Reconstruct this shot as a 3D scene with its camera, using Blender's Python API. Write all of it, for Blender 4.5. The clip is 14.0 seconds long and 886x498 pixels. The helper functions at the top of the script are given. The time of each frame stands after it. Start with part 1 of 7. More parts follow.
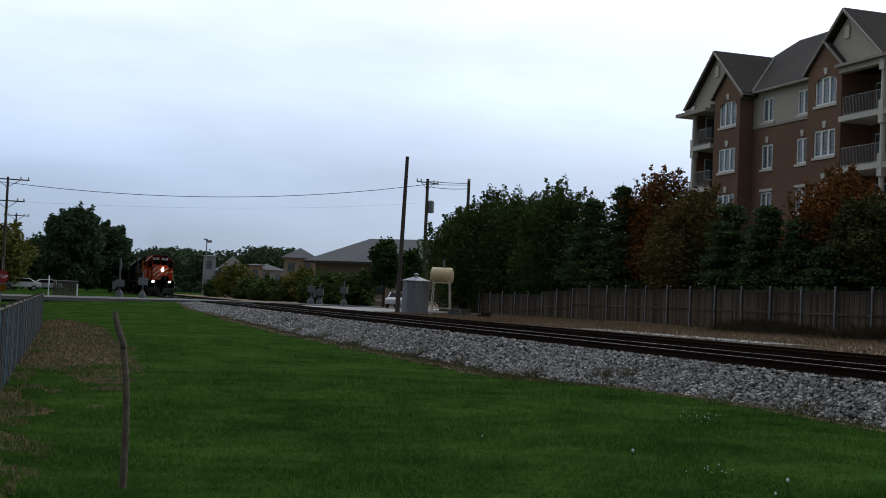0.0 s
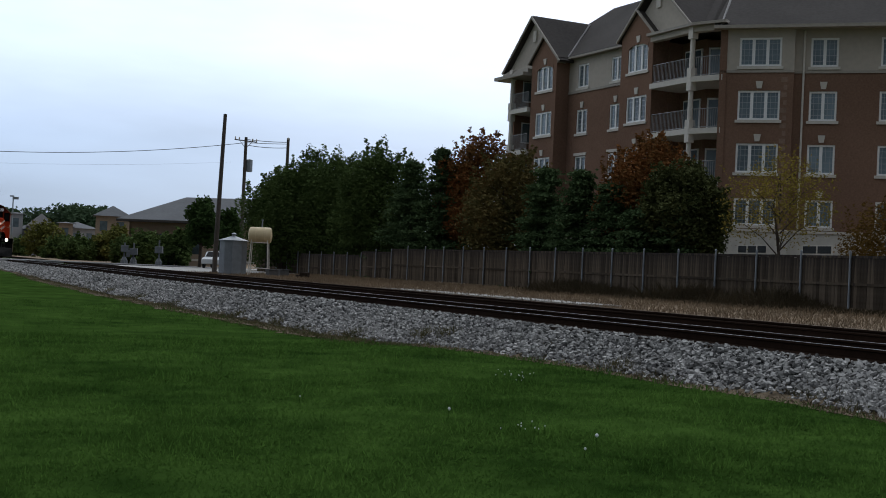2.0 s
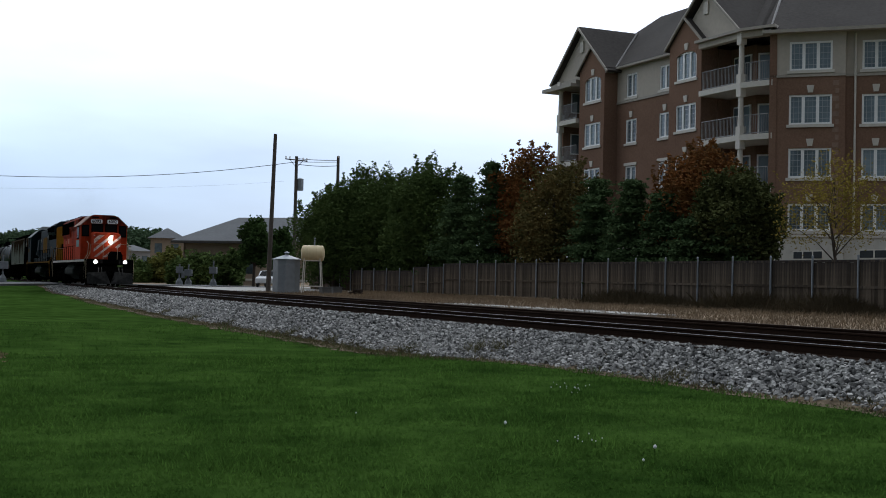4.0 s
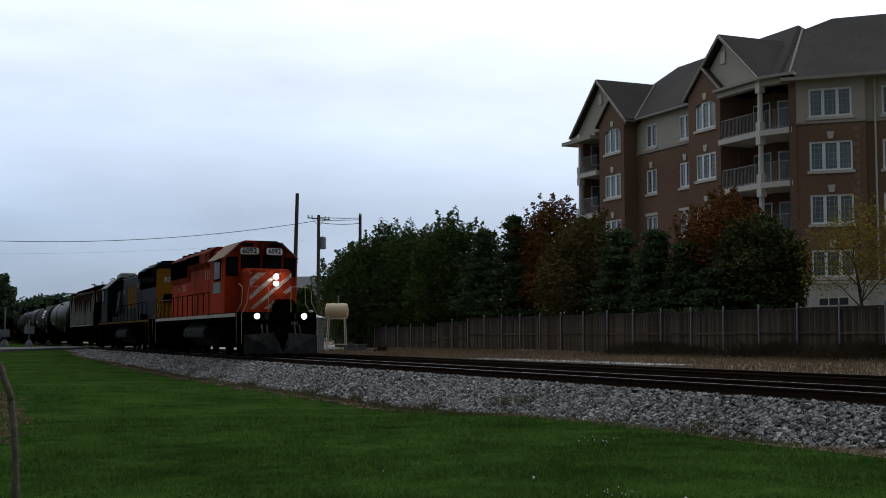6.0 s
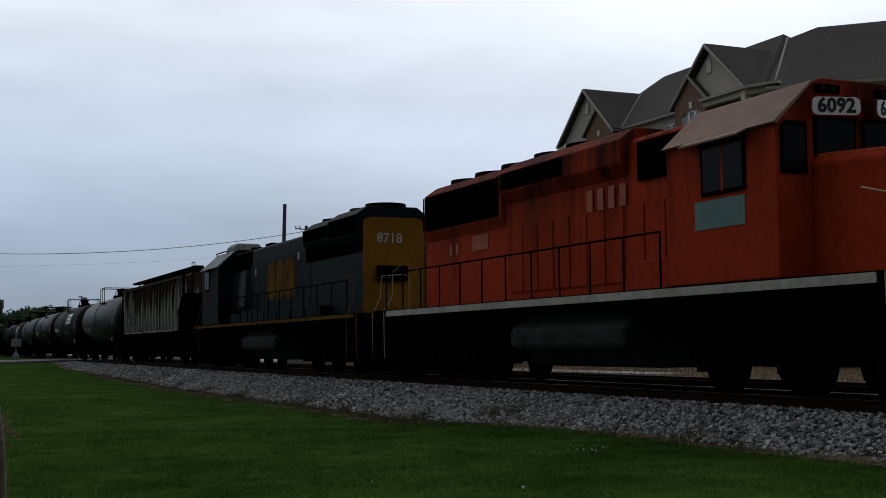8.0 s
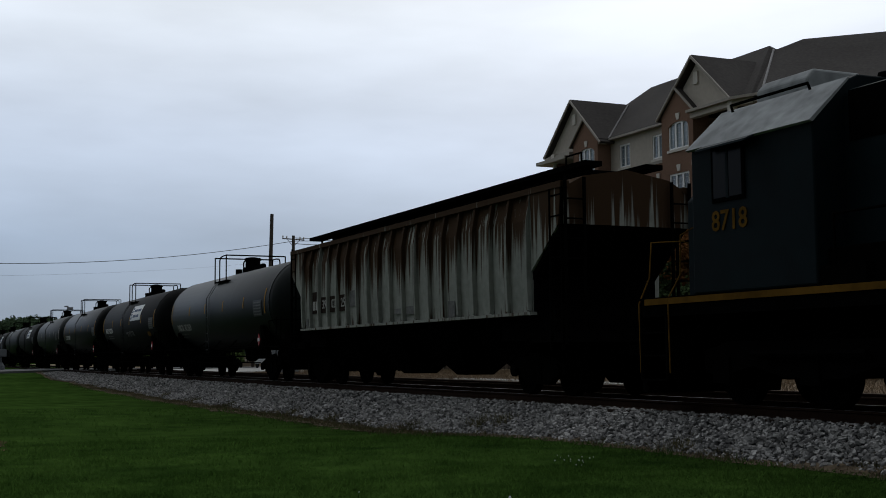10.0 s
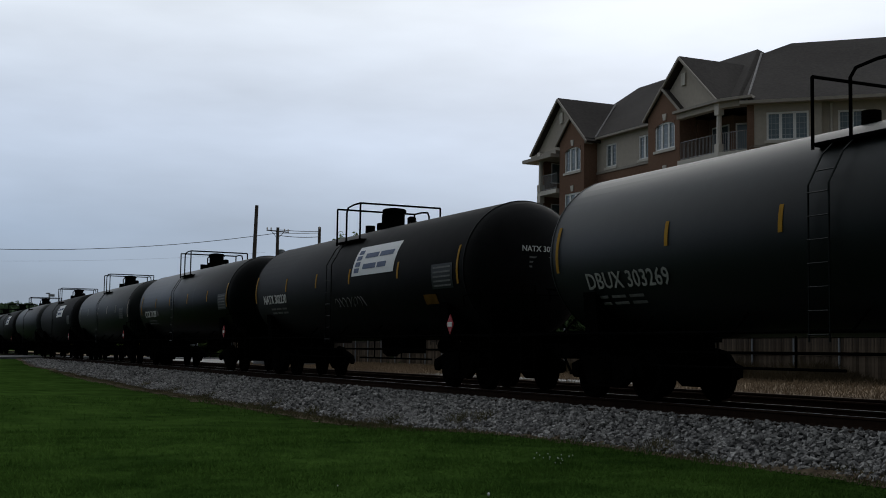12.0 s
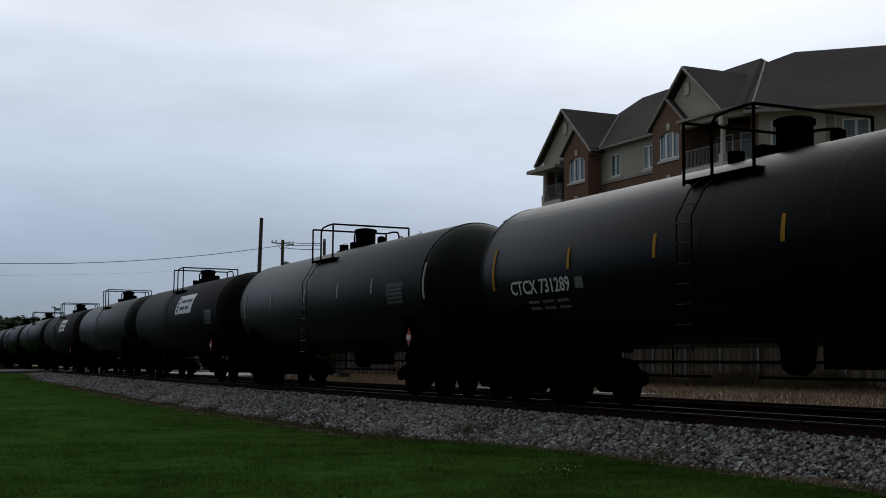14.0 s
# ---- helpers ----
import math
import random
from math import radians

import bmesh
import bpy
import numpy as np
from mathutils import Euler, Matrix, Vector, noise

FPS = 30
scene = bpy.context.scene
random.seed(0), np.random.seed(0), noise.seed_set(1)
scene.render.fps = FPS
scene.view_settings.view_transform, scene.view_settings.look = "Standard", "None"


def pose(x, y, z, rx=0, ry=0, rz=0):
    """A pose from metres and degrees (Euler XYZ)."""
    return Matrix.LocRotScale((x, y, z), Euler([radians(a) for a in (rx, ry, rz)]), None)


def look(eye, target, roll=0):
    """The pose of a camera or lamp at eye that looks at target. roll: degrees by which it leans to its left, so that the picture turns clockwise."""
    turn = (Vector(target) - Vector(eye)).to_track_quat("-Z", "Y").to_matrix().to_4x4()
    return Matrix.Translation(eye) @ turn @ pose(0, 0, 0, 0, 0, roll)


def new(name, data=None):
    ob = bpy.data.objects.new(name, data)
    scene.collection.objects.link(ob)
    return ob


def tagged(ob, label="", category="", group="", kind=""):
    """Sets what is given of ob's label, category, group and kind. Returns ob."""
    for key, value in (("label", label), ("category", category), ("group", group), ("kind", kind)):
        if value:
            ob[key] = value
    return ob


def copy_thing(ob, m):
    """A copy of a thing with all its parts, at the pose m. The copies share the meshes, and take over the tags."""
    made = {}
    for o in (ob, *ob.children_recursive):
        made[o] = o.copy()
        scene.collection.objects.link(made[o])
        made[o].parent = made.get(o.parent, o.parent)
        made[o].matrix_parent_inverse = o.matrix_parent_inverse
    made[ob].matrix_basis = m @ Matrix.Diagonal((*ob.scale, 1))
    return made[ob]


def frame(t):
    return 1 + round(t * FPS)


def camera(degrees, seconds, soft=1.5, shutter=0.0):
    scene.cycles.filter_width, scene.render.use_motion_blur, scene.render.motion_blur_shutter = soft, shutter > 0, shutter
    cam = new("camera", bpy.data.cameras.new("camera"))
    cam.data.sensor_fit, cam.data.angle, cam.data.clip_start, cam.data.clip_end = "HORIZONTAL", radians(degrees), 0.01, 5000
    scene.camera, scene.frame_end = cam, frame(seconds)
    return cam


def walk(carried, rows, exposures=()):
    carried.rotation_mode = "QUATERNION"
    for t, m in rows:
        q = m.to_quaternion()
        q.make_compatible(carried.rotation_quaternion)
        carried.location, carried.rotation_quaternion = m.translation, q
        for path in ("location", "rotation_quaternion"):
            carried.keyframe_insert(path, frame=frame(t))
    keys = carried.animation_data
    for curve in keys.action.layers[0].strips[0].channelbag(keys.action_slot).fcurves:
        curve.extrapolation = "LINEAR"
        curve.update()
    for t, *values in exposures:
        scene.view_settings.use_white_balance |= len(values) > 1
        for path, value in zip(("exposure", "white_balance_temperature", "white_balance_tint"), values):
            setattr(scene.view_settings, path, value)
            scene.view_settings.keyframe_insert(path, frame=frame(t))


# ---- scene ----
# The camera stands still on the grass and is only turned a little.
EYE = 1.56
cam = camera(39.09, 14.0, soft=0.95)
TURNS = [  # seconds, yaw, pitch, roll
    (0.0, -18.49, 2.37, -2.46), (0.5, -20.72, 2.78, -2.42), (1.0, -25.17, 1.60, -3.13), (1.5, -26.43, 1.37, -3.34),
    (2.0, -26.79, 0.92, -2.65), (2.5, -27.89, 2.22, -1.98), (3.0, -27.32, 2.90, -2.72), (3.5, -25.40, 2.47, -2.57),
    (4.0, -24.38, 1.49, -1.27), (4.2, -24.05, 1.90, -0.24), (6.3, -23.11, 4.15, 0.18), (6.5, -23.43, 4.13, 0.80),
    (7.0, -23.73, 4.18, 0.35), (7.2, -23.71, 4.32, 0.32), (9.5, -24.12, 4.62, 0.53), (10.0, -24.38, 4.93, 0.37),
    (10.5, -24.67, 4.83, 0.08), (11.0, -24.89, 4.80, -0.29), (11.5, -25.24, 4.89, -0.24), (12.0, -25.21, 4.73, -0.88),
    (12.5, -25.14, 4.72, -0.83), (13.0, -24.83, 4.93, -0.36), (13.5, -24.86, 5.01, -0.32), (14.0, -24.95, 5.24, -0.49),
]
EXPOSURES = [  # seconds, stops, kelvin, tint
    (0.0, 0.10, 6500, 10), (1.0, -0.02, 6500, 10), (1.5, 0.03, 6500, 10), (2.0, 0.28, 6450, 10), (2.5, 0.46, 6420, 9), (3.0, 0.54, 6420, 9),
    (4.2, 0.46, 6420, 9), (6.5, -0.13, 6600, 9), (9.5, -0.34, 6700, 9), (14.0, -0.37, 6680, 9),
]
walk(cam, [(t, pose(0, 0, EYE, 90 + pitch, roll, yaw)) for t, yaw, pitch, roll in TURNS], EXPOSURES)

# ---- light: an overcast evening sky and a weak, very wide sun ----
world = bpy.data.worlds.new("overcast_sky")
scene.world = world
world.use_nodes = True
wn = world.node_tree.nodes
wl = world.node_tree.links
wn.clear()
w_out = wn.new("ShaderNodeOutputWorld")
w_bg = wn.new("ShaderNodeBackground")
w_sky = wn.new("ShaderNodeTexSky")
w_sky.sky_type, w_sky.sun_disc = "NISHITA", False
w_sky.sun_elevation, w_sky.sun_rotation = radians(25), radians(38)
w_scale = wn.new("ShaderNodeMix")
w_scale.data_type, w_scale.blend_type = "RGBA", "MULTIPLY"
w_scale.inputs[0].default_value = 1.0
w_scale.inputs[7].default_value = (0.1, 0.1, 0.1, 1)
wl.new(w_sky.outputs[0], w_scale.inputs[6])
w_co = wn.new("ShaderNodeTexCoord")
w_sep = wn.new("ShaderNodeSeparateXYZ")
wl.new(w_co.outputs["Generated"], w_sep.inputs[0])
w_ramp = wn.new("ShaderNodeValToRGB")   # cloud deck: slate blue low down, paler above
wl.new(w_sep.outputs[2], w_ramp.inputs[0])
r = w_ramp.color_ramp
r.elements[0].position, r.elements[0].color = 0.0, (0.20, 0.28, 0.40, 1)
r.elements[1].position, r.elements[1].color = 0.30, (0.85, 0.92, 1.02, 1)
e = r.elements.new(0.09)
e.color = (0.35, 0.45, 0.62, 1)
e = r.elements.new(0.18)
e.color = (0.62, 0.72, 0.90, 1)
w_dot = wn.new("ShaderNodeVectorMath")   # the deck is thinner, and brighter, round the hidden low sun in the east
w_dot.operation = "DOT_PRODUCT"
wl.new(w_co.outputs["Generated"], w_dot.inputs[0])
w_dot.inputs[1].default_value = (math.sin(radians(38)) * 0.9, math.cos(radians(38)) * 0.9, 0.436)
w_bright = wn.new("ShaderNodeMapRange")
w_bright.interpolation_type = "SMOOTHSTEP"
wl.new(w_dot.outputs["Value"], w_bright.inputs[0])
w_bright.inputs[1].default_value, w_bright.inputs[2].default_value = -0.7, 1.0
w_bright.inputs[3].default_value, w_bright.inputs[4].default_value = 0.14, 1.38
w_mapn = wn.new("ShaderNodeMapping")
w_mapn.inputs[3].default_value = (1.5, 1.5, 6.0)
wl.new(w_co.outputs["Generated"], w_mapn.inputs[0])
w_noise = wn.new("ShaderNodeTexNoise")
w_noise.inputs["Scale"].default_value, w_noise.inputs["Detail"].default_value = 2.2, 5
wl.new(w_mapn.outputs[0], w_noise.inputs[0])
w_nr = wn.new("ShaderNodeMapRange")
wl.new(w_noise.outputs[0], w_nr.inputs[0])
w_nr.inputs[1].default_value, w_nr.inputs[2].default_value = 0.3, 0.7
w_nr.inputs[3].default_value, w_nr.inputs[4].default_value = 0.86, 1.14
w_mul = wn.new("ShaderNodeMath")
w_mul.operation = "MULTIPLY"
wl.new(w_bright.outputs[0], w_mul.inputs[0])
wl.new(w_nr.outputs[0], w_mul.inputs[1])
w_vec = wn.new("ShaderNodeVectorMath")
w_vec.operation = "SCALE"
wl.new(w_ramp.outputs[0], w_vec.inputs[0])
wl.new(w_mul.outputs[0], w_vec.inputs[3])
w_mix = wn.new("ShaderNodeMix")
w_mix.data_type = "RGBA"
w_mix.inputs[0].default_value = 0.92
wl.new(w_scale.outputs[2], w_mix.inputs[6])
wl.new(w_vec.outputs[0], w_mix.inputs[7])
wl.new(w_mix.outputs[2], w_bg.inputs[0])
w_bg.inputs[1].default_value = 0.92
wl.new(w_bg.outputs[0], w_out.inputs[0])

sun_data = bpy.data.lights.new("sun", "SUN")
sun_data.energy, sun_data.angle, sun_data.color = 0.5, radians(40), (1.0, 0.97, 0.93)
sun = new("sun", sun_data)
sun.matrix_world = look((55, 70, 42), (0, 0, 0))

# ---- materials ----
def material(name, colour, rough=0.8, metal=0.0, spread=0.25, grain=8.0, stain=0.6, bump=0.15, bump_scale=60.0, tint=None, island=0.0, spec=0.4, obj_rand=0.0):
    """A surface with a fine grain and a broad stain, and a little relief. Sizes are in metres (object space)."""
    m = bpy.data.materials.new(name)
    m.use_nodes = True
    n, l = m.node_tree.nodes, m.node_tree.links
    b = n["Principled BSDF"]
    b.inputs["Roughness"].default_value = rough
    b.inputs["Metallic"].default_value = metal
    b.inputs["Specular IOR Level"].default_value = spec
    co = n.new("ShaderNodeTexCoord")
    fine, broad = n.new("ShaderNodeTexNoise"), n.new("ShaderNodeTexNoise")
    fine.inputs["Scale"].default_value, fine.inputs["Detail"].default_value = grain, 6
    broad.inputs["Scale"].default_value, broad.inputs["Detail"].default_value = stain, 3
    for t in (fine, broad):
        l.new(co.outputs["Object"], t.inputs["Vector"])
    add = n.new("ShaderNodeMath")
    add.operation = "ADD"
    l.new(fine.outputs[0], add.inputs[0])
    l.new(broad.outputs[0], add.inputs[1])
    last = add.outputs[0]
    if island:
        geo = n.new("ShaderNodeNewGeometry")
        mad = n.new("ShaderNodeMath")
        mad.operation, mad.inputs[1].default_value = "MULTIPLY_ADD", island
        l.new(geo.outputs["Random Per Island"], mad.inputs[0])
        l.new(last, mad.inputs[2])
        last = mad.outputs[0]
    if obj_rand:
        inf = n.new("ShaderNodeObjectInfo")
        mad = n.new("ShaderNodeMath")
        mad.operation, mad.inputs[1].default_value = "MULTIPLY_ADD", obj_rand
        l.new(inf.outputs["Random"], mad.inputs[0])
        l.new(last, mad.inputs[2])
        last = mad.outputs[0]
    ramp = n.new("ShaderNodeMapRange")
    ramp.inputs[1].default_value, ramp.inputs[2].default_value = 0.65, 1.35 + island + obj_rand
    l.new(last, ramp.inputs[0])
    mix = n.new("ShaderNodeMix")
    mix.data_type = "RGBA"
    lo = [c * (1 - spread) for c in colour]
    hi = [min(1, c * (1 + spread)) for c in (tint or colour)]
    mix.inputs[6].default_value, mix.inputs[7].default_value = (*lo, 1), (*hi, 1)
    l.new(ramp.outputs[0], mix.inputs[0])
    l.new(mix.outputs[2], b.inputs["Base Color"])
    if bump:
        rel, bn = n.new("ShaderNodeTexNoise"), n.new("ShaderNodeBump")
        rel.inputs["Scale"].default_value, rel.inputs["Detail"].default_value = bump_scale, 4
        bn.inputs["Strength"].default_value, bn.inputs["Distance"].default_value = bump, 0.02
        l.new(co.outputs["Object"], rel.inputs["Vector"])
        l.new(rel.outputs[0], bn.inputs["Height"])
        l.new(bn.outputs[0], b.inputs["Normal"])
    return m


def glow(name, colour, strength):
    m = bpy.data.materials.new(name)
    m.use_nodes = True
    b = m.node_tree.nodes["Principled BSDF"]
    b.inputs["Base Color"].default_value = (*colour, 1)
    b.inputs["Emission Color"].default_value = (*colour, 1)
    b.inputs["Emission Strength"].default_value = strength
    return m


def streaked(name, colour, rust, cover=0.5, rough=0.85, spread=0.22, top=4.0, low=1.8, wide=5.0, soft=0.10, foot=0.0, spec=0.04, obj_rand=0.0):
    """Old paint with rust that runs down from the top in streaks."""
    m = material(name, colour, rough, spread=spread, grain=6, stain=0.5, spec=spec, obj_rand=obj_rand)
    n, l = m.node_tree.nodes, m.node_tree.links
    b = n["Principled BSDF"]
    old = b.inputs["Base Color"].links[0].from_socket
    co, mp, no = n.new("ShaderNodeTexCoord"), n.new("ShaderNodeMapping"), n.new("ShaderNodeTexNoise")
    mp.inputs[3].default_value = (wide, wide, 0.14)
    no.inputs["Scale"].default_value, no.inputs["Detail"].default_value, no.inputs["Roughness"].default_value = 1.0, 6, 0.62
    l.new(co.outputs["Object"], mp.inputs[0])
    l.new(mp.outputs[0], no.inputs["Vector"])
    sep, hgt, add, mr = n.new("ShaderNodeSeparateXYZ"), n.new("ShaderNodeMapRange"), n.new("ShaderNodeMath"), n.new("ShaderNodeMapRange")
    l.new(co.outputs["Object"], sep.inputs[0])
    l.new(sep.outputs[2], hgt.inputs[0])
    hgt.inputs[1].default_value, hgt.inputs[2].default_value = low, top
    hgt.inputs[3].default_value, hgt.inputs[4].default_value = -0.20, 0.17
    run, runm, blend = n.new("ShaderNodeTexNoise"), n.new("ShaderNodeMapping"), n.new("ShaderNodeMath")   # streaks of uneven length
    runm.inputs[3].default_value = (wide * 0.3, wide * 0.3, 0.06)
    run.inputs["Scale"].default_value, run.inputs["Detail"].default_value = 1.0, 2
    l.new(co.outputs["Object"], runm.inputs[0])
    l.new(runm.outputs[0], run.inputs["Vector"])
    blend.operation, blend.inputs[1].default_value = "MULTIPLY_ADD", 0.45
    l.new(run.outputs[0], blend.inputs[0])
    l.new(no.outputs[0], blend.inputs[2])
    l.new(blend.outputs[0], add.inputs[0])
    l.new(hgt.outputs[0], add.inputs[1])
    cut = n.new("ShaderNodeMath")
    cut.operation, cut.inputs[1].default_value = "SUBTRACT", 0.225
    l.new(add.outputs[0], cut.inputs[0])
    low_edge, total = n.new("ShaderNodeMapRange"), n.new("ShaderNodeMath")    # rust that creeps up from the bottom edge
    low_edge.inputs[1].default_value, low_edge.inputs[2].default_value = 1.6, 2.0
    low_edge.inputs[3].default_value, low_edge.inputs[4].default_value = foot, 0.0
    l.new(sep.outputs[2], low_edge.inputs[0])
    l.new(cut.outputs[0], total.inputs[0])
    l.new(low_edge.outputs[0], total.inputs[1])
    l.new(total.outputs[0], mr.inputs[0])
    mr.inputs[1].default_value, mr.inputs[2].default_value = 0.67 - 0.2 * cover - soft / 2, 0.67 - 0.2 * cover + soft / 2
    mix = n.new("ShaderNodeMix")
    mix.data_type = "RGBA"
    l.new(mr.outputs[0], mix.inputs[0])
    l.new(old, mix.inputs[6])
    mix.inputs[7].default_value = (*rust, 1)
    l.new(mix.outputs[2], b.inputs["Base Color"])
    return m


def glass(name, colour=(0.03, 0.04, 0.05), rough=0.08, spec=0.8):
    m = bpy.data.materials.new(name)
    m.use_nodes = True
    b = m.node_tree.nodes["Principled BSDF"]
    b.inputs["Base Color"].default_value = (*colour, 1)
    b.inputs["Roughness"].default_value = rough
    b.inputs["Specular IOR Level"].default_value = spec
    return m


M_GRASS = material("lawn", (0.0178, 0.0452, 0.0086), 1.0, spec=0.0, spread=0.45, grain=1.7, stain=0.45, bump=0.5, bump_scale=14, tint=(0.0290, 0.0570, 0.0112))
M_BLADE = material("grass_blade", (0.029, 0.084, 0.0140), 0.95, spec=0.0, spread=0.50, grain=1.7, stain=0.45, bump=0, tint=(0.050, 0.098, 0.0190), island=0.25)


def translucent(m, share):
    """Thin leaves let light through from behind."""
    n, l = m.node_tree.nodes, m.node_tree.links
    b, out = n["Principled BSDF"], n["Material Output"]
    tr, mix = n.new("ShaderNodeBsdfTranslucent"), n.new("ShaderNodeMixShader")
    l.new(b.inputs["Base Color"].links[0].from_socket, tr.inputs["Color"])
    mix.inputs[0].default_value = share
    l.new(b.outputs[0], mix.inputs[1])
    l.new(tr.outputs[0], mix.inputs[2])
    l.new(mix.outputs[0], out.inputs["Surface"])


translucent(M_BLADE, 0.55)
M_DRY = material("dry_grass", (0.135, 0.100, 0.066), 0.95, spread=0.4, grain=3, stain=0.3, bump=0.5, bump_scale=40, tint=(0.225, 0.168, 0.112), island=0.4, spec=0.08)
M_WEED = material("weeds", (0.055, 0.075, 0.028), 0.9, spread=0.4, grain=3, stain=0.6, bump=0, tint=(0.12, 0.10, 0.05), island=0.5, spec=0.08)
M_STONE = material("ballast_stone", (0.060, 0.060, 0.062), 0.95, spread=0.5, grain=12, stain=1.5, bump=0.3, bump_scale=50, tint=(0.33, 0.32, 0.305), island=2.2, spec=0.03)
# Bed colour is near black: shade in the gaps between stones is put in.
M_BED = material("shaded_ballast_bed", (0.016, 0.016, 0.016), 0.95, spread=0.5, grain=18, stain=1.0, bump=1.0, bump_scale=22, tint=(0.04, 0.04, 0.04), spec=0.02)
M_OLDBED = material("old_ballast", (0.055, 0.045, 0.038), 0.95, spread=0.5, grain=14, stain=0.6, bump=0.8, bump_scale=25, tint=(0.11, 0.09, 0.075), spec=0.08)
M_RAIL = material("rusty_rail", (0.022, 0.013, 0.009), 0.9, 0.0, spread=0.3, grain=10, stain=1.0, spec=0.02)
M_HEAD = material("worn_rail_head", (0.115, 0.115, 0.12), 0.5, 0.9, spread=0.12, grain=5, stain=0.5, bump=0.03)
M_TIE = material("tie_wood", (0.032, 0.024, 0.019), 0.95, spread=0.35, grain=6, stain=1.0, obj_rand=0.5, spec=0.02)
M_ROAD = material("asphalt", (0.12, 0.12, 0.12), 0.9, spread=0.2, grain=10, stain=0.3, bump=0.3, spec=0.08)
M_CONC = material("concrete", (0.30, 0.29, 0.27), 0.9, spread=0.2, grain=5, stain=0.5)
M_BRICK = material("red_brick", (0.188, 0.112, 0.079), 0.9, spread=0.16, grain=11, stain=0.15, bump=0.3, bump_scale=14, tint=(0.230, 0.141, 0.101), spec=0.05)
M_STUCCO = material("grey_beige_stucco", (0.47, 0.42, 0.36), 0.9, spread=0.1, grain=4, stain=0.2, bump=0.1)
M_TRIM = material("cream_trim", (0.62, 0.58, 0.52), 0.7, spread=0.1, grain=4, stain=0.3, bump=0.05)
M_BARGE = material("weathered_beige_trim", (0.36, 0.325, 0.28), 0.75, spread=0.15, grain=4, stain=0.3, bump=0.05)
M_STONEB = material("pale_base_stone", (0.56, 0.54, 0.49), 0.85, spread=0.12, grain=3, stain=0.3)
M_ROOF = material("asphalt_shingle", (0.060, 0.054, 0.050), 0.95, spread=0.25, grain=5, stain=0.2, bump=0.4, bump_scale=12, spec=0.08)
M_RIDGE = material("roof_metal_flashing", (0.19, 0.18, 0.175), 0.7, 0.1)
M_WHITE = material("white_window_frame", (0.88, 0.88, 0.87), 0.5, spread=0.06, bump=0.02)
M_BAR = material("grey_white_glazing_bar", (0.34, 0.36, 0.37), 0.5, spread=0.06, bump=0.02)
# Pale curtains and reflected sky are both painted into the pane colour.
M_PANE = material("curtain_and_sky_window_glass", (0.045, 0.065, 0.08), 0.12, spread=0.6, grain=0.9, stain=0.35, bump=0, tint=(0.16, 0.21, 0.24), obj_rand=0.5, spec=0.8)
# Dimness of unlit rooms put into the colour; basement panes share it.
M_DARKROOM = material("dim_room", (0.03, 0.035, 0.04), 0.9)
M_IRON = material("dark_painted_iron", (0.08, 0.08, 0.08), 0.6, spread=0.2)
M_BALRAIL = material("grey_aluminium_rail", (0.27, 0.27, 0.27), 0.5, spread=0.15, grain=4, bump=0.02)
M_FENCE = streaked("weathered_fence_board", (0.086, 0.068, 0.051), (0.034, 0.031, 0.031), cover=0.50, rough=0.95, spread=0.7, top=2.0, low=0.3, wide=14, soft=0.30, spec=0.02, obj_rand=1.4)
M_GALV = material("galvanised_steel", (0.24, 0.26, 0.28), 0.55, 0.5, spread=0.15, grain=4, stain=0.8)
M_SIGNAL = material("dull_grey_signal_paint", (0.13, 0.14, 0.15), 0.7, spread=0.2, grain=4, stain=0.8)
M_POLE = material("creosoted_pole", (0.075, 0.062, 0.052), 0.9, spread=0.3, grain=6, stain=0.5)
M_BARK = material("bark", (0.06, 0.045, 0.034), 0.95, spread=0.4, grain=8, stain=0.6, bump=0.5)
M_WIRE = material("wire", (0.05, 0.05, 0.055), 0.7)
M_CREAM = material("cream_tank_paint", (0.62, 0.50, 0.30), 0.6, spread=0.12, grain=3)
M_TAN = material("tan_brick", (0.29, 0.225, 0.165), 0.9, spread=0.15, grain=3, stain=0.3)
M_GREYROOF = material("grey_shingle", (0.088, 0.092, 0.098), 0.9, spread=0.15, grain=3, stain=0.3)
M_FARWALL = material("far_wall", (0.36, 0.36, 0.37), 0.9, spread=0.1)
# Near-zero black for grimy steel; it also carries the shade at the hopper ends.
M_BLACK = material("grimy_shaded_black_steel", (0.0025, 0.0025, 0.0025), 0.9, spread=0.4, grain=5, stain=0.7, spec=0.0)
M_TANK = material("black_tank_paint", (0.0009, 0.0016, 0.0015), 0.37, spread=0.35, grain=3, stain=0.35, bump=0.03, bump_scale=3, tint=(0.0018, 0.0029, 0.0027), spec=0.045)
M_TANKMATT = material("matt_black_tank_paint", (0.0018, 0.0026, 0.0025), 0.6, spread=0.4, grain=3, stain=0.35, bump=0.03, bump_scale=3, tint=(0.004, 0.004, 0.004), spec=0.06)
M_TANKGREY = material("weathered_grey_tank_paint", (0.0045, 0.0074, 0.0068), 0.46, spec=0.13, spread=0.35, grain=3, stain=0.4, bump=0.03, bump_scale=3)
M_RED = streaked("faded_red_orange_paint", (0.345, 0.038, 0.013), (0.06, 0.012, 0.007), cover=0.62, rough=0.8, spec=0.03, top=4.7, low=2.0, wide=2.2, soft=0.30)
M_PALEBROWN = material("pale_brown_roof_paint", (0.24, 0.15, 0.115), 0.8, spread=0.25, grain=4, stain=0.8, spec=0.1)
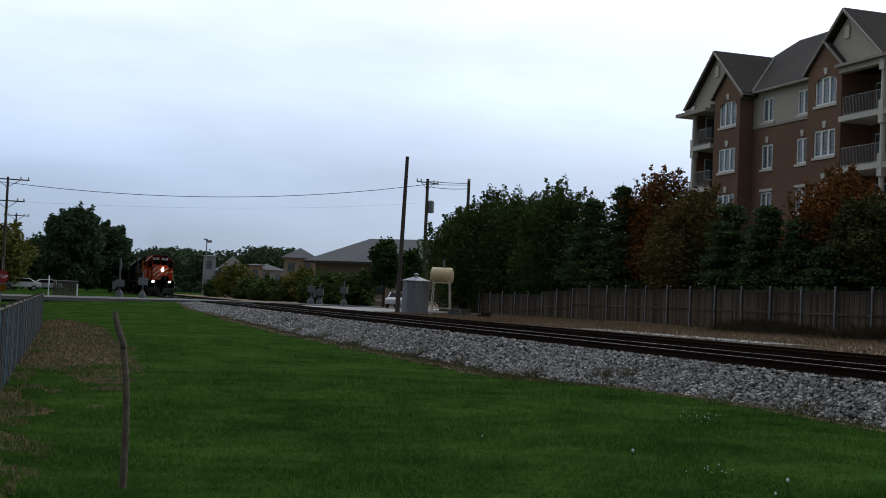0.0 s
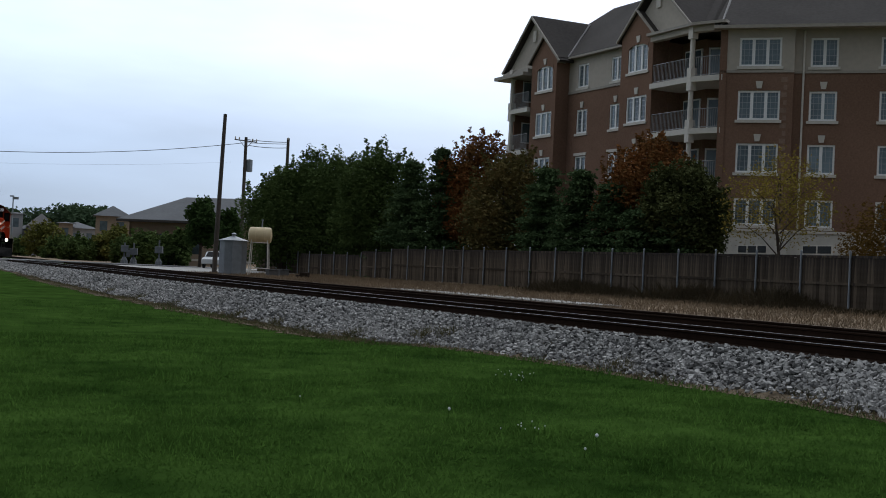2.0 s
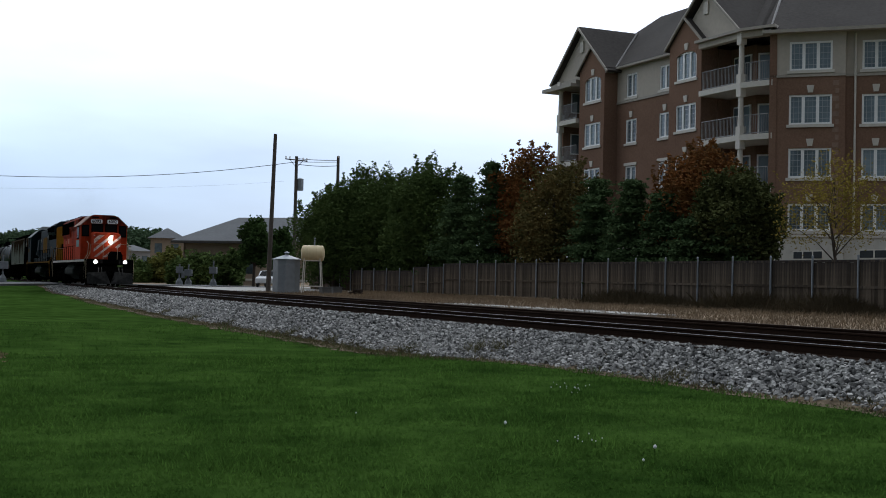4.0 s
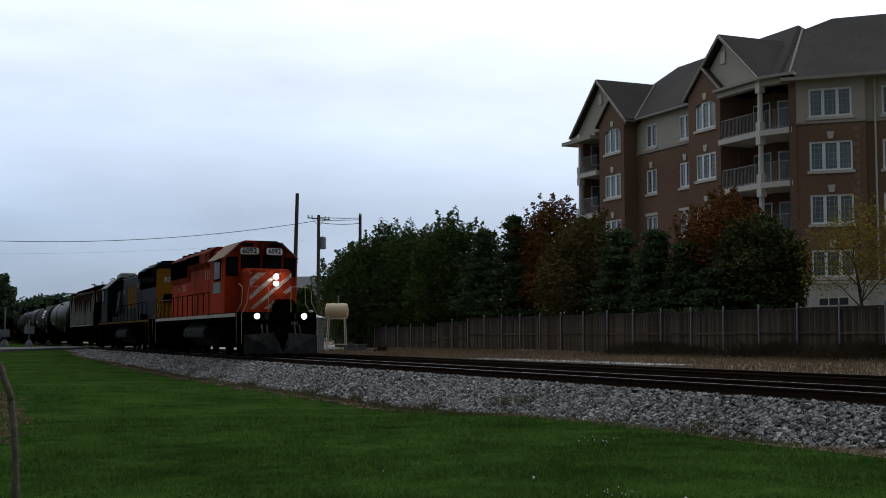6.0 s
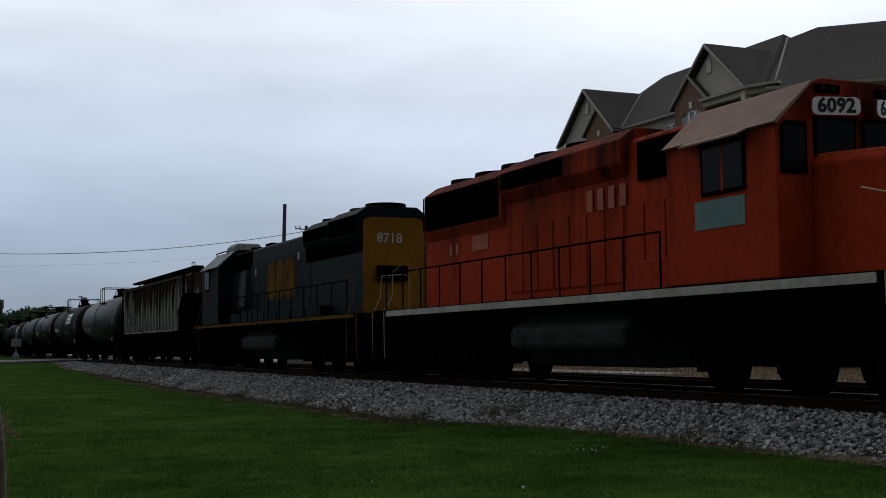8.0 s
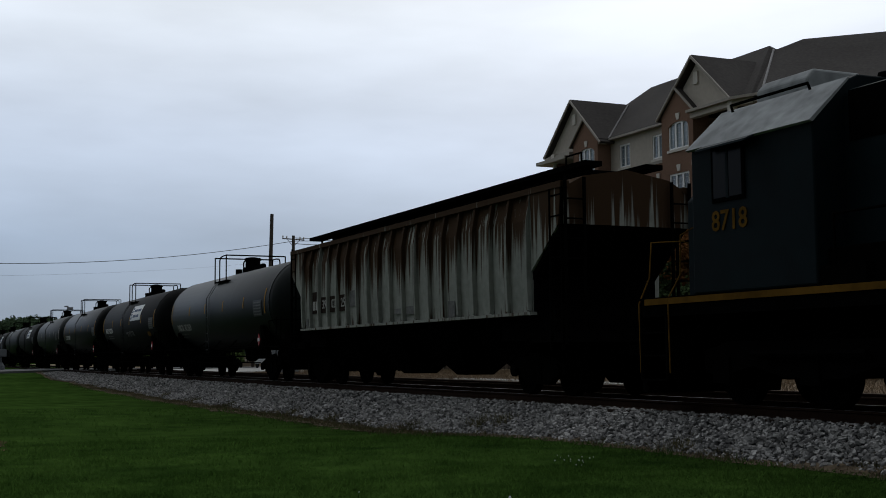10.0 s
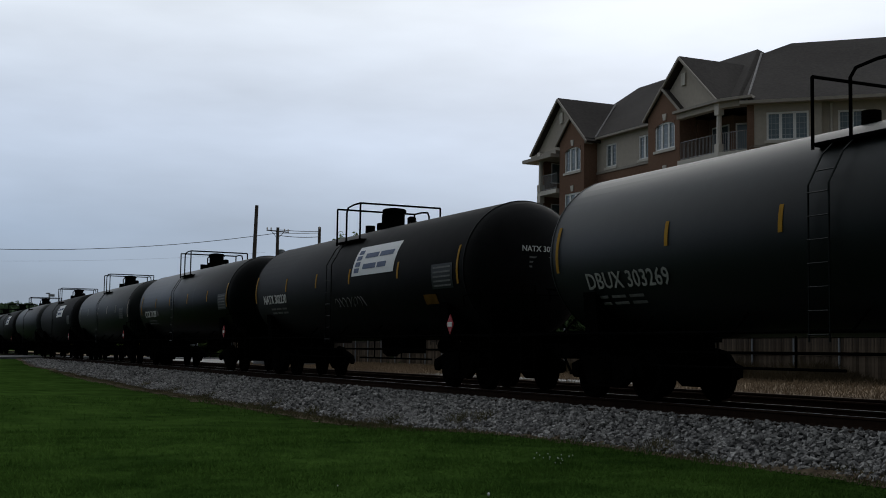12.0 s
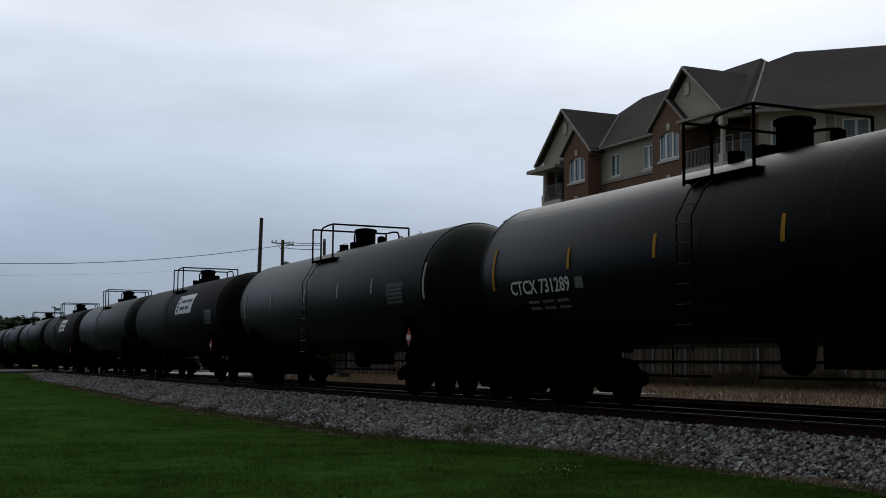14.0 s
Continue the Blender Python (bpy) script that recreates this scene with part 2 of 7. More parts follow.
M_FADED = material("faded_pale_lettering", (0.40, 0.13, 0.08), 0.8, spread=0.3, grain=7, stain=1.5, spec=0.1)
M_BLUE = material("dark_blue_paint", (0.0036, 0.0085, 0.0105), 0.65, spec=0.045, spread=0.3, grain=2.5, stain=0.5, bump=0.04)
M_BLUEGREY = material("faded_blue_grey_paint", (0.020, 0.028, 0.032), 0.7, spec=0.06, spread=0.35, grain=2.5, stain=0.5)
M_YELLOW = material("dull_yellow_paint", (0.19, 0.085, 0.010), 0.8, spec=0.04, spread=0.3, grain=4, stain=0.8)
M_DULLYELLOW = material("grimy_yellow_paint", (0.120, 0.062, 0.012), 0.9, spec=0.02, spread=0.4, grain=3, stain=0.9)
M_REFLECT = material("yellow_reflective_tape", (0.36, 0.19, 0.02), 0.6, spec=0.05, spread=0.2, grain=6, stain=0.8)
M_RAILING = material("dirty_cream_rail_paint", (0.34, 0.28, 0.19), 0.8, spec=0.04, spread=0.3, grain=6, stain=1.0)
M_OFFWHITE = material("dirty_white_paint", (0.40, 0.37, 0.33), 0.8, spec=0.05, spread=0.3, grain=4, stain=0.8)
M_SIGN = material("white_sign", (0.70, 0.71, 0.72), 0.6, spread=0.06)
M_BLUEINK = material("blue_sign_ink", (0.03, 0.06, 0.14), 0.6)
M_LETTER = material("white_stencil", (0.62, 0.62, 0.60), 0.7, spread=0.2, grain=12)
M_PANELBROWN = material("dark_stencil_panel", (0.028, 0.020, 0.016), 0.9, spread=0.5, grain=8, stain=1.5, spec=0.02)
M_GREYLETTER = material("worn_white_stencil", (0.33, 0.33, 0.31), 0.8, spread=0.3, grain=12, spec=0.03)
M_STENCIL = material("dim_stencil_paint", (0.15, 0.15, 0.145), 0.8, spread=0.4, grain=10, spec=0.05)
M_TEAL = material("teal_crest", (0.11, 0.19, 0.18), 0.7)
M_PLACARD = material("red_placard", (0.30, 0.015, 0.02), 0.6)
M_FLOW = material("grimy_plow_steel", (0.022, 0.022, 0.022), 0.85, spread=0.6, grain=5, stain=1.5, spec=0.03)
M_HOPPER = streaked("rusted_grey_hopper_paint", (0.270, 0.280, 0.250), (0.050, 0.029, 0.016), cover=1.0, top=4.2, low=2.2, wide=9.0, soft=0.08, foot=0.10)
M_LAMP = glow("lit_headlamp", (1.0, 0.96, 0.88), 110.0)
# Sky sheen on the second engine's roof, put into a paler base colour.
M_SKYLITROOF = material("sky_lit_blue_grey_roof", (0.28, 0.29, 0.29), 0.8, spread=0.3, grain=4, stain=1.0, spec=0.05)
M_FUEL = material("grimy_tank_steel", (0.026, 0.029, 0.026), 0.85, spread=0.5, grain=4, stain=1.2, spec=0.03)
M_WINDARK = glass("dark_cab_glass", (0.006, 0.0065, 0.007), 0.2, 0.05)
M_CAR = material("white_car_paint", (0.55, 0.56, 0.57), 0.3, spread=0.05, bump=0)
M_TYRE = material("tyre_rubber", (0.02, 0.02, 0.02), 0.85)


def foliage(name, a, b):
    m = material(name, a, 0.9, spread=0.22, grain=0.9, stain=0.35, bump=0, tint=b, island=0.3, spec=0.03)
    translucent(m, 0.12)
    return m


F_DARK = foliage("dark_green_leaves", (0.048, 0.080, 0.026), (0.092, 0.130, 0.040))
F_GREEN = foliage("green_leaves", (0.030, 0.058, 0.018), (0.055, 0.090, 0.028))
F_SPRUCE = foliage("spruce_needles", (0.043, 0.074, 0.032), (0.077, 0.115, 0.049))
F_RUST = foliage("rust_red_leaves", (0.062, 0.062, 0.023), (0.235, 0.088, 0.030))
F_DEEP = foliage("deep_green_leaves", (0.041, 0.056, 0.021), (0.080, 0.086, 0.032))
F_BROWN = foliage("olive_brown_leaves", (0.060, 0.080, 0.030), (0.150, 0.100, 0.037))
F_YELLOW = foliage("yellow_green_leaves", (0.170, 0.150, 0.034), (0.310, 0.230, 0.048))
F_ORANGE = foliage("orange_brown_leaves", (0.080, 0.055, 0.016), (0.17, 0.095, 0.024))
# Olive and far greens are lightened: distance haze put into the leaf colour.
F_OLIVE = foliage("olive_leaves", (0.091, 0.111, 0.029), (0.182, 0.169, 0.046))
F_FAR = foliage("hazy_far_leaves", (0.042, 0.069, 0.039), (0.075, 0.111, 0.060))


# ---- mesh building ----
class Mesh:
    """Collects vertices and faces of one part."""

    def __init__(self):
        self.v, self.f = [], []

    def add(self, verts, faces):
        k = len(self.v)
        self.v += [tuple(p) for p in verts]
        self.f += [tuple(i + k for i in q) for q in faces]
        return self

    def box(self, x0, x1, y0, y1, z0, z1):
        v = [(x, y, z) for z in (z0, z1) for y in (y0, y1) for x in (x0, x1)]
        return self.add(v, [(0, 2, 3, 1), (4, 5, 7, 6), (0, 1, 5, 4), (2, 6, 7, 3), (0, 4, 6, 2), (1, 3, 7, 5)])

    def hexa(self, low, high):
        """A block from four low and four high corners, both counter-clockwise."""
        return self.add([*low, *high], [(3, 2, 1, 0), (4, 5, 6, 7), (0, 1, 5, 4), (1, 2, 6, 5), (2, 3, 7, 6), (3, 0, 4, 7)])

    def prism(self, poly, axis, a, b):
        """A polygon in the plane across the axis, drawn out from a to b."""
        put = {"x": lambda p, w: (w, p[0], p[1]), "y": lambda p, w: (p[0], w, p[1]), "z": lambda p, w: (p[0], p[1], w)}[axis]
        n = len(poly)
        v = [put(p, a) for p in poly] + [put(p, b) for p in poly]
        return self.add(v, [tuple(range(n))[::-1], tuple(range(n, 2 * n))] + [(i, (i + 1) % n, n + (i + 1) % n, n + i) for i in range(n)])

    def rings(self, rings, caps=True):
        n = len(rings[0])
        v = [p for ring in rings for p in ring]
        f = [(k * n + i, k * n + (i + 1) % n, (k + 1) * n + (i + 1) % n, (k + 1) * n + i) for k in range(len(rings) - 1) for i in range(n)]
        if caps:
            f += [tuple(range(n))[::-1], tuple(range(len(v) - n, len(v)))]
        return self.add(v, f)

    def tube(self, pts, r, n=6, caps=True):
        """A round bar along the points; r is one radius or one for each point."""
        pts = [Vector(p) for p in pts]
        rs = r if isinstance(r, (list, tuple)) else [r] * len(pts)
        out = []
        side = None
        for i, p in enumerate(pts):
            d = (pts[min(i + 1, len(pts) - 1)] - pts[max(i - 1, 0)]).normalized()
            if side is None:
                side = d.cross(Vector((0, 0, 1)) if abs(d.z) < 0.9 else Vector((1, 0, 0))).normalized()
            else:
                side = (side - d * side.dot(d)).normalized()
            up = d.cross(side)
            out.append([p + (side * math.cos(a) + up * math.sin(a)) * rs[i] for a in (2 * math.pi * k / n for k in range(n))])
        return self.rings(out, caps)

    def lathe(self, centre, axis, profile, n=24):
        """Rings of (distance along the axis, radius)."""
        ax = Vector(axis).normalized()
        s = ax.cross(Vector((0, 0, 1)) if abs(ax.z) < 0.9 else Vector((0, 1, 0))).normalized()
        u = ax.cross(s)
        c = Vector(centre)
        return self.rings([[c + ax * d + (s * math.cos(a) + u * math.sin(a)) * max(r, 0.002) for a in (2 * math.pi * k / n for k in range(n))] for d, r in profile])

    def data(self, name, mat, smooth=False):
        me = bpy.data.meshes.new(name)
        me.from_pydata(self.v, [], self.f)
        me.materials.append(mat)
        if smooth:
            me.polygons.foreach_set("use_smooth", [True] * len(me.polygons))
            me.set_sharp_from_angle(angle=radians(35))
        me.update()
        return me


def recalc(me):
    bm = bmesh.new()
    bm.from_mesh(me)
    bmesh.ops.recalc_face_normals(bm, faces=bm.faces)
    bm.to_mesh(me)
    bm.free()


def part(name, bm, mat, parent=None, label="", smooth=False, bevel=0.0, at=None):
    """Links one mesh as a part under a thing, or as a thing of its own."""
    me = bm.data(name, mat, smooth)
    if len(bm.f) < 20000:
        recalc(me)
    ob = new(name, me)
    if parent is not None:
        ob.parent = parent
    if at is not None:
        ob.matrix_basis = at
    if label:
        ob["label"] = label
    if bevel:
        mod = ob.modifiers.new("bevel", "BEVEL")
        mod.width, mod.segments, mod.limit_method = bevel, 2, "ANGLE"
    return ob


def thing(name, label, category, group="", at=None, kind=""):
    ob = new(name)
    ob.empty_display_size = 0.2
    if at is not None:
        ob.matrix_basis = at
    return tagged(ob, label, category, group, kind)


def lettering(name, text, size, mat, parent, at, label="", bold=0.0):
    """Painted characters in the built-in font, as a thin mesh; the text runs along the local x axis of the pose."""
    cu = bpy.data.curves.new(name, "FONT")
    cu.body, cu.size, cu.extrude, cu.offset = text, size, 0.004, bold
    cu.align_x, cu.align_y = "CENTER", "CENTER"
    cu.resolution_u = 2
    tmp = bpy.data.objects.new(name, cu)
    me = bpy.data.meshes.new_from_object(tmp)
    bpy.data.objects.remove(tmp)
    me.materials.clear()
    me.materials.append(mat)
    ob = new(name, me)
    ob.parent, ob.matrix_basis = parent, at
    if label:
        ob["label"] = label
    return ob

# ---- the ground, the line and the road ----
RAIL_Z = 0.77
TRACK_X, SIDING_X = 13.23, 17.75


def smooth(a, b, t):
    t = max(0.0, min(1.0, (t - a) / (b - a)))
    return t * t * (3 - 2 * t)


def bend(y):
    """How far the line has curved to the east at y."""
    return 7.8e-5 * max(0.0, y) ** 2


def ground_z(x, y):
    x0 = x - bend(min(y, 700))
    z = (0.16 * smooth(58, 85, y) + 0.46 * smooth(86, 101, y)) * (1 - smooth(60, 200, -x))
    dip = smooth(18, 27, y)      # the lawn lies a little higher beside the near bank, and dips farther on
    z += (0.10 * (1 - dip) - 0.08 * dip * (1 - smooth(50, 62, y))) * smooth(2, 9, x0)
    east = 0.50 * smooth(11.2, 13.0, x0) + 0.18 * smooth(19, 31, x0) + 1.1 * smooth(34, 43, x0)
    if y > 110:
        east = 0.62 + (east - 0.62) * (1 - smooth(110, 150, y))
    z = max(z, east) if x0 > 11.2 else z
    return z + 0.012 * noise.noise((x * 0.6, y * 0.6, 0.0)) if abs(x) < 80 and -40 < y < 200 else z


def toe(y):
    """Where the foot of the ballast meets the lawn, before the line's curve."""
    return 10.93 - 0.43 * smooth(18, 27, y)


def sheet(name, xs, ys, mat, lift=0.0, follow=False, keep=None):
    """A strip of ground on a grid of xs and ys, lying on the ground's own height."""
    m = Mesh()
    nx = len(xs)
    for y in ys:
        for x in xs:
            xx = x + (bend(y) if follow else 0)
            m.v.append((xx, y, ground_z(xx, y) + lift))
    for j in range(len(ys) - 1):
        for i in range(nx - 1):
            if keep is None or keep((xs[i] + xs[i + 1]) / 2, (ys[j] + ys[j + 1]) / 2):
                m.f.append((j * nx + i, j * nx + i + 1, (j + 1) * nx + i + 1, (j + 1) * nx + i))
    me = m.data(name, mat, True)
    return new(name, me)


def steps(*pairs):
    out = []
    for a, b, d in pairs:
        n = max(1, round((b - a) / d))
        out += [a + (b - a) * i / n for i in range(n)]
    return out + [pairs[-1][1]]


ground = sheet("ground", steps((-3000, -400, 650), (-400, -60, 85), (-60, -6, 6), (-6, 44, 0.6), (44, 100, 8), (100, 500, 80), (500, 3000, 625)),
               steps((-1500, -100, 350), (-100, -10, 10), (-10, 60, 1.0), (60, 130, 2.0), (130, 300, 17), (300, 4000, 740)), M_GRASS)
tagged(ground, "mown green lawn running level to the railway bank", "ground", kind="structure")

verge = sheet("verge", steps((18.9, 34.5, 0.6), (34.5, 60, 4)), steps((-20, 130, 1.5), (130, 240, 8)), M_DRY, 0.02, True)
tagged(verge, "dry straw-coloured grass verge beside the siding", "ground", kind="structure")


def patch_here(x, y):
    w = 0.5 * noise.noise((x * 0.9, y * 0.35, 3.0)) + 0.4 * noise.noise((x * 3.1, y * 1.1, 5.0))
    main = ((x - 1.25 - 0.010 * (y - 38)) / 1.45) ** 2 + ((y - 38) / 19) ** 2 + w < 0.95
    edge = x < 0.30 + 0.5 * noise.noise((y * 0.5, x, 7.0)) and y < 30 and noise.noise((x * 2.3, y * 0.9, 2.0)) > -0.1
    return (main or edge) and noise.noise((x * 1.7, y * 0.6, 9.0)) > -0.50


patch = sheet("dry_patch", steps((-3, 4, 0.08)), steps((6, 64, 0.16)), material("bare_dry_soil", (0.088, 0.068, 0.040), 0.95, spread=0.45, grain=4, stain=0.5, bump=0.8, bump_scale=15, spec=0.0), 0.005, keep=patch_here)
tagged(patch, "brown patch of dry soil and dead grass beside the fence", "ground", kind="structure")

# the ballast bank: a shoulder, a slope and a top
def rag(y):
    """How far the ragged edge of the grass strays from the foot of the bank."""
    return 0.26 * noise.noise((y * 0.45, 4.0, 0.0)) + 0.12 * noise.noise((y * 1.9, 9.0, 0.0))


def bank_profile(y):
    """The foot, slope, shoulder and top of the main ballast bank at y."""
    t, g = toe(y), ground_z(toe(y), min(y, 96))
    slope = [(t + (11.98 - t) * a, g - 0.02 + (0.60 - g) * b) for a, b in ((0, 0), (0.3, 0.26), (0.65, 0.64), (1, 1))]
    return [(t - 0.4, g - 0.2)] + slope + [(12.12, 0.575), (12.3, 0.50), (14.2, 0.50), (14.6, 0.50), (15.4, 0.46)]


BANK2 = [(15.4, 0.46), (16.4, 0.55), (19.1, 0.55), (19.9, 0.60), (21.6, 0.62), (22.0, 0.5)]
BANK_Y = steps((-40, 110, 1.5), (110, 330, 10), (330, 700, 37))


def bank(name, profile, mat, label):
    m = Mesh()
    for y in BANK_Y:
        line = profile(y) if callable(profile) else profile
        n = len(line)
        for x, z in line:
            lift = max(0.0, ground_z(x + bend(y), y) - 0.02) if y > 96 else -9
            m.v.append((x + bend(y), y, max(z, lift) if y > 96 else z))
    for j in range(len(BANK_Y) - 1):
        for i in range(n - 1):
            m.f.append((j * n + i, j * n + i + 1, (j + 1) * n + i + 1, (j + 1) * n + i))
    ob = new(name, m.data(name, mat, True))
    return tagged(ob, label, "ballast", kind="structure")


def soil_here(off, y):
    far = smooth(21, 28, y) * (1 - smooth(62, 80, y))
    return abs(off + 0.10 + 0.30 * far - 0.8 * rag(y)) < 0.15 + 0.22 * far + 0.35 * far * noise.noise((y * 1.3, off * 2.5, 3.0)) + 0.20 * noise.noise((y * 0.4, 2.0, 6.0)) + 0.10 * noise.noise((y * 2.7, off * 4, 1.0)) 


def soil_strip():
    m = Mesh()
    offs, ys = steps((-1.3, 0.3, 0.08)), steps((7, 100, 0.25))
    n = len(offs)
    for y in ys:
        for o in offs:
            x = toe(y) + o
            m.v.append((x + bend(y), y, ground_z(x + bend(y), y) + 0.008 + max(0.0, o) * 0.45))
    for j in range(len(ys) - 1):
        for i in range(n - 1):
            if soil_here((offs[i] + offs[i + 1]) / 2, (ys[j] + ys[j + 1]) / 2):
                m.f.append((j * n + i, j * n + i + 1, (j + 1) * n + i + 1, (j + 1) * n + i))
    mat = material("trodden_brown_soil", (0.085, 0.064, 0.042), 0.95, spread=0.4, grain=7, stain=1.2, bump=0.6, bump_scale=30, tint=(0.135, 0.105, 0.072), spec=0.02)
    tagged(new("soil_strip", m.data("soil_strip", mat, True)), "bare brown soil and grit between the lawn and the ballast", "ground", kind="structure")


soil_strip()

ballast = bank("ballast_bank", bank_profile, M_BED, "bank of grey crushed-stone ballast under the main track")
siding_bed = bank("siding_bed", BANK2, M_OLDBED, "dark, dirty ballast under the siding track")

RAIL_SECTION = [(-0.075, 0), (0.075, 0), (0.075, 0.018), (0.012, 0.04), (0.012, 0.135), (0.036, 0.145), (0.036, 0.176), (-0.036, 0.176), (-0.036, 0.145), (-0.012, 0.135), (-0.012, 0.04), (-0.075, 0.018)]


def rail(x, base, label, shiny=True):
    ys = steps((-40, 120, 8), (120, 330, 15), (330, 700, 37))
    m = Mesh().rings([[(x + bend(y) + px, y, base + pz) for px, pz in RAIL_SECTION] for y in ys])
    ob = part("rail", m, M_RAIL)
    tagged(ob, label, "rail", group="rails of the line", kind="structure")
    if shiny:
        h = Mesh().rings([[(x + bend(y) + px, y, base + pz) for px, pz in ((-0.024, 0.174), (0.018, 0.174), (0.014, 0.179), (-0.020, 0.179))] for y in ys])
        part("rail_head", h, M_HEAD, ob, "bright worn running surface")
    return ob


for dx in (-0.7535, 0.7535):
    rail(TRACK_X + dx, RAIL_Z - 0.179, "rusty brown steel rail with a bright worn head")
for dx in (-0.7535, 0.7535):
    rail(SIDING_X + dx, RAIL_Z - 0.179 - 0.02, "rusty brown steel rail of the siding", False)

# the road that crosses the line
ROAD = [(-70, 66), (-30, 78), (-8, 90), (4, 99), (14, 105), (24, 109), (40, 114), (70, 122), (160, 140)]


def strip(name, line, half, z, mat, label, category="road", thick=0.25):
    m = Mesh()
    rings = []
    for i, p in enumerate(line):
        a, b = Vector(line[max(i - 1, 0)]), Vector(line[min(i + 1, len(line) - 1)])
        d = (b - a).normalized()
        nrm = Vector((-d.y, d.x))
        l, r_ = Vector(p) + nrm * half, Vector(p) - nrm * half
        h = z[i]
        rings.append([(l.x, l.y, h), (r_.x, r_.y, h), (r_.x, r_.y, h - thick), (l.x, l.y, h - thick)])
    m.rings(rings)
    return tagged(part(name, m, mat), label, category, kind="structure")


road = strip("road", ROAD, 4.2, [0.30, 0.42, 0.6, 0.66, 0.78, 0.74, 0.75, 0.72, 0.7], M_ROAD, "pale worn asphalt road over the level crossing")
lot = sheet("parking_lot", steps((20.8, 46, 1.4)), steps((82, 118, 1.5)), M_CONC, 0.05, True, keep=lambda x, y: x < 30.5 or y > 100)
tagged(lot, "pale concrete parking area beside the road", "pavement", kind="structure")

# ---- the apartment house ----
def wall_panel(origin, along, length, z0, z1, holes, thick=0.3, out=None):
    """A wall with openings cut through it. along: unit vector of its run; the outside lies on its right-hand side's far side 'out'."""
    m = Mesh()
    o, a, n = Vector(origin), Vector(along), Vector(out)
    us = sorted({0.0, length, *[h[0] for h in holes], *[h[1] for h in holes]})
    zs = sorted({z0, z1, *[h[2] for h in holes], *[h[3] for h in holes]})
    for u0, u1 in zip(us, us[1:]):
        run = None
        for w0, w1 in zip(zs, zs[1:]):
            c = ((u0 + u1) / 2, (w0 + w1) / 2)
            if any(h[0] < c[0] < h[1] and h[2] < c[1] < h[3] for h in holes):
                if run:
                    _slab(m, o, a, n, u0, u1, *run, thick)
                run = None
            else:
                run = (run[0], w1) if run else (w0, w1)
        if run:
            _slab(m, o, a, n, u0, u1, *run, thick)
    return m


def _slab(m, o, a, n, u0, u1, w0, w1, thick, proud=0.0):
    lo = [o + a * u0 + n * proud, o + a * u1 + n * proud, o + a * u1 - n * thick, o + a * u0 - n * thick]
    m.hexa([(p.x, p.y, w0) for p in lo], [(p.x, p.y, w1) for p in lo])


def slab_part(name, o, a, n, u0, u1, w0, w1, thick, proud, mat, parent, label=""):
    m = Mesh()
    _slab(m, Vector(o), Vector(a), Vector(n), u0, u1, w0, w1, thick, proud)
    return part(name, m, mat, parent, label)


def window(parent, o, a, n, u0, u1, w0, w1, lights=3, sill=True, key=True, lintel=False):
    """A white window with its frame, mullions, glazing bars, pane, sill and keystone."""
    o, a, n = Vector(o), Vector(a), Vector(n)
    m = Mesh()
    f = 0.11
    back = -0.10
    for q in ((u0, u1, w0, w0 + f), (u0, u1, w1 - f, w1), (u0, u0 + f, w0 + f, w1 - f), (u1 - f, u1, w0 + f, w1 - f)):
        _slab(m, o, a, n, *q, 0.20, back + 0.06)
    win = part("window", m, M_WHITE, parent, "white-framed window with small panes")
    wd = (u1 - u0) / lights
    mull = Mesh()
    for k in range(1, lights):
        _slab(mull, o, a, n, u0 + k * wd - 0.085, u0 + k * wd + 0.085, w0 + f, w1 - f, 0.18, back + 0.055)
    if lights > 1:
        part("mullion", mull, M_WHITE, win)
    bars = Mesh()
    for k in range(lights):
        for j in (1, 2):
            c = u0 + k * wd + wd * j / 3
            _slab(bars, o, a, n, c - 0.012, c + 0.012, w0 + f, w1 - f, 0.13, back + 0.012)
        for j in range(1, 5):
            c = w0 + (w1 - w0) * j / 5
            _slab(bars, o, a, n, u0 + k * wd + 0.05, u0 + (k + 1) * wd - 0.05, c - 0.012, c + 0.012, 0.125, back + 0.010)
    part("glazing_bar", bars, M_BAR, win)
    slab_part("pane", o, a, n, u0 + f, u1 - f, w0 + f, w1 - f, 0.125, back, M_PANE, win, "dark glass pane")
    if sill:
        slab_part("sill", o, a, n, u0 - 0.12, u1 + 0.12, w0 - 0.16, w0, 0.2, 0.07, M_TRIM, win, "pale stone sill")
    if key:
        c = (u0 + u1) / 2
        km = Mesh()
        lo = [o + a * (c - 0.13) + n * 0.05, o + a * (c + 0.13) + n * 0.05, o + a * (c + 0.13), o + a * (c - 0.13)]
        hi = [o + a * (c - 0.2) + n * 0.07, o + a * (c + 0.2) + n * 0.07, o + a * (c + 0.2), o + a * (c - 0.2)]
        km.hexa([(p.x, p.y, w1 + 0.12) for p in lo], [(p.x, p.y, w1 + 0.52) for p in hi])
        part("keystone", km, M_TRIM, win, "pale keystone")
    if lintel:
        slab_part("lintel", o, a, n, u0 - 0.1, u1 + 0.1, w1 + 0.03, w1 + 0.22, 0.2, 0.05, M_TRIM, win, "pale stone lintel")
    return win


house = thing("apartment_house", "four-storey red-brick apartment house with grey roof, gables and cream trim", "building")
BASE_Z, STONE_TOP, BAND_Z, EAVE_Z = 1.3, 4.58, 13.45, 16.0
ROWS_W = [(4.95, 6.50), (8.03, 9.60), (11.14, 12.76), (14.26, 15.85)]   # the wing along the line
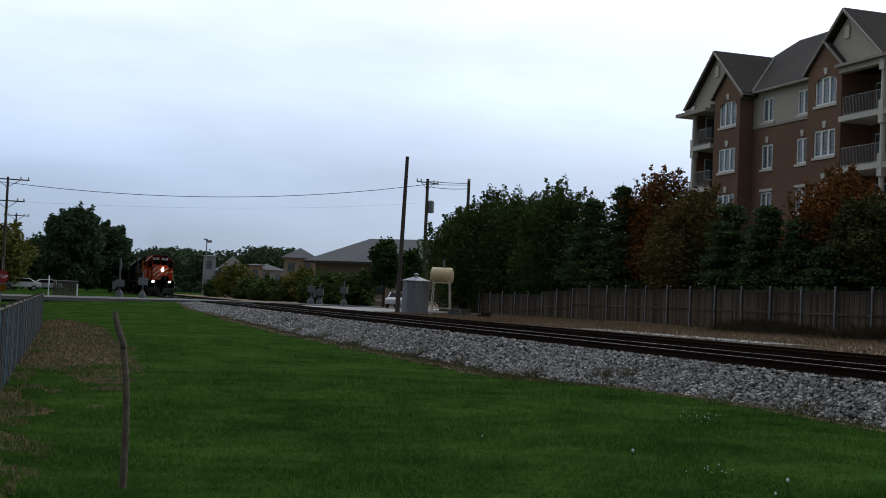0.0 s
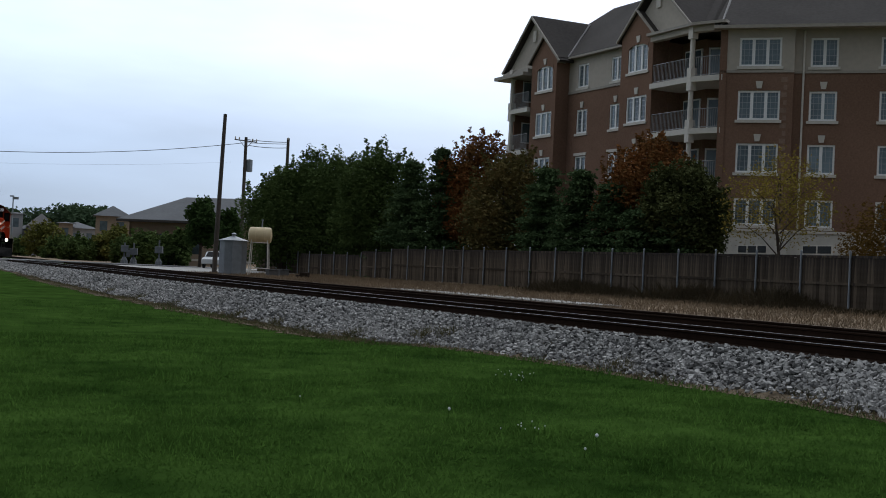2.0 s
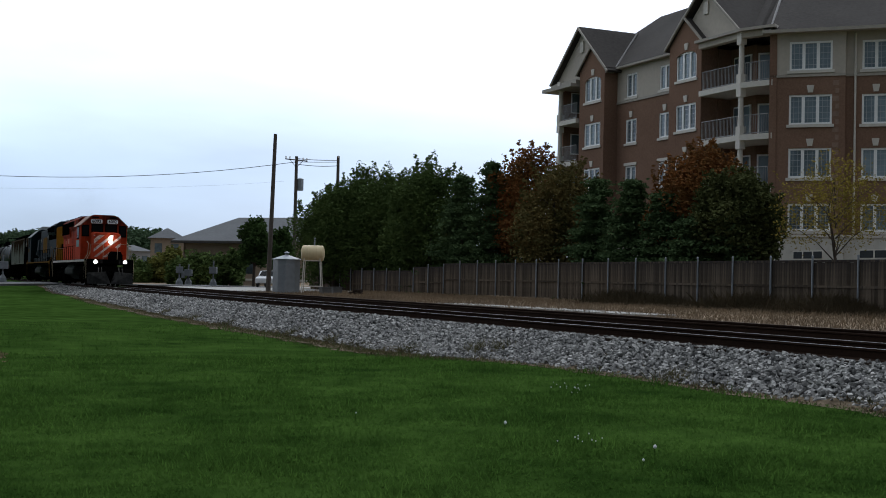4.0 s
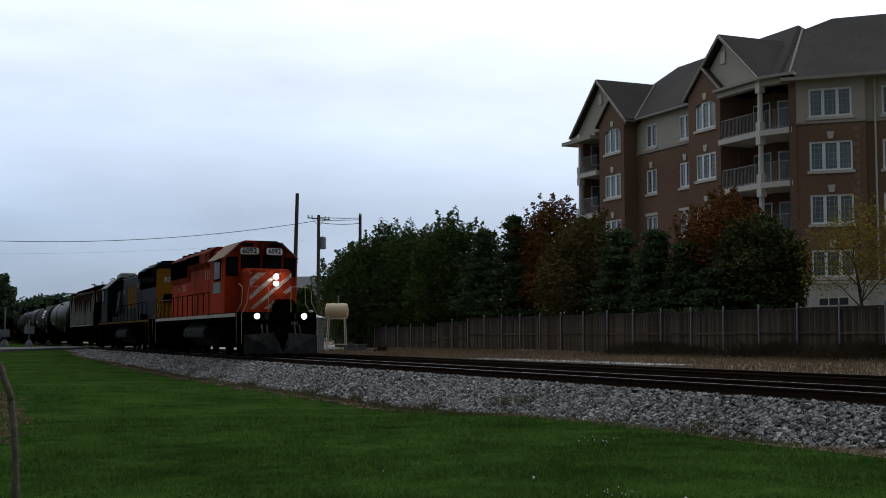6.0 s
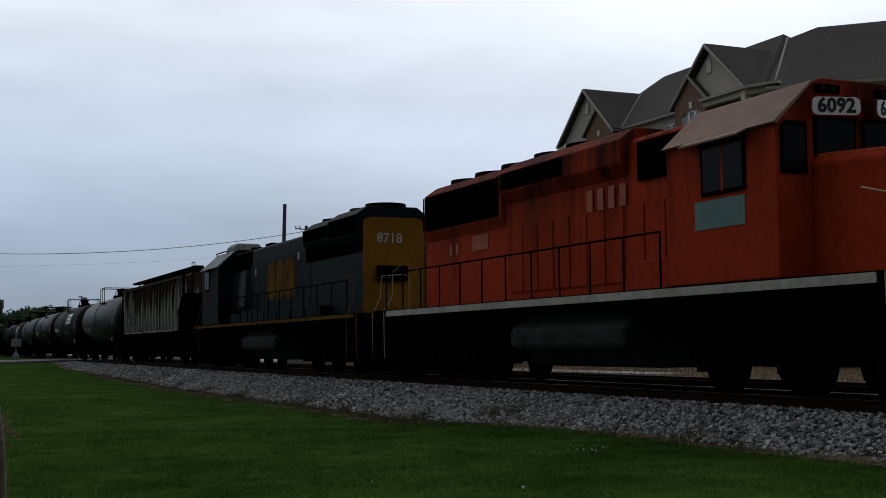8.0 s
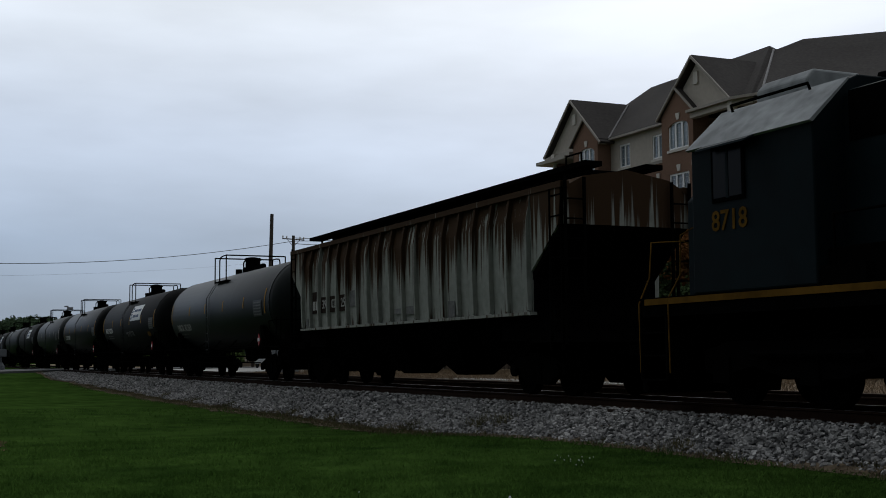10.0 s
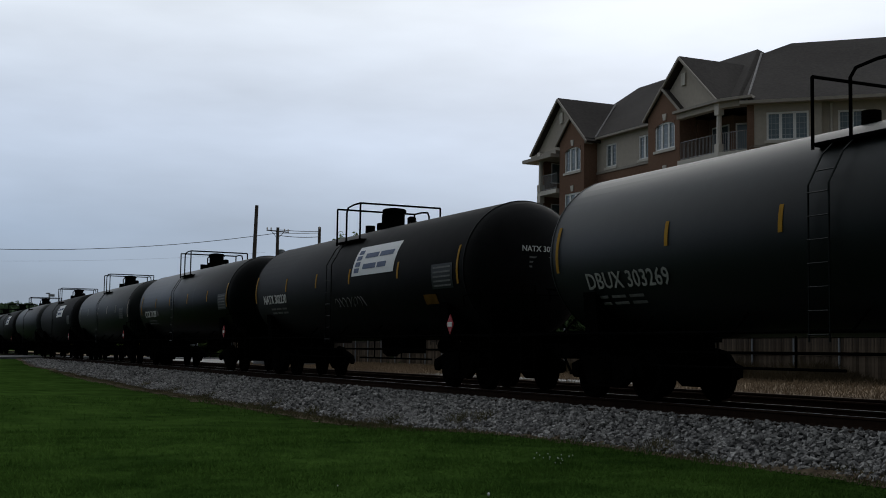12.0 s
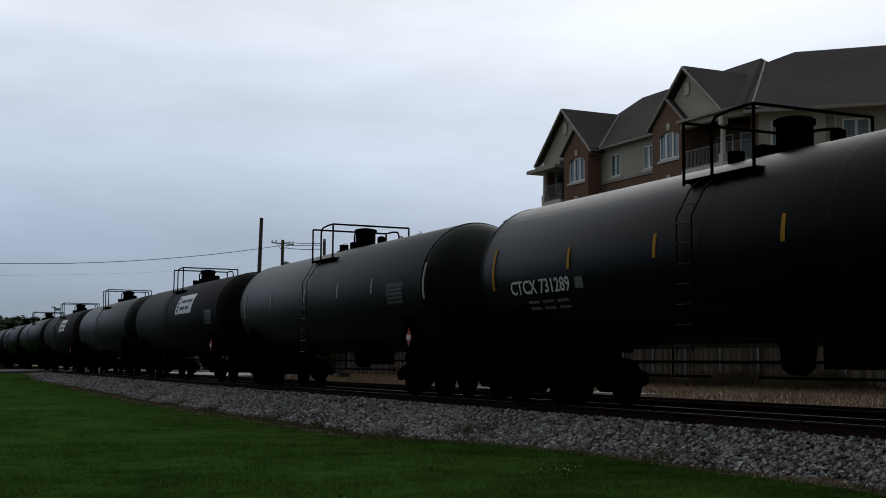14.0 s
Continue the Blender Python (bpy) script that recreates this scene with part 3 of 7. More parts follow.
ROWS_Z = [(4.80, 6.32), (7.75, 9.40), (10.72, 12.38), (13.74, 15.36)]   # sills and heads of the four storeys

# the wing at forty-five degrees
R45 = Vector((math.sqrt(0.5), -math.sqrt(0.5), 0))
OUT45 = Vector((-math.sqrt(0.5), -math.sqrt(0.5), 0))
W_O = Vector((45.3, 56.1, 0))     # its corner at the balcony


def wing_face(start, run, length, cols, outn, house_part, sunk=0.0):
    o = Vector(start) - Vector(outn) * sunk
    holes = [(u0, u1, *ROWS_Z[k]) for u0, u1, *_ in cols for k in range(4)]
    part("wall", wall_panel(o, run, length, STONE_TOP, BAND_Z, [h for h in holes if h[3] < BAND_Z], 0.35, outn), M_BRICK, house_part, "red-brown brick wall")
    part("wall", wall_panel(o, run, length, BAND_Z, EAVE_Z + 0.1, [h for h in holes if h[3] > BAND_Z], 0.35, outn), M_STUCCO, house_part, "grey-beige stucco top storey")
    slab_part("trim_band", o, run, outn, 0, length, BAND_Z - 0.07, BAND_Z + 0.07, 0.1, 0.05, M_BARGE, house_part, "cream band course")
    slab_part("base_course", o, run, outn, 0, length, BASE_Z - 1, STONE_TOP - 0.12, 0.3, 0.04, M_STONEB, house_part, "pale stone base")
    slab_part("base_cap", o, run, outn, 0, length, STONE_TOP - 0.12, STONE_TOP + 0.02, 0.3, 0.10, M_TRIM, house_part, "cream cap of the base")
    for u0, u1, lights in cols:
        for k in range(4):
            window(house_part, o, run, outn, u0, u1, *ROWS_Z[k], lights, key=k < 3, lintel=False)


# first bay with triple windows, then the longer sunk face
wing_face(W_O, R45, 4.05, [(1.05, 3.35, 3)], OUT45, house)
cols = [(0.85 + 3.7 * k, 2.33 + 3.7 * k, 2) for k in range(9)]
wing_face(W_O + R45 * 4.05, R45, 34.0, cols, OUT45, house, 0.35)
quoin_mat = material("pale_quoin_brick", (0.27, 0.18, 0.135), 0.9, spread=0.2, grain=9, stain=0.4, bump=0.2)
for k in range(20):      # blocks of paler brick up the corner of the first bay
    w = 0.34 if k % 2 else 0.20
    slab_part("quoin", W_O, R45, OUT45, 3.72 - w, 3.72, STONE_TOP + 0.1 + 0.43 * k, STONE_TOP + 0.38 + 0.43 * k, 0.02, 0.015, quoin_mat, house)
pipe = Mesh().tube([W_O + R45 * 4.55 + OUT45 * -0.27 + Vector((0, 0, z)) for z in (4.4, 15.75)], 0.06, 8)
part("downpipe", pipe, M_TRIM, house, "cream rainwater downpipe")

# the wing along the line
FX = 44.8
N_W = Vector((-1, 0, 0))
A_S = Vector((0, -1, 0))           # runs south, towards the camera
recess, MID_N, MID_S, MID_BAND = 45.85, 72.88, 65.19, 14.0
# the sunk middle part, stuccoed above
holes_mid = []
for y1, y0 in ((71.75, 70.45), (67.80, 66.50)):
    holes_mid += [(MID_N - y1, MID_N - y0, *ROWS_W[k]) for k in range(4)]
o_mid = Vector((recess, MID_N, 0))
part("wall", wall_panel(o_mid, A_S, MID_N - MID_S, STONE_TOP, MID_BAND, [h for h in holes_mid if h[3] < MID_BAND], 0.3, N_W), M_BRICK, house, "red-brown brick wall")
part("wall", wall_panel(o_mid, A_S, MID_N - MID_S, MID_BAND, EAVE_Z + 0.5, [h for h in holes_mid if h[3] > MID_BAND], 0.3, N_W), M_STUCCO, house, "grey-beige stucco top storey")
slab_part("trim_band", o_mid, A_S, N_W, 0, MID_N - MID_S, MID_BAND - 0.08, MID_BAND + 0.08, 0.1, 0.06, M_BARGE, house, "cream band course")
slab_part("base_course", o_mid, A_S, N_W, 0, MID_N - MID_S, BASE_Z - 1, STONE_TOP, 0.3, 0.04, M_STONEB, house, "pale stone base")
for k, h in enumerate(holes_mid):
    window(house, o_mid, A_S, N_W, *h, 2, key=k % 4 == 2, lintel=k % 4 == 1)


def bay(y_hi, y_lo, w_hi, w_lo):
    """A brick bay with a tall window in each storey, arched at the top."""
    o = Vector((FX, y_hi, 0))
    length = y_hi - y_lo
    holes = [(y_hi - w_hi, y_hi - w_lo, z0, z1 + (0.12 if k == 3 else 0.0)) for k, (z0, z1) in enumerate(ROWS_W)]
    part("bay_wall", wall_panel(o, A_S, length, STONE_TOP, EAVE_Z + 0.5, holes, 1.2, N_W), M_BRICK, house, "projecting brick bay")
    slab_part("base_course", o, A_S, N_W, 0, length, BASE_Z - 1, STONE_TOP, 0.3, 0.04, M_STONEB, house, "pale stone base")
    for k, h in enumerate(holes):
        window(house, o, A_S, N_W, *h, 3, key=True)
        if k == 3:   # brick filling left over a flat arch
            c, r_ = (h[0] + h[1]) / 2, (h[1] - h[0]) / 2
            for s in (-1, 1):
                m = Mesh()
                n = 6
                poly = [(s * r_, 0)] + [(s * r_ * math.cos(math.pi / 2 * i / n), 0.32 * math.sin(math.pi / 2 * i / n) - 0.32) for i in range(n + 1)]
                m.prism([(o.y - (c + px), h[3] + pz) for px, pz in poly], "x", FX - 0.02, FX + 0.3)
                part("arch_spandrel", m, M_BRICK, house)
    gm = Mesh().prism([(y_hi + 0.0, EAVE_Z + 0.5), (y_lo, EAVE_Z + 0.5), ((y_hi + y_lo) / 2, EAVE_Z + 0.5 + length / 2 * 0.92)], "x", FX, FX + 1.2)
    part("bay_gable", gm, M_BRICK, house, "brick gable of the bay")
    gable_roof((y_hi + y_lo) / 2, length / 2 + 0.24, EAVE_Z + 0.27, 0.92, FX - 0.22, FX + 3.5)


def gable_roof(y, half, z, slope, x0, x1):
    """Two roof slopes on a ridge along x, with pale barge boards at the front."""
    t = 0.22
    top = z + half * slope
    for s in (-1, 1):
        m = Mesh().prism([(y + s * half, z), (y, top), (y, top + t), (y + s * (half + 0.12), z + t - 0.1)], "x", x0 + 0.1, x1)
        part("gable_roof", m, M_ROOF, house, "dark shingle roof slope")
        b = Mesh().prism([(y + s * (half + 0.05), z + 0.0), (y, top + 0.0), (y, top + t - 0.04), (y + s * (half + 0.12), z + t - 0.12)], "x", x0, x0 + 0.1)
        part("barge_board", b, M_BARGE, house, "beige barge board")
    return top


bay(76.17, MID_N, 75.45, 73.33)
bay(MID_S, 61.87, 64.44, 62.36)

for yc, half, rise in ((76.3, 3.55, 0.92), (61.75, 3.4, 0.90)):     # the large gables over the balconies
    part("gable_wall", Mesh().prism([(yc + half, 16.2), (yc - half, 16.2), (yc, 16.2 + half * rise)], "x", FX + 0.25, FX + 0.7), M_STUCCO, house, "grey-beige stucco gable")
    gable_roof(yc, half + 0.3, 16.05 if yc > 70 else 16.24, rise, FX - 0.2, FX + 7.5)
    slab_part("gable_cornice", (FX + 0.25, yc + half, 0), A_S, N_W, 0, 2 * half, 16.04, 16.20, 0.4, 0.22, M_BARGE, house, "beige cornice")
    v = Mesh().box(FX + 0.16, FX + 0.26, yc - 0.22, yc + 0.22, 18.0, 18.75)
    part("gable_vent", v, M_TRIM, house, "cream gable vent")


def balcony(corners, z, name="balcony"):
    """A slab with its iron railing, on posts."""
    m = Mesh().prism(corners, "z", z - 0.32, z)
    b = part(name, m, M_TRIM, house, "cream balcony slab with dark iron railing")
    return b


def railing(parent, pts, z, h=1.12):
    top = Mesh()
    for q in (0.08, h):
        top.tube([(x, y, z + q) for x, y in pts], 0.025, 5)
    part("handrail", top, M_BALRAIL, parent, "pale grey top and bottom rails")
    bars = Mesh()
    for (xa, ya), (xb, yb) in zip(pts, pts[1:]):
        n = max(2, int(math.hypot(xb - xa, yb - ya) / 0.13))
        for i in range(n + 1):
            x, y = xa + (xb - xa) * i / n, ya + (yb - ya) * i / n
            bars.box(x - 0.01, x + 0.01, y - 0.01, y + 0.01, z + 0.08, z + h)
    part("baluster", bars, M_BALRAIL, parent)


COL = (44.75, 57.95)
for z in (13.3, 10.3, 7.3, 4.3):
    b = balcony([(44.55, 61.75), (44.55, 57.85), (45.35, 55.95), (48.8, 59.4), (48.8, 61.75)], z)
    railing(b, [(44.7, 61.6), COL, (45.35, 56.25)], z)
    b = balcony([(44.6, 79.0), (44.6, 76.3), (47.5, 76.3), (47.5, 79.0)], z)
    railing(b, [(44.7, 78.6), (44.7, 76.35)], z)
for (x, y) in (COL, (44.75, 78.75)):
    for k, z in enumerate((4.3, 7.3, 10.3, 13.3)):
        m = Mesh().box(x - 0.2, x + 0.2, y - 0.2, y + 0.2, z, z + 0.5).lathe((x, y, z + 0.5), (0, 0, 1), [(0, 0.17), (0.1, 0.17), (2.0, 0.14), (2.1, 0.2), (2.2, 0.2)], 12)
        if z > 13:
            m.box(x - 0.2, x + 0.2, y - 0.2, y + 0.2, z + 2.2, z + 2.9)
        else:
            m.box(x - 0.2, x + 0.2, y - 0.2, y + 0.2, z + 2.2, z + 2.7)
        part("column", m, M_TRIM, house, "cream balcony column")
# walls behind the balconies, with their glazed doors
for q in ((46.9, 47.2, 59.35, 61.74), (45.99, 48.9, 61.75, 62.1), (46.0, 47.49, 76.0, 76.28), (47.5, 47.8, 76.0, 79.0), (45.0, 47.49, 78.75, 79.0)):
    part("balcony_wall", Mesh().box(*q, STONE_TOP, 16.0), M_BRICK, house, "brick wall at the back of the balconies")
m = Mesh()
a45, b45 = Vector((45.35, 56.05, 0)), Vector((48.8, 59.5, 0))
d45 = (b45 - a45).normalized()
_slab(m, a45, d45, Vector((-d45.y, d45.x, 0)), -0.05, 4.9, STONE_TOP + 0.01, 15.9, 0.3, 0.09)
part("balcony_wall", m, M_BRICK, house, "brick side wall of the balconies")
m = Mesh()
_slab(m, Vector((46.9, 59.35, 0)), R45, OUT45, 0.0, 1.15, STONE_TOP, 15.9, 0.25)
part("balcony_wall", m, M_BRICK, house, "brick wall at the back of the balconies")
for z in (4.3, 7.3, 10.3, 13.3):
    d = slab_part("balcony_door", (46.9, 59.35, 0), R45, OUT45, 0.12, 1.06, z + 0.02, z + 2.15, 0.05, 0.05, M_WHITE, house, "white glazed balcony door")
    slab_part("pane", (46.9, 59.35, 0), R45, OUT45, 0.22, 0.96, z + 0.14, z + 2.04, 0.05, 0.058, M_PANE, d)
    for (x0, x1, y0, y1) in ((46.80, 46.89, 59.7, 61.3), (47.4, 47.49, 76.8, 78.4)):
        d = part("balcony_door", Mesh().box(x0, x1, y0, y1, z + 0.02, z + 2.15), M_WHITE, house, "white glazed balcony door")
        for k in (0, 1):
            yy = y0 + (y1 - y0) * (0.05 + 0.48 * k)
            part("pane", Mesh().box(x0 - 0.02, x1 - 0.03, yy, yy + (y1 - y0) * 0.42, z + 0.15, z + 2.05), M_PANE, d)

for z in (7.3, 10.3, 13.3):
    w = part("side_window", Mesh().box(45.6, 46.6, 78.70, 78.76, z + 0.7, z + 2.2), M_WHITE, house, "white side window over the balcony")
    part("pane", Mesh().box(45.68, 46.52, 78.68, 78.72, z + 0.78, z + 2.12), M_PANE, w)

# roofs: eaves, main slopes with ridges, hips
def roof_prism(pts_low, pts_high, name, label):
    """A hipped roof between an eaves outline and a ridge line (two points)."""
    m = Mesh()
    m.v = [tuple(p) for p in (*pts_low, *pts_high)]
    m.f = [(0, 1, 5, 4), (1, 2, 5), (2, 3, 4, 5), (3, 0, 4), (3, 2, 1, 0)]
    return part(name, m, M_ROOF, house, label)


RIDGE = 21.75
# along the line: eaves at x = 44.9, the ridge 6.3 m behind
roof_prism([(45.45, 80.2, 16.41), (45.45, 57.2, 16.41), (57.8, 57.2, 16.05), (57.8, 80.2, 16.05)],
           [(51.4, 76.0, 21.2), (51.4, 62.6, 21.2)], "main_roof", "dark grey shingle hip roof")
e0 = W_O - R45 * 0.4 + OUT45 * 0.45
e1 = W_O + R45 * 40 + OUT45 * 0.45
IN45 = -OUT45
top = Vector((53.7, 62.1, RIDGE))
tip = Vector((51.3, 62.1, 20.76))
far_top = top + R45 * 33
rear0, rear1 = e0 + IN45 * 21, e1 + IN45 * 21
m = Mesh()
m.v = [tuple(p) for p in (e0 + Vector((0, 0, 15.95)), e1 + Vector((0, 0, 15.95)), far_top, top, tip, rear0 + Vector((0, 0, 15.95)), rear1 + Vector((0, 0, 15.95)))]
m.f = [(0, 1, 2, 3, 4), (1, 6, 2), (6, 5, 3, 2), (5, 0, 4, 3), (0, 5, 6, 1)]
part("main_roof", m, M_ROOF, house, "dark grey shingle roof over the angled wing")
gut = Mesh()
_slab(gut, e0, R45, OUT45, 0, 40, 15.82, 16.0, 0.5, 0.06)
part("gutter", gut, M_BARGE, house, "beige gutter and eaves")
gut = Mesh()
_slab(gut, Vector((45.47, MID_N + 0.2, 0)), A_S, N_W, 0, MID_N - MID_S + 0.4, 16.29, 16.42, 0.5, 0.02)
part("gutter", gut, M_BARGE, house, "beige gutter and eaves")
gut = Mesh().prism([(44.35, 62.0), (44.35, 57.6), (45.2, 55.6), (45.8, 56.0), (45.0, 58.2), (45.0, 62.0)], "z", 16.20, 16.36)
part("gutter", gut, M_BARGE, house, "beige gutter and eaves")
beam = Mesh().prism([(44.57, 61.86), (44.57, 57.82), (45.35, 55.98), (45.75, 56.3), (45.0, 58.0), (45.0, 61.86)], "z", 15.86, 16.19)
part("balcony_beam", beam, M_STUCCO, house, "grey-beige beam over the top balcony")
gut = Mesh().prism([(44.2, 80.6), (44.2, 76.4), (48.0, 76.4), (48.0, 80.6)], "z", 15.56, 15.80)
part("gutter", gut, M_BARGE, house, "beige cornice")
gut = Mesh().prism([(44.6, 80.0), (44.6, 76.4), (48.0, 76.4), (48.0, 80.0)], "z", 15.82, 16.06)
part("gutter", gut, M_BARGE, house, "beige cornice")
# closing walls behind
bl = Mesh().box(50.5, 57.0, 55.0, 79.0, BASE_Z - 1, 16.05)
part("rear_block", bl, M_BRICK, house)
m = Mesh()
_slab(m, W_O - OUT45 * 4, R45, OUT45, 5.5, 39.5, BASE_Z - 1, 15.93, 12.0)
part("rear_block", m, M_BRICK, house)
# added near-black sheets: the dimness of the rooms behind the windows, as colour
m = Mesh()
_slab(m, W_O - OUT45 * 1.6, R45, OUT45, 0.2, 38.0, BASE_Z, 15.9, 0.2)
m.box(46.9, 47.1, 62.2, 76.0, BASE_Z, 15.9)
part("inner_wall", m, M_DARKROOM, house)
fl = Mesh().tube([(45.1, 55.9, 16.0), (51.3, 62.1, 20.82)], 0.07, 5)
part("hip_flashing", fl, M_RIDGE, house, "pale metal hip flashing")
fl = Mesh().tube([(45.45, 72.5, 16.43), (49.5, 76.2, 19.78)], 0.06, 5)
part("valley_flashing", fl, M_RIDGE, house, "pale metal valley flashing")


# low basement windows in the stone base
for y1, y0 in ((53.27, 50.95), (48.31, 46.24)):
    w = part("basement_window", Mesh().box(FX - 0.07, FX - 0.03, y0, y1, 3.14, 3.62), M_TRIM, house, "low basement window in the stone base")
    n = 3 if y1 > 50 else 2
    for k in range(n):
        a, b = y0 + (y1 - y0) * k / n + 0.06, y0 + (y1 - y0) * (k + 1) / n - 0.06
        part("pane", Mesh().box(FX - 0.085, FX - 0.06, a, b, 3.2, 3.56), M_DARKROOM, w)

# ---- the wooden fence ----
FENCE_X = 32.5


def fence_line():
    rng = random.Random(5)
    y = 18.0
    board = [Mesh().box(-0.011, 0.011, -0.070, 0.070, 0, h).data("fence_board", M_FENCE) for h in (1.83, 1.86, 1.80)]
    post = Mesh().tube([(0, 0, -0.2), (0, 0, 2.0)], 0.04, 8).lathe((0, 0, 2.0), (0, 0, 1), [(0, 0.045), (0.05, 0.04), (0.07, 0.01)], 8).data("fence_post", M_GALV)
    while y < 98:
        x = FENCE_X + bend(y) * 0.2
        low = 0.0 if y < 71 else 0.2 if y < 75 else 0.45
        z = 0.80 - low
        f = thing("wooden_fence", "weathered brown board fence panel on grey steel posts", "fence", "panels of the board fence", pose(x, y, z))
        p = new("fence_post", post)
        p.parent, p.location = f, (-0.07, 0, 0)
        part("fence_rail", Mesh().box(-0.045, -0.018, 0.0, 2.44, 0.84, 0.93), M_FENCE, f, "dark weathered rail across the boards")
        part("fence_cap", Mesh().box(-0.03, 0.03, 0.0, 2.44, 1.80, 1.89), M_FENCE, f, "dark weathered cap board")
        part("fence_rail", Mesh().box(0.012, 0.05, 0, 2.44, 0.3, 0.39).box(0.012, 0.05, 0, 2.44, 1.45, 1.54), M_FENCE, f)
        n = 16
        for i in range(n):
            b = new("fence_board", board[rng.randrange(3)])
            b.parent = f
            b.location = (rng.uniform(-0.006, 0.006), (i + 0.5) * 2.44 / n, rng.uniform(-0.03, 0.02) + 0.02)
        y += 2.44


fence_line()

# ---- trees ----
def blob_points(rng, n, lumps, shell=0.55):
    """Points in the outer part of a crown made of overlapping lumps (centre, radii)."""
    out = []
    wts = [(l[1][0] * l[1][1] * l[1][2]) ** 0.75 for l in lumps]
    while len(out) < n:
        c, rad = rng.choices(lumps, wts)[0]
        d = Vector((rng.gauss(0, 1), rng.gauss(0, 1), rng.gauss(0, 1))).normalized()
        q = shell + (1 - shell) * rng.random() ** 0.7
        q *= 1 + 0.22 * noise.noise(Vector((d.x, d.y, d.z)) * 2.5 + Vector(c))
        out.append(Vector((c[0] + d.x * rad[0] * q, c[1] + d.y * rad[1] * q, c[2] + d.z * rad[2] * q)))
    return out


def leaves(rng, pts, size):
    """Small bent leaf sprays, two faces each."""
    m = Mesh()
    for p in pts:
        s = size * rng.uniform(0.6, 1.35)
        a = Vector((rng.gauss(0, 1), rng.gauss(0, 1), rng.gauss(0, 0.6))).normalized()
        b = a.cross(Vector((rng.gauss(0, 1), rng.gauss(0, 1), rng.gauss(0, 1)))).normalized()
        c = a.cross(b) * s * 0.25
        k = len(m.v)
        m.v += [tuple(p - a * s), tuple(p + b * s * 0.55 + c), tuple(p + a * s), tuple(p - b * s * 0.55 + c)]
        m.f += [(k, k + 1, k + 2), (k, k + 2, k + 3)]
    return m


def tree(x, y, height, radius, mat, label, n=5000, size=0.16, seed=0, trunk=0.25, crown_low=0.18, group="", name="tree", lumps=14, squash=1.0):
    rng = random.Random(seed * 77 + 3)
    z0 = ground_z(x, y) - 0.05
    t = thing(name, label, "tree", group, pose(x, y, z0))
    limbs = Mesh()
    r0 = 0.084 * height * trunk
    limbs.tube([(0, 0, -0.1), (0.05 * radius * rng.uniform(-1, 1), 0, height * 0.3), (0.1 * radius * rng.uniform(-1, 1), 0.08 * radius, height * 0.7), (0, 0, height * 0.93)], [r0 * 1.3, r0, r0 * 0.5, 0.02], 8)
    ls = []
    zc0, zc1 = height * crown_low, height
    for i in range(lumps):
        h = (i + 0.5) / lumps
        z = zc0 + (zc1 - zc0) * (0.12 + 0.80 * h)
        prof = math.sin(math.pi * min(0.98, 0.22 + 0.70 * h)) ** 0.8
        ang = i * 2.4 + rng.uniform(-0.5, 0.5)
        rr = radius * prof * rng.uniform(0.45, 0.68)
        c = (math.cos(ang) * rr, math.sin(ang) * rr, z)
        q = radius * rng.uniform(0.36, 0.52) * (0.75 + 0.35 * prof)
        ls.append((c, (q, q, q * 0.8 * squash)))
        limbs.tube([(0, 0, max(height * 0.15, z - rr * 0.9)), (c[0] * 0.5, c[1] * 0.5, z - rr * 0.35), c], [r0 * 0.5, r0 * 0.28, 0.02], 5)
    for i in range(lumps):      # young shoots that stand out of the crown
        c, rad = ls[rng.randrange(lumps)]
        d = Vector((rng.uniform(-0.7, 0.7), rng.uniform(-0.7, 0.7), rng.uniform(0.5, 1.0))).normalized()
        q = radius * rng.uniform(0.07, 0.13)
        ls.append((tuple(Vector(c) + Vector((d.x * rad[0], d.y * rad[1], d.z * rad[2])) * rng.uniform(0.9, 1.15)), (q, q, q * 2.0)))
    part("trunk", limbs, M_BARK, t, "dark bark trunk and limbs")
    pts = blob_points(rng, n, ls, 0.3)
    for i in range(lumps * 3):      # single leafy twigs that break the outline
        c, rad = ls[rng.randrange(lumps)]
        d = Vector((rng.uniform(-1, 1), rng.uniform(-1, 1), rng.uniform(0.2, 1.2))).normalized()
        foot = Vector(c) + Vector((d.x * rad[0], d.y * rad[1], d.z * rad[2])) * 0.85
        way = (d + Vector((0, 0, 1.1))).normalized() * radius * rng.uniform(0.12, 0.30)
        for _ in range(max(8, n // 700)):
            q = rng.random()
            pts.append(foot + way * q + Vector((rng.gauss(0, 1), rng.gauss(0, 1), rng.gauss(0, 1))) * size * (0.9 - 0.5 * q))
    part("crown", leaves(rng, pts, size), mat, t)
    return t


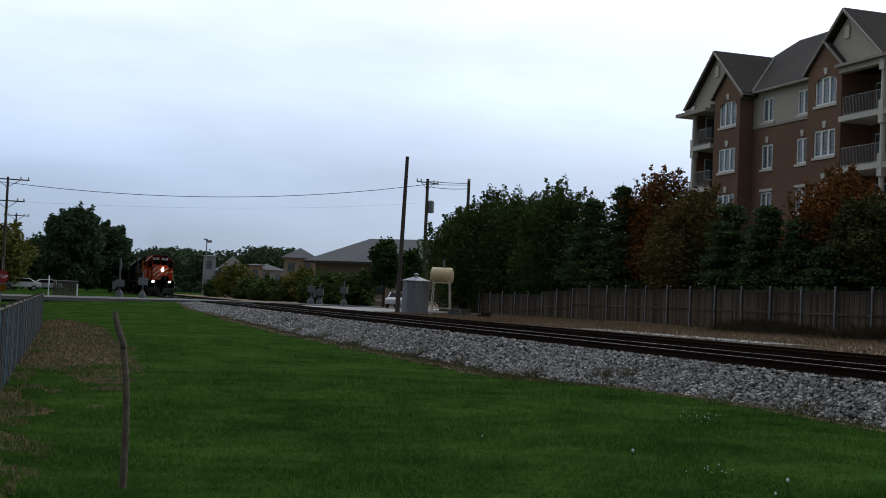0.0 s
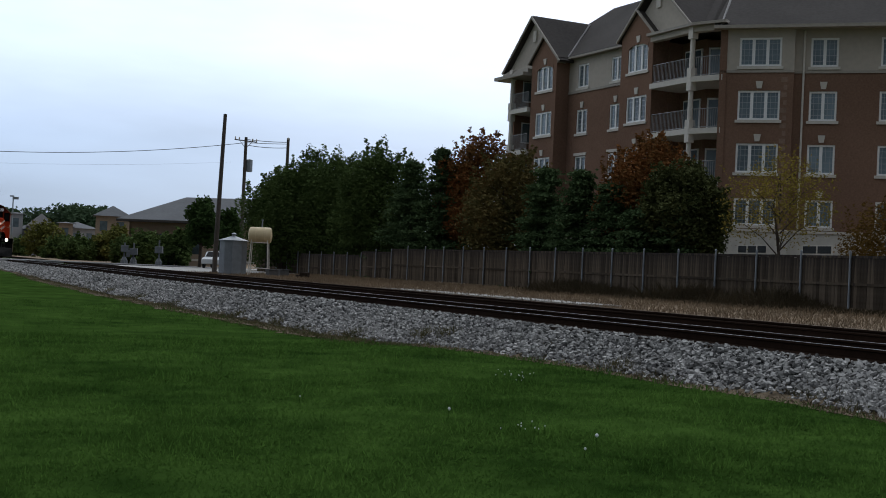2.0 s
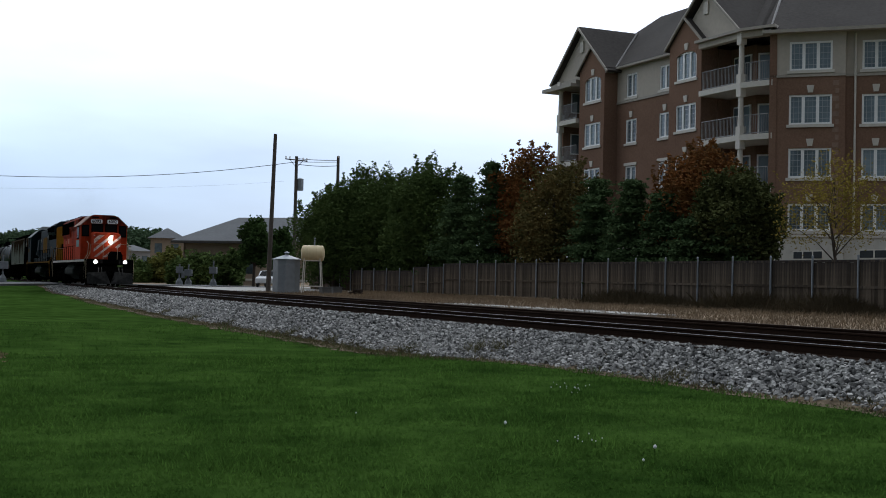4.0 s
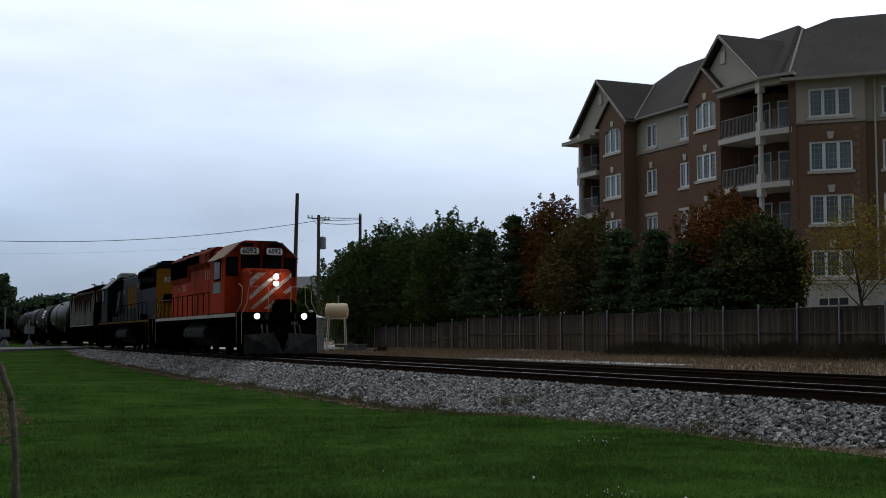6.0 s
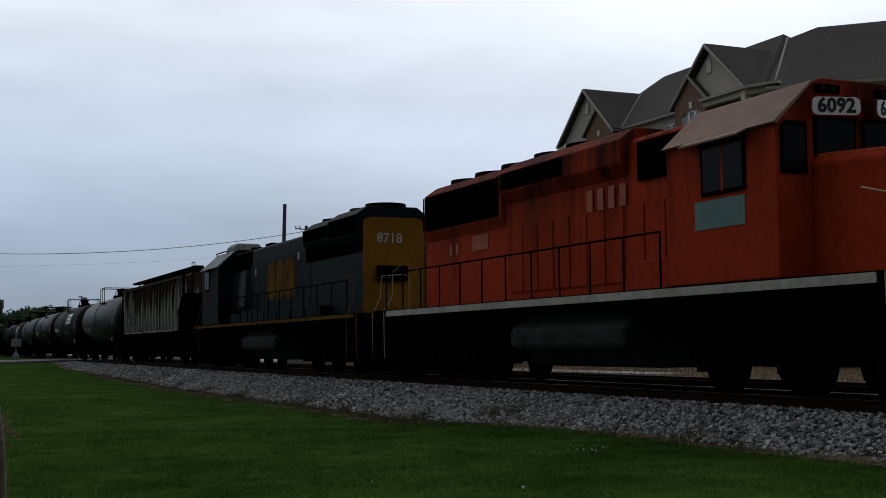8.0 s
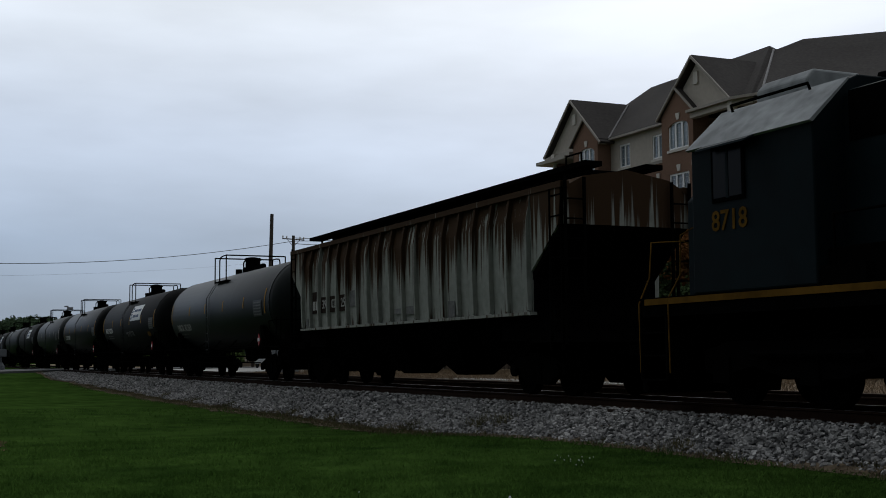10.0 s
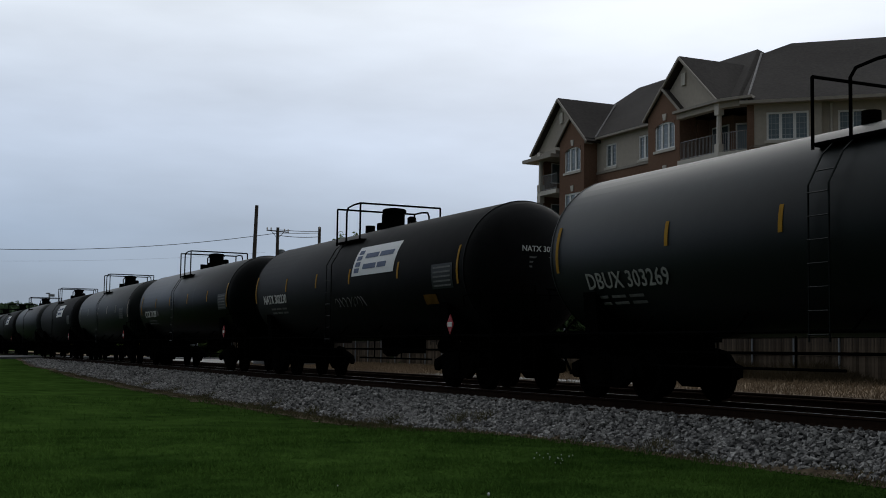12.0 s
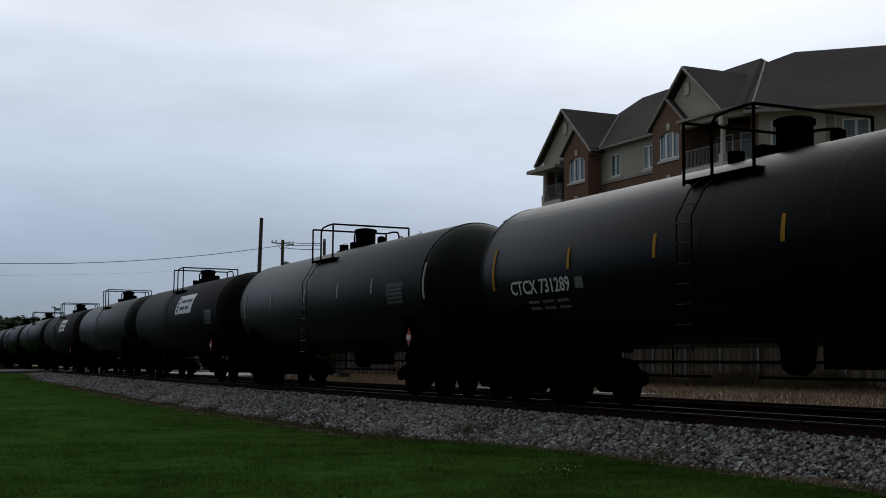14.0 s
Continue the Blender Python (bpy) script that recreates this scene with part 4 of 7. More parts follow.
def conifer(x, y, height, radius, label, n=5200, seed=0, group="", mat=None, size=0.17):
    rng = random.Random(seed * 31 + 7)
    t = thing("conifer", label, "tree", group, pose(x, y, ground_z(x, y) - 0.05))
    part("trunk", Mesh().tube([(0, 0, -0.1), (0, 0, height * 0.5), (0, 0, height)], [0.02 * height, 0.012 * height, 0.01], 8), M_BARK, t)
    pts = []
    tiers = int(height / 0.42)
    for k in range(tiers):
        h = 0.04 + 0.95 * k / tiers
        z = height * h
        rr = radius * (1 - h) ** 0.85 * rng.uniform(0.8, 1.12) + 0.08
        nb = max(5, int(13 * (1 - h)) + 4)
        for b in range(nb):
            ang = rng.uniform(0, 6.283)
            ln = rr * rng.uniform(0.65, 1.1)
            for _ in range(max(3, int(n / tiers / nb))):
                q = rng.random() ** 0.6
                w = 0.10 + 0.16 * q
                pts.append(Vector((math.cos(ang) * ln * q + rng.gauss(0, w), math.sin(ang) * ln * q + rng.gauss(0, w), z - 0.35 * ln * q + 0.15 * ln * q * q + rng.gauss(0, 0.10))))
    part("crown", leaves(rng, pts, size), mat or F_SPRUCE, t)
    return t


def at_az(az, dist):
    a = radians(az)
    return math.sin(a) * dist, math.cos(a) * dist


# the dark row behind the fence
ROW = "trees behind the board fence"
DENSE = dict(group=ROW, crown_low=0.03, lumps=26)
tree(*at_az(19.4, 97), 7.7, 3.4, F_DARK, "dense dark green broadleaf tree behind the fence", 30000, 0.115, 1, **DENSE)
tree(*at_az(20.6, 98), 8.8, 4.2, F_DARK, "dense dark green broadleaf tree behind the fence", 32000, 0.115, 2, **DENSE)
tree(*at_az(22.2, 95), 8.8, 3.9, F_DARK, "dense dark green broadleaf tree behind the fence", 30000, 0.115, 4, **DENSE)
tree(*at_az(23.8, 90), 8.9, 3.8, F_DARK, "dense dark green broadleaf tree behind the fence", 30000, 0.115, 3, **DENSE)
conifer(*at_az(25.2, 84), 8.3, 3.6, "dark green pine behind the fence", 18000, 5, ROW, size=0.11)
conifer(*at_az(26.5, 82), 9.0, 3.7, "dark green pine behind the fence", 18000, 6, ROW, size=0.11)
tree(*at_az(28.2, 82), 9.3, 3.0, F_RUST, "tree with dull reddish-brown leaves behind the fence", 14000, 0.115, 7, group=ROW, crown_low=0.1, lumps=22)
tree(*at_az(29.7, 74), 7.6, 3.2, F_BROWN, "dull olive-brown autumn tree behind the fence", 16000, 0.115, 8, group=ROW, crown_low=0.03, lumps=22)
conifer(*at_az(31.3, 68), 6.9, 2.6, "dark green spruce behind the fence", 16000, 9, ROW, size=0.11)
conifer(*at_az(32.9, 65), 6.6, 2.6, "dark green spruce behind the fence", 16000, 10, ROW, size=0.11)
conifer(*at_az(34.3, 63), 5.8, 2.5, "dark green spruce behind the fence", 15000, 14, ROW, size=0.11)
conifer(*at_az(35.5, 60.5), 4.4, 2.0, "dark green spruce behind the fence", 13000, 16, ROW, size=0.11)
conifer(*at_az(37.1, 60), 4.5, 2.0, "dark green spruce behind the fence", 13000, 17, ROW, size=0.11)
conifer(*at_az(27.5, 84), 7.8, 3.3, "dark green pine behind the fence", 18000, 18, ROW, size=0.11)
tree(*at_az(36.0, 64.5), 7.6, 3.0, F_RUST, "maple turning rust red behind the fence", 16000, 0.115, 11, group=ROW, crown_low=0.1, lumps=22)
tree(*at_az(37.6, 61), 6.1, 2.3, F_DEEP, "dark green tree behind the fence", 18000, 0.115, 15, group=ROW, crown_low=0.16, lumps=22)
tree(*at_az(41.8, 56), 5.9, 2.7, F_YELLOW, "thin small tree with yellowing leaves behind the fence", 4200, 0.06, 12, group=ROW, crown_low=0.42, trunk=0.14)
tree(*at_az(46.3, 53), 3.7, 2.1, F_ORANGE, "low orange-brown shrub-like tree behind the fence", 6000, 0.07, 13, group=ROW, crown_low=0.12, trunk=0.12)


# ---- stones, grass and weeds ----
def scatter(name, pts, dirs, widths, heights, mat, label, category, seed=1):
    """One mesh of many leaning blades: a blade is a narrow bent triangle pair."""
    rng = np.random.default_rng(seed)
    n = len(pts)
    ang = rng.uniform(0, 2 * np.pi, n)
    side = np.stack([np.cos(ang), np.sin(ang), np.zeros(n)], 1) * widths[:, None]
    tip = pts + dirs * heights[:, None]
    mid = pts + dirs * heights[:, None] * 0.5 + np.stack([np.zeros(n), np.zeros(n), heights * 0.12], 1)
    v = np.stack([pts - side, pts + side, mid + side * 0.7, tip, mid - side * 0.7], 1).reshape(-1, 3)
    k = np.arange(n) * 5
    f = np.stack([k, k + 1, k + 2, k + 3, k + 4], 1)
    me = bpy.data.meshes.new(name)
    me.from_pydata(v.tolist(), [], f.tolist())
    me.materials.append(mat)
    ob = new(name, me)
    return tagged(ob, label, category, kind="stuff")


def lean(rng, n, amount):
    d = np.stack([rng.normal(0, amount, n), rng.normal(0, amount, n), np.ones(n)], 1)
    return d / np.linalg.norm(d, axis=1)[:, None]


def lawn_blades():
    rng = np.random.default_rng(4)
    out, hs = [], []
    for d0, d1, dens in ((7.0, 12, 1100), (12, 17, 600), (17, 25, 240), (25, 42, 25)):
        n = int(0.5 * (d1 * d1 - d0 * d0) * radians(56) * dens)
        a = np.radians(rng.uniform(-4, 52, n))
        d = np.sqrt(rng.uniform(d0 * d0, d1 * d1, n))
        x, y = np.sin(a) * d, np.cos(a) * d
        foot = np.array([toe(float(q)) + rag(float(q)) for q in y])
        keep = x < foot + 0.06 + rng.normal(0, 0.07, n)
        out.append(np.stack([x, y, np.zeros(n)], 1)[keep])
        tuft = 0.75 + 0.5 * np.sin(x * 2.1 + 1.3 * np.sin(y * 1.1)) * np.sin(y * 1.7)
        hs.append((rng.uniform(0.018, 0.052, n) * np.clip(tuft, 0.55, 1.3) * (1 + d / 60))[keep])
    p, h = np.concatenate(out), np.concatenate(hs)
    p[:, 2] = [ground_z(float(x), float(y)) - 0.005 for x, y, _ in p]
    n = len(p)
    ang = rng.uniform(0, 2 * np.pi, n)
    w = 0.004 + 0.0004 * np.hypot(p[:, 0], p[:, 1])
    side = np.stack([-np.sin(ang) * w, np.cos(ang) * w, np.zeros(n)], 1)
    ahead = np.stack([np.cos(ang) * h * 1.1, np.sin(ang) * h * 1.1, h * rng.uniform(0.5, 1.7, n)], 1)
    v = np.stack([p - side, p + side, p + ahead], 1).reshape(-1, 3)     # flat-lying mown blades
    me = bpy.data.meshes.new("grass")
    me.from_pydata(v.tolist(), [], np.arange(3 * n).reshape(-1, 3).tolist())
    me.materials.append(M_BLADE)
    tagged(new("grass", me), "short green lawn grass", "grass", kind="stuff")


lawn_blades()


def bank_height(x, y):
    line = bank_profile(y)
    for (xa, za), (xb, zb) in zip(line, line[1:]):
        if xa <= x <= xb:
            return za + (zb - za) * (x - xa) / (xb - xa)
    return line[0][1]


def fringe():
    """Dead grass and weeds along the foot of the ballast, and taller clumps among the stones."""
    rng = np.random.default_rng(9)

    def along(n, spread_in, y0, y1):
        ys = rng.uniform(y0, y1, n)
        ys = ys[rng.random(n) < np.clip(25 / ys, 0.18, 1)]
        wob = np.array([0.5 + 0.5 * noise.noise((float(y) * 0.33, 1.0, 8.0)) for y in ys])
        xs = np.array([toe(float(y)) + rag(float(y)) for y in ys]) + spread_in * rng.normal(0, 1, len(ys)) + 0.02
        zs = np.array([max(ground_z(x, y), bank_height(x, y)) for x, y in zip(xs.tolist(), ys.tolist())])
        return np.stack([xs + 7.8e-5 * ys ** 2, ys, zs], 1), wob

    p, wob = along(26000, 0.16, 8, 100)
    n = len(p)
    scatter("dead_grass", p, lean(rng, n, 0.9), np.full(n, 0.008), rng.uniform(0.02, 0.09, n) * (0.4 + wob), material("fringe_straw", (0.105, 0.080, 0.050), 0.95, spread=0.4, grain=3, stain=0.6, bump=0, tint=(0.19, 0.15, 0.10), island=0.5, spec=0.02), "dead brown grass along the foot of the ballast", "grass", 15)
    p, wob = along(30000, 0.34, 22, 75)
    p[:, 0] -= 0.30
    p[:, 2] = [ground_z(x, y) if x - bend(y) < toe(y) else bank_height(x - bend(y), y) for x, y in p[:, :2].tolist()]
    n = len(p)
    scatter("dead_grass", p, lean(rng, n, 0.8), np.full(n, 0.007), rng.uniform(0.03, 0.10, n) * (0.3 + wob), M_WEED, "yellowing grass and weeds thinning out towards the ballast", "grass", 16)
    p, wob = along(9000, 0.12, 8, 100)
    keep = wob > 0.5
    p, wob = p[keep], wob[keep]
    n = len(p)
    scatter("weeds", p, lean(rng, n, 0.5), np.full(n, 0.006), rng.uniform(0.04, 0.15, n) * (0.4 + wob), M_WEED, "green and yellow weeds along the foot of the ballast", "weeds", 5)
    q = []
    for cy, dx in ((15.9, 0.12), (22.2, 0.55), (22.9, 0.45), (25.5, 0.15), (30.5, 0.1), (34.0, 0.15), (41.0, 0.1), (46, 0.15), (52, 0.2)):
        cx = toe(cy) + dx
        for _ in range(230):
            x, y = cx + rng.normal(0, 0.11), cy + rng.normal(0, 0.2)
            q.append((x + bend(y), y, bank_height(x, y)))
    q = np.array(q)
    scatter("weeds", q, lean(rng, len(q), 0.7), np.full(len(q), 0.005), rng.uniform(0.05, 0.24, len(q)), M_WEED, "taller weed clumps in the ballast", "weeds", 6)


fringe()


def dry_grass():
    rng = np.random.default_rng(12)
    n = 56000
    ys = rng.uniform(12, 82, n)
    xs = rng.uniform(21.0, 32.2, n) + 7.8e-5 * ys ** 2
    p = np.stack([xs, ys, [ground_z(float(x), float(y)) for x, y in zip(xs, ys)]], 1)
    scatter("dry_grass", p, lean(rng, n, 0.5), np.full(n, 0.010), rng.uniform(0.07, 0.24, n), M_DRY, "tall straw-coloured dry grass", "grass", 7)
    n = 52000
    ys = rng.uniform(17, 50, n)
    k = 0.5 + 0.5 * np.sin(ys * 0.8 + np.sin(ys * 0.33) * 2)
    xs = 32.1 - np.abs(rng.normal(0, 1, n)) * 1.2
    p = np.stack([xs, ys, [ground_z(float(x), float(y)) for x, y in zip(xs, ys)]], 1)
    scatter("scrub", p, lean(rng, n, 0.75), np.full(n, 0.010), rng.uniform(0.25, 0.95, n) * (0.25 + 0.9 * k), foliage("dark_scrub", (0.028, 0.025, 0.014), (0.060, 0.045, 0.027)), "dark scrub along the foot of the fence", "weeds", 8)


dry_grass()


def soil_tufts():
    rng = np.random.default_rng(21)
    n = 42000
    ys, xs = rng.uniform(7, 62, n), rng.uniform(-2, 3.6, n)
    keep = np.array([patch_here(float(x), float(y)) for x, y in zip(xs, ys)])
    p = np.stack([xs, ys, [ground_z(float(x), float(y)) for x, y in zip(xs, ys)]], 1)[keep]
    scatter("dead_grass", p, lean(rng, len(p), 1.2), np.full(len(p), 0.008), rng.uniform(0.03, 0.10, len(p)), material("dead_grass_blade", (0.115, 0.092, 0.054), 0.95, spread=0.4, bump=0, tint=(0.16, 0.125, 0.075), island=0.6, spec=0.0), "dead brown grass on the bare patch", "grass", 3)


soil_tufts()


def stone_shape(rng):
    v = np.array([(x, y, z) for z in (-1, 1) for y in (-1, 1) for x in (-1, 1)], float)
    v = v * rng.uniform(0.55, 1.0, (8, 3)) * rng.uniform(0.7, 1.1, 3) * [1.0, 1.0, 0.62]
    return v


STONE_F = [(0, 2, 3, 1), (4, 5, 7, 6), (0, 1, 5, 4), (2, 6, 7, 3), (0, 4, 6, 2), (1, 3, 7, 5)]


def stones():
    rng = np.random.default_rng(3)
    shapes = [stone_shape(rng) for _ in range(14)]
    # single stones on the stretch nearest the camera
    base = []
    for s in shapes[:8]:
        me = bpy.data.meshes.new("stone")
        me.from_pydata((s * 0.038).tolist(), [], STONE_F)
        me.materials.append(M_STONE)
        base.append(me)
    for _ in range(290):
        x, y = rng.uniform(11.0, 12.05), rng.uniform(9.4, 11.6)
        o = new("stone", base[rng.integers(8)])
        o.parent = ballast
        o.matrix_basis = pose(x, y, bank_height(x, y) + 0.03, *rng.uniform(0, 360, 3))
    vs, fs = [], []
    k = 0
    for y0, y1, dens, size in ((6.5, 28, 560, 0.034), (28, 55, 230, 0.043), (55, 105, 85, 0.058)):
        n = int((y1 - y0) * 1.76 * dens)
        xs, ys = rng.uniform(10.30, 12.06, n), rng.uniform(y0, y1, n)
        for x, y in zip(xs, ys):
            edge = x - toe(y) - rag(y)
            if edge < -0.05 or edge < 0.25 and rng.random() < 0.6 - edge * 2:
                continue
            s = shapes[rng.integers(14)] * size * rng.uniform(0.5, 1.45)
            q = np.array(Euler((rng.normal(0, 0.45), rng.normal(0, 0.45), rng.uniform(0, 6.28))).to_matrix())
            vs.append(s @ q + [x + bend(y), y, bank_height(x, y) + rng.uniform(-0.005, 0.045)])
            fs += [tuple(i + k for i in f) for f in STONE_F]
            k += 8
    me = bpy.data.meshes.new("ballast_stones")
    me.from_pydata(np.concatenate(vs).tolist(), [], fs)
    me.materials.append(M_STONE)
    ob = new("ballast_stones", me)
    tagged(ob, "loose grey crushed ballast stones on the bank", "ballast", kind="stuff")


stones()

# ties of both tracks
def ties():
    me = Mesh().box(-1.3, 1.3, -0.115, 0.115, -0.1, 0.08).data("tie", M_TIE)
    for cx, z, par in ((TRACK_X, 0.53, ballast), (SIDING_X, 0.50, siding_bed)):
        y = 4.0
        n = 0
        while y < 96 and n < 150:
            o = new("tie", me)
            o.parent = par
            o.matrix_basis = pose(cx + bend(y) + random.uniform(-0.04, 0.04), y, z, 0, 0, random.uniform(-1, 1))
            y += 0.54
            n += 1


ties()

# ---- the train: each vehicle's own space has the rail top at z = 0, the front towards -y and the near side towards -x ----
FRONT = [(0.0, 148.5), (1.5, 124.0), (3.0, 100.2), (3.5, 91.6), (4.2, 79.3), (6.5, 38.3), (7.2, 25.8), (9.5, -15.4), (11.0, -42.2), (11.5, -50.95), (12.0, -59.75), (12.5, -68.7), (13.0, -77.6), (14.0, -95.1)]
CARS = []    # (vehicle, metres behind the leading lamps)


def wheelset(parent, y, r=0.5):
    m = Mesh()
    for s in (-1, 1):
        m.lathe((s * 0.75, y, r), (s, 0, 0), [(-0.09, r + 0.02), (-0.06, r + 0.02), (-0.05, r), (0.06, r - 0.01), (0.06, r * 0.8), (0.02, r * 0.75), (0.02, 0.16), (0.1, 0.15), (0.1, 0.02)], 24)
    m.tube([(-0.8, y, r), (0.8, y, r)], 0.08, 8)
    return part("wheelset", m, M_BLACK, parent, smooth=True)


def freight_truck(parent, y):
    """A two-axle truck: cast side frames with springs, and wheels."""
    m = Mesh()
    for s in (-1, 1):
        x0, x1 = sorted((s * 0.92, s * 1.08))
        poly = [(-1.15, 0.62), (-1.15, 0.42), (-0.75, 0.40), (-0.45, 0.22), (0.45, 0.22), (0.75, 0.40), (1.15, 0.42), (1.15, 0.62), (0.6, 0.78), (-0.6, 0.78)]
        m.prism([(y + a, b) for a, b in poly], "x", x0, x1)
        m.box(x0 - 0.03, x1 + 0.03, y - 0.22, y + 0.22, 0.30, 0.66)
        for q in (-0.89, 0.89):
            m.lathe((s * 1.08, y + q, 0.5), (s, 0, 0), [(0, 0.14), (0.08, 0.13), (0.10, 0.05)], 10)
    m.box(-1.1, 1.1, y - 0.2, y + 0.2, 0.5, 0.85)
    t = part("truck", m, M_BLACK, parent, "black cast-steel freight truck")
    for q in (-0.89, 0.89):
        wheelset(t, y + q, 0.46)
    return t


def loco_truck(parent, y):
    m = Mesh()
    for s in (-1, 1):
        x0, x1 = sorted((s * 0.98, s * 1.16))
        m.prism([(y + a, b) for a, b in [(-2.5, 0.85), (-2.5, 0.55), (-2.2, 0.45), (-1.3, 0.62), (-0.6, 0.45), (0.6, 0.45), (1.3, 0.62), (2.2, 0.45), (2.5, 0.55), (2.5, 0.85), (1.9, 1.0), (-1.9, 1.0)]], "x", x0, x1)
        for q in (-2.03, 0, 2.03):
            m.box(x0 - 0.05, x1 + 0.05, y + q - 0.2, y + q + 0.2, 0.35, 0.75)
            for k in (-0.42, 0.42):
                m.lathe((s * 1.07, y + q + k, 0.55), (0, 0, 1), [(0, 0.09), (0.28, 0.09)], 8)
        m.tube([(s * 1.25, y - 1.2, 0.8), (s * 1.25, y + 1.2, 0.8)], 0.06, 6)
    t = part("truck", m, M_BLACK, parent, "black three-axle locomotive truck")
    for q in (-2.03, 0, 2.03):
        wheelset(t, y + q, 0.51)
    return t


def coupler(parent, y, s):
    m = Mesh().box(-0.11, 0.11, min(y, y + s * 0.45), max(y, y + s * 0.45), 0.78, 0.98).box(-0.17, 0.17, min(y + s * 0.4, y + s * 0.7), max(y + s * 0.4, y + s * 0.7), 0.70, 1.06)
    m.tube([(0.3, y, 0.8), (0.3, y + s * 0.3, 0.45), (0.1, y + s * 0.65, 0.4)], 0.03, 6)
    return part("coupler", m, M_BLACK, parent, bevel=0.02)


def arch(w, h0, h1, n=10):
    """A hood section: upright sides, rounded top edges."""
    c = 0.32
    pts = [(-w, h0)]
    pts += [(-w + c - c * math.cos(a), h1 - c * 0.55 + c * 0.55 * math.sin(a)) for a in (math.pi / 2 * i / 5 for i in range(6))]
    pts += [(w - c + c * math.sin(a), h1 - c * 0.55 + c * 0.55 * math.cos(a)) for a in (math.pi / 2 * i / 5 for i in range(6))]
    return pts + [(w, h0)]


def handrail_run(parent, x, y0, y1, z, n, h=0.95, mat=None, lab="handrail with stanchions"):
    m = Mesh().tube([(x, y0, z + h), (x, y1, z + h)], 0.02, 5)
    for i in range(n + 1):
        y = y0 + (y1 - y0) * i / n
        m.tube([(x, y, z - 0.12), (x, y, z + h)], 0.02, 5)
    return part("handrail", m, mat or M_BLACK, parent, lab)


def steps_at(parent, y0, y1, s):
    m = Mesh()
    for z in (0.40, 0.80, 1.18):
        part("step", Mesh().box(*sorted((s * 0.95, s * 1.52)), y0, y1, z - 0.03, z), M_BLACK, parent)
    m.box(*sorted((s * 0.95, s * 0.99)), y0, y1, 0.38, 1.5)
    for y in (y0, y1):
        m.box(*sorted((s * 0.95, s * 1.52)), y - 0.02, y + 0.02, 0.36, 1.5)
    return part("step_frame", m, M_BLACK, parent)


def locomotive(lead):
    """lead: the red engine, nose first. The other runs backwards, its long hood ahead; it is built nose towards -y and turned."""
    body = M_RED if lead else M_BLUE
    L = 10.0 if lead else 10.55
    t = thing("locomotive", "faded red-orange diesel locomotive with white-striped nose and lit lamps" if lead else "dark blue diesel locomotive with yellow hood end and side mark", "locomotive")
    # frame, tanks, steps
    part("frame", Mesh().box(-1.5, 1.5, -L + 0.15, L - 0.15, 1.42, 1.70).box(-0.5, 0.5, -L + 0.2, L - 0.2, 0.95, 1.45), M_BLACK, t, "black underframe")
    for s in (-1, 1):
        m = Mesh().box(*sorted((s * 1.49, s * 1.525)), -L + (1.1 if lead else 0.25), L - (1.1 if lead else 0.25), 1.58 if lead else 1.62, 1.72)
        part("sill_stripe", m, M_OFFWHITE if lead else M_DULLYELLOW, t, "dirty white sill stripe" if lead else "dull yellow sill stripe")
    part("deck", Mesh().box(-1.52, 1.52, -L + 0.1, L - 0.1, 1.70, 1.74), M_BLACK, t)
    tank = Mesh().prism([(-1.05, 0.62), (-0.8, 0.38), (0.8, 0.38), (1.05, 0.62), (1.45, 0.75), (1.45, 1.1), (1.25, 1.3), (-1.25, 1.3), (-1.45, 1.1), (-1.45, 0.75)], "y", -2.6, 1.9)
    part("fuel_tank", tank, M_FUEL, t, "grimy dark fuel tank", bevel=0.08)
    for s in (-1, 1):
        m = Mesh().lathe((s * 1.15, -2.3, 1.34), (0, 1, 0), [(0, 0.05), (0.1, 0.17), (3.6, 0.17), (3.7, 0.05)], 14)
        part("air_reservoir", m, M_FUEL, t, smooth=True)
    loco_truck(t, -6.65)
    loco_truck(t, 6.65)
    for s in (-1, 1):
        coupler(t, s * (L - 0.1), s)
        for q in (-1, 1):
            steps_at(t, *sorted((s * (L - 0.12), s * (L - 0.85))), q)
    # pilots
    for s in (-1, 1):
        y = s * L
        m = Mesh().hexa([(-1.4, y + s * 0.05, 0.16), (1.4, y + s * 0.05, 0.16), (1.4, y - s * 0.12, 0.16), (-1.4, y - s * 0.12, 0.16)], [(-1.5, y - s * 0.1, 1.25), (1.5, y - s * 0.1, 1.25), (1.5, y - s * 0.2, 1.25), (-1.5, y - s * 0.2, 1.25)])
        pl = part("pilot", m, M_BLACK, t, "black pilot plate", bevel=0.02)
        if s < 0 and lead:
            plow = Mesh()
            for q in (-1, 1):
                plow.hexa([(0, y - 0.55, 0.14), (q * 1.45, y - 0.18, 0.14), (q * 1.45, y - 0.08, 0.14), (0, y - 0.3, 0.14)], [(q * 0.3, y - 0.22, 0.95), (q * 1.45, y - 0.12, 0.85), (q * 1.45, y - 0.05, 0.85), (q * 0.3, y - 0.1, 0.95)])
            part("snow_plow", plow, M_FLOW, t, "grimy grey snow plow")
        part("anticlimber", Mesh().prism([(-0.66, y), (0.66, y), (0.5, y + s * 0.22), (-0.5, y + s * 0.22)], "z", 1.45, 1.72), M_BLACK, t, bevel=0.02)
        hoses = Mesh()
        for q in (-0.75, -0.55, 0.55, 0.75):
            hoses.tube([(q, y + s * 0.05, 1.25), (q, y + s * 0.22, 0.9), (q * 0.95, y + s * 0.2, 0.55)], 0.025, 6)
        part("brake_hose", hoses, M_TYRE, t)
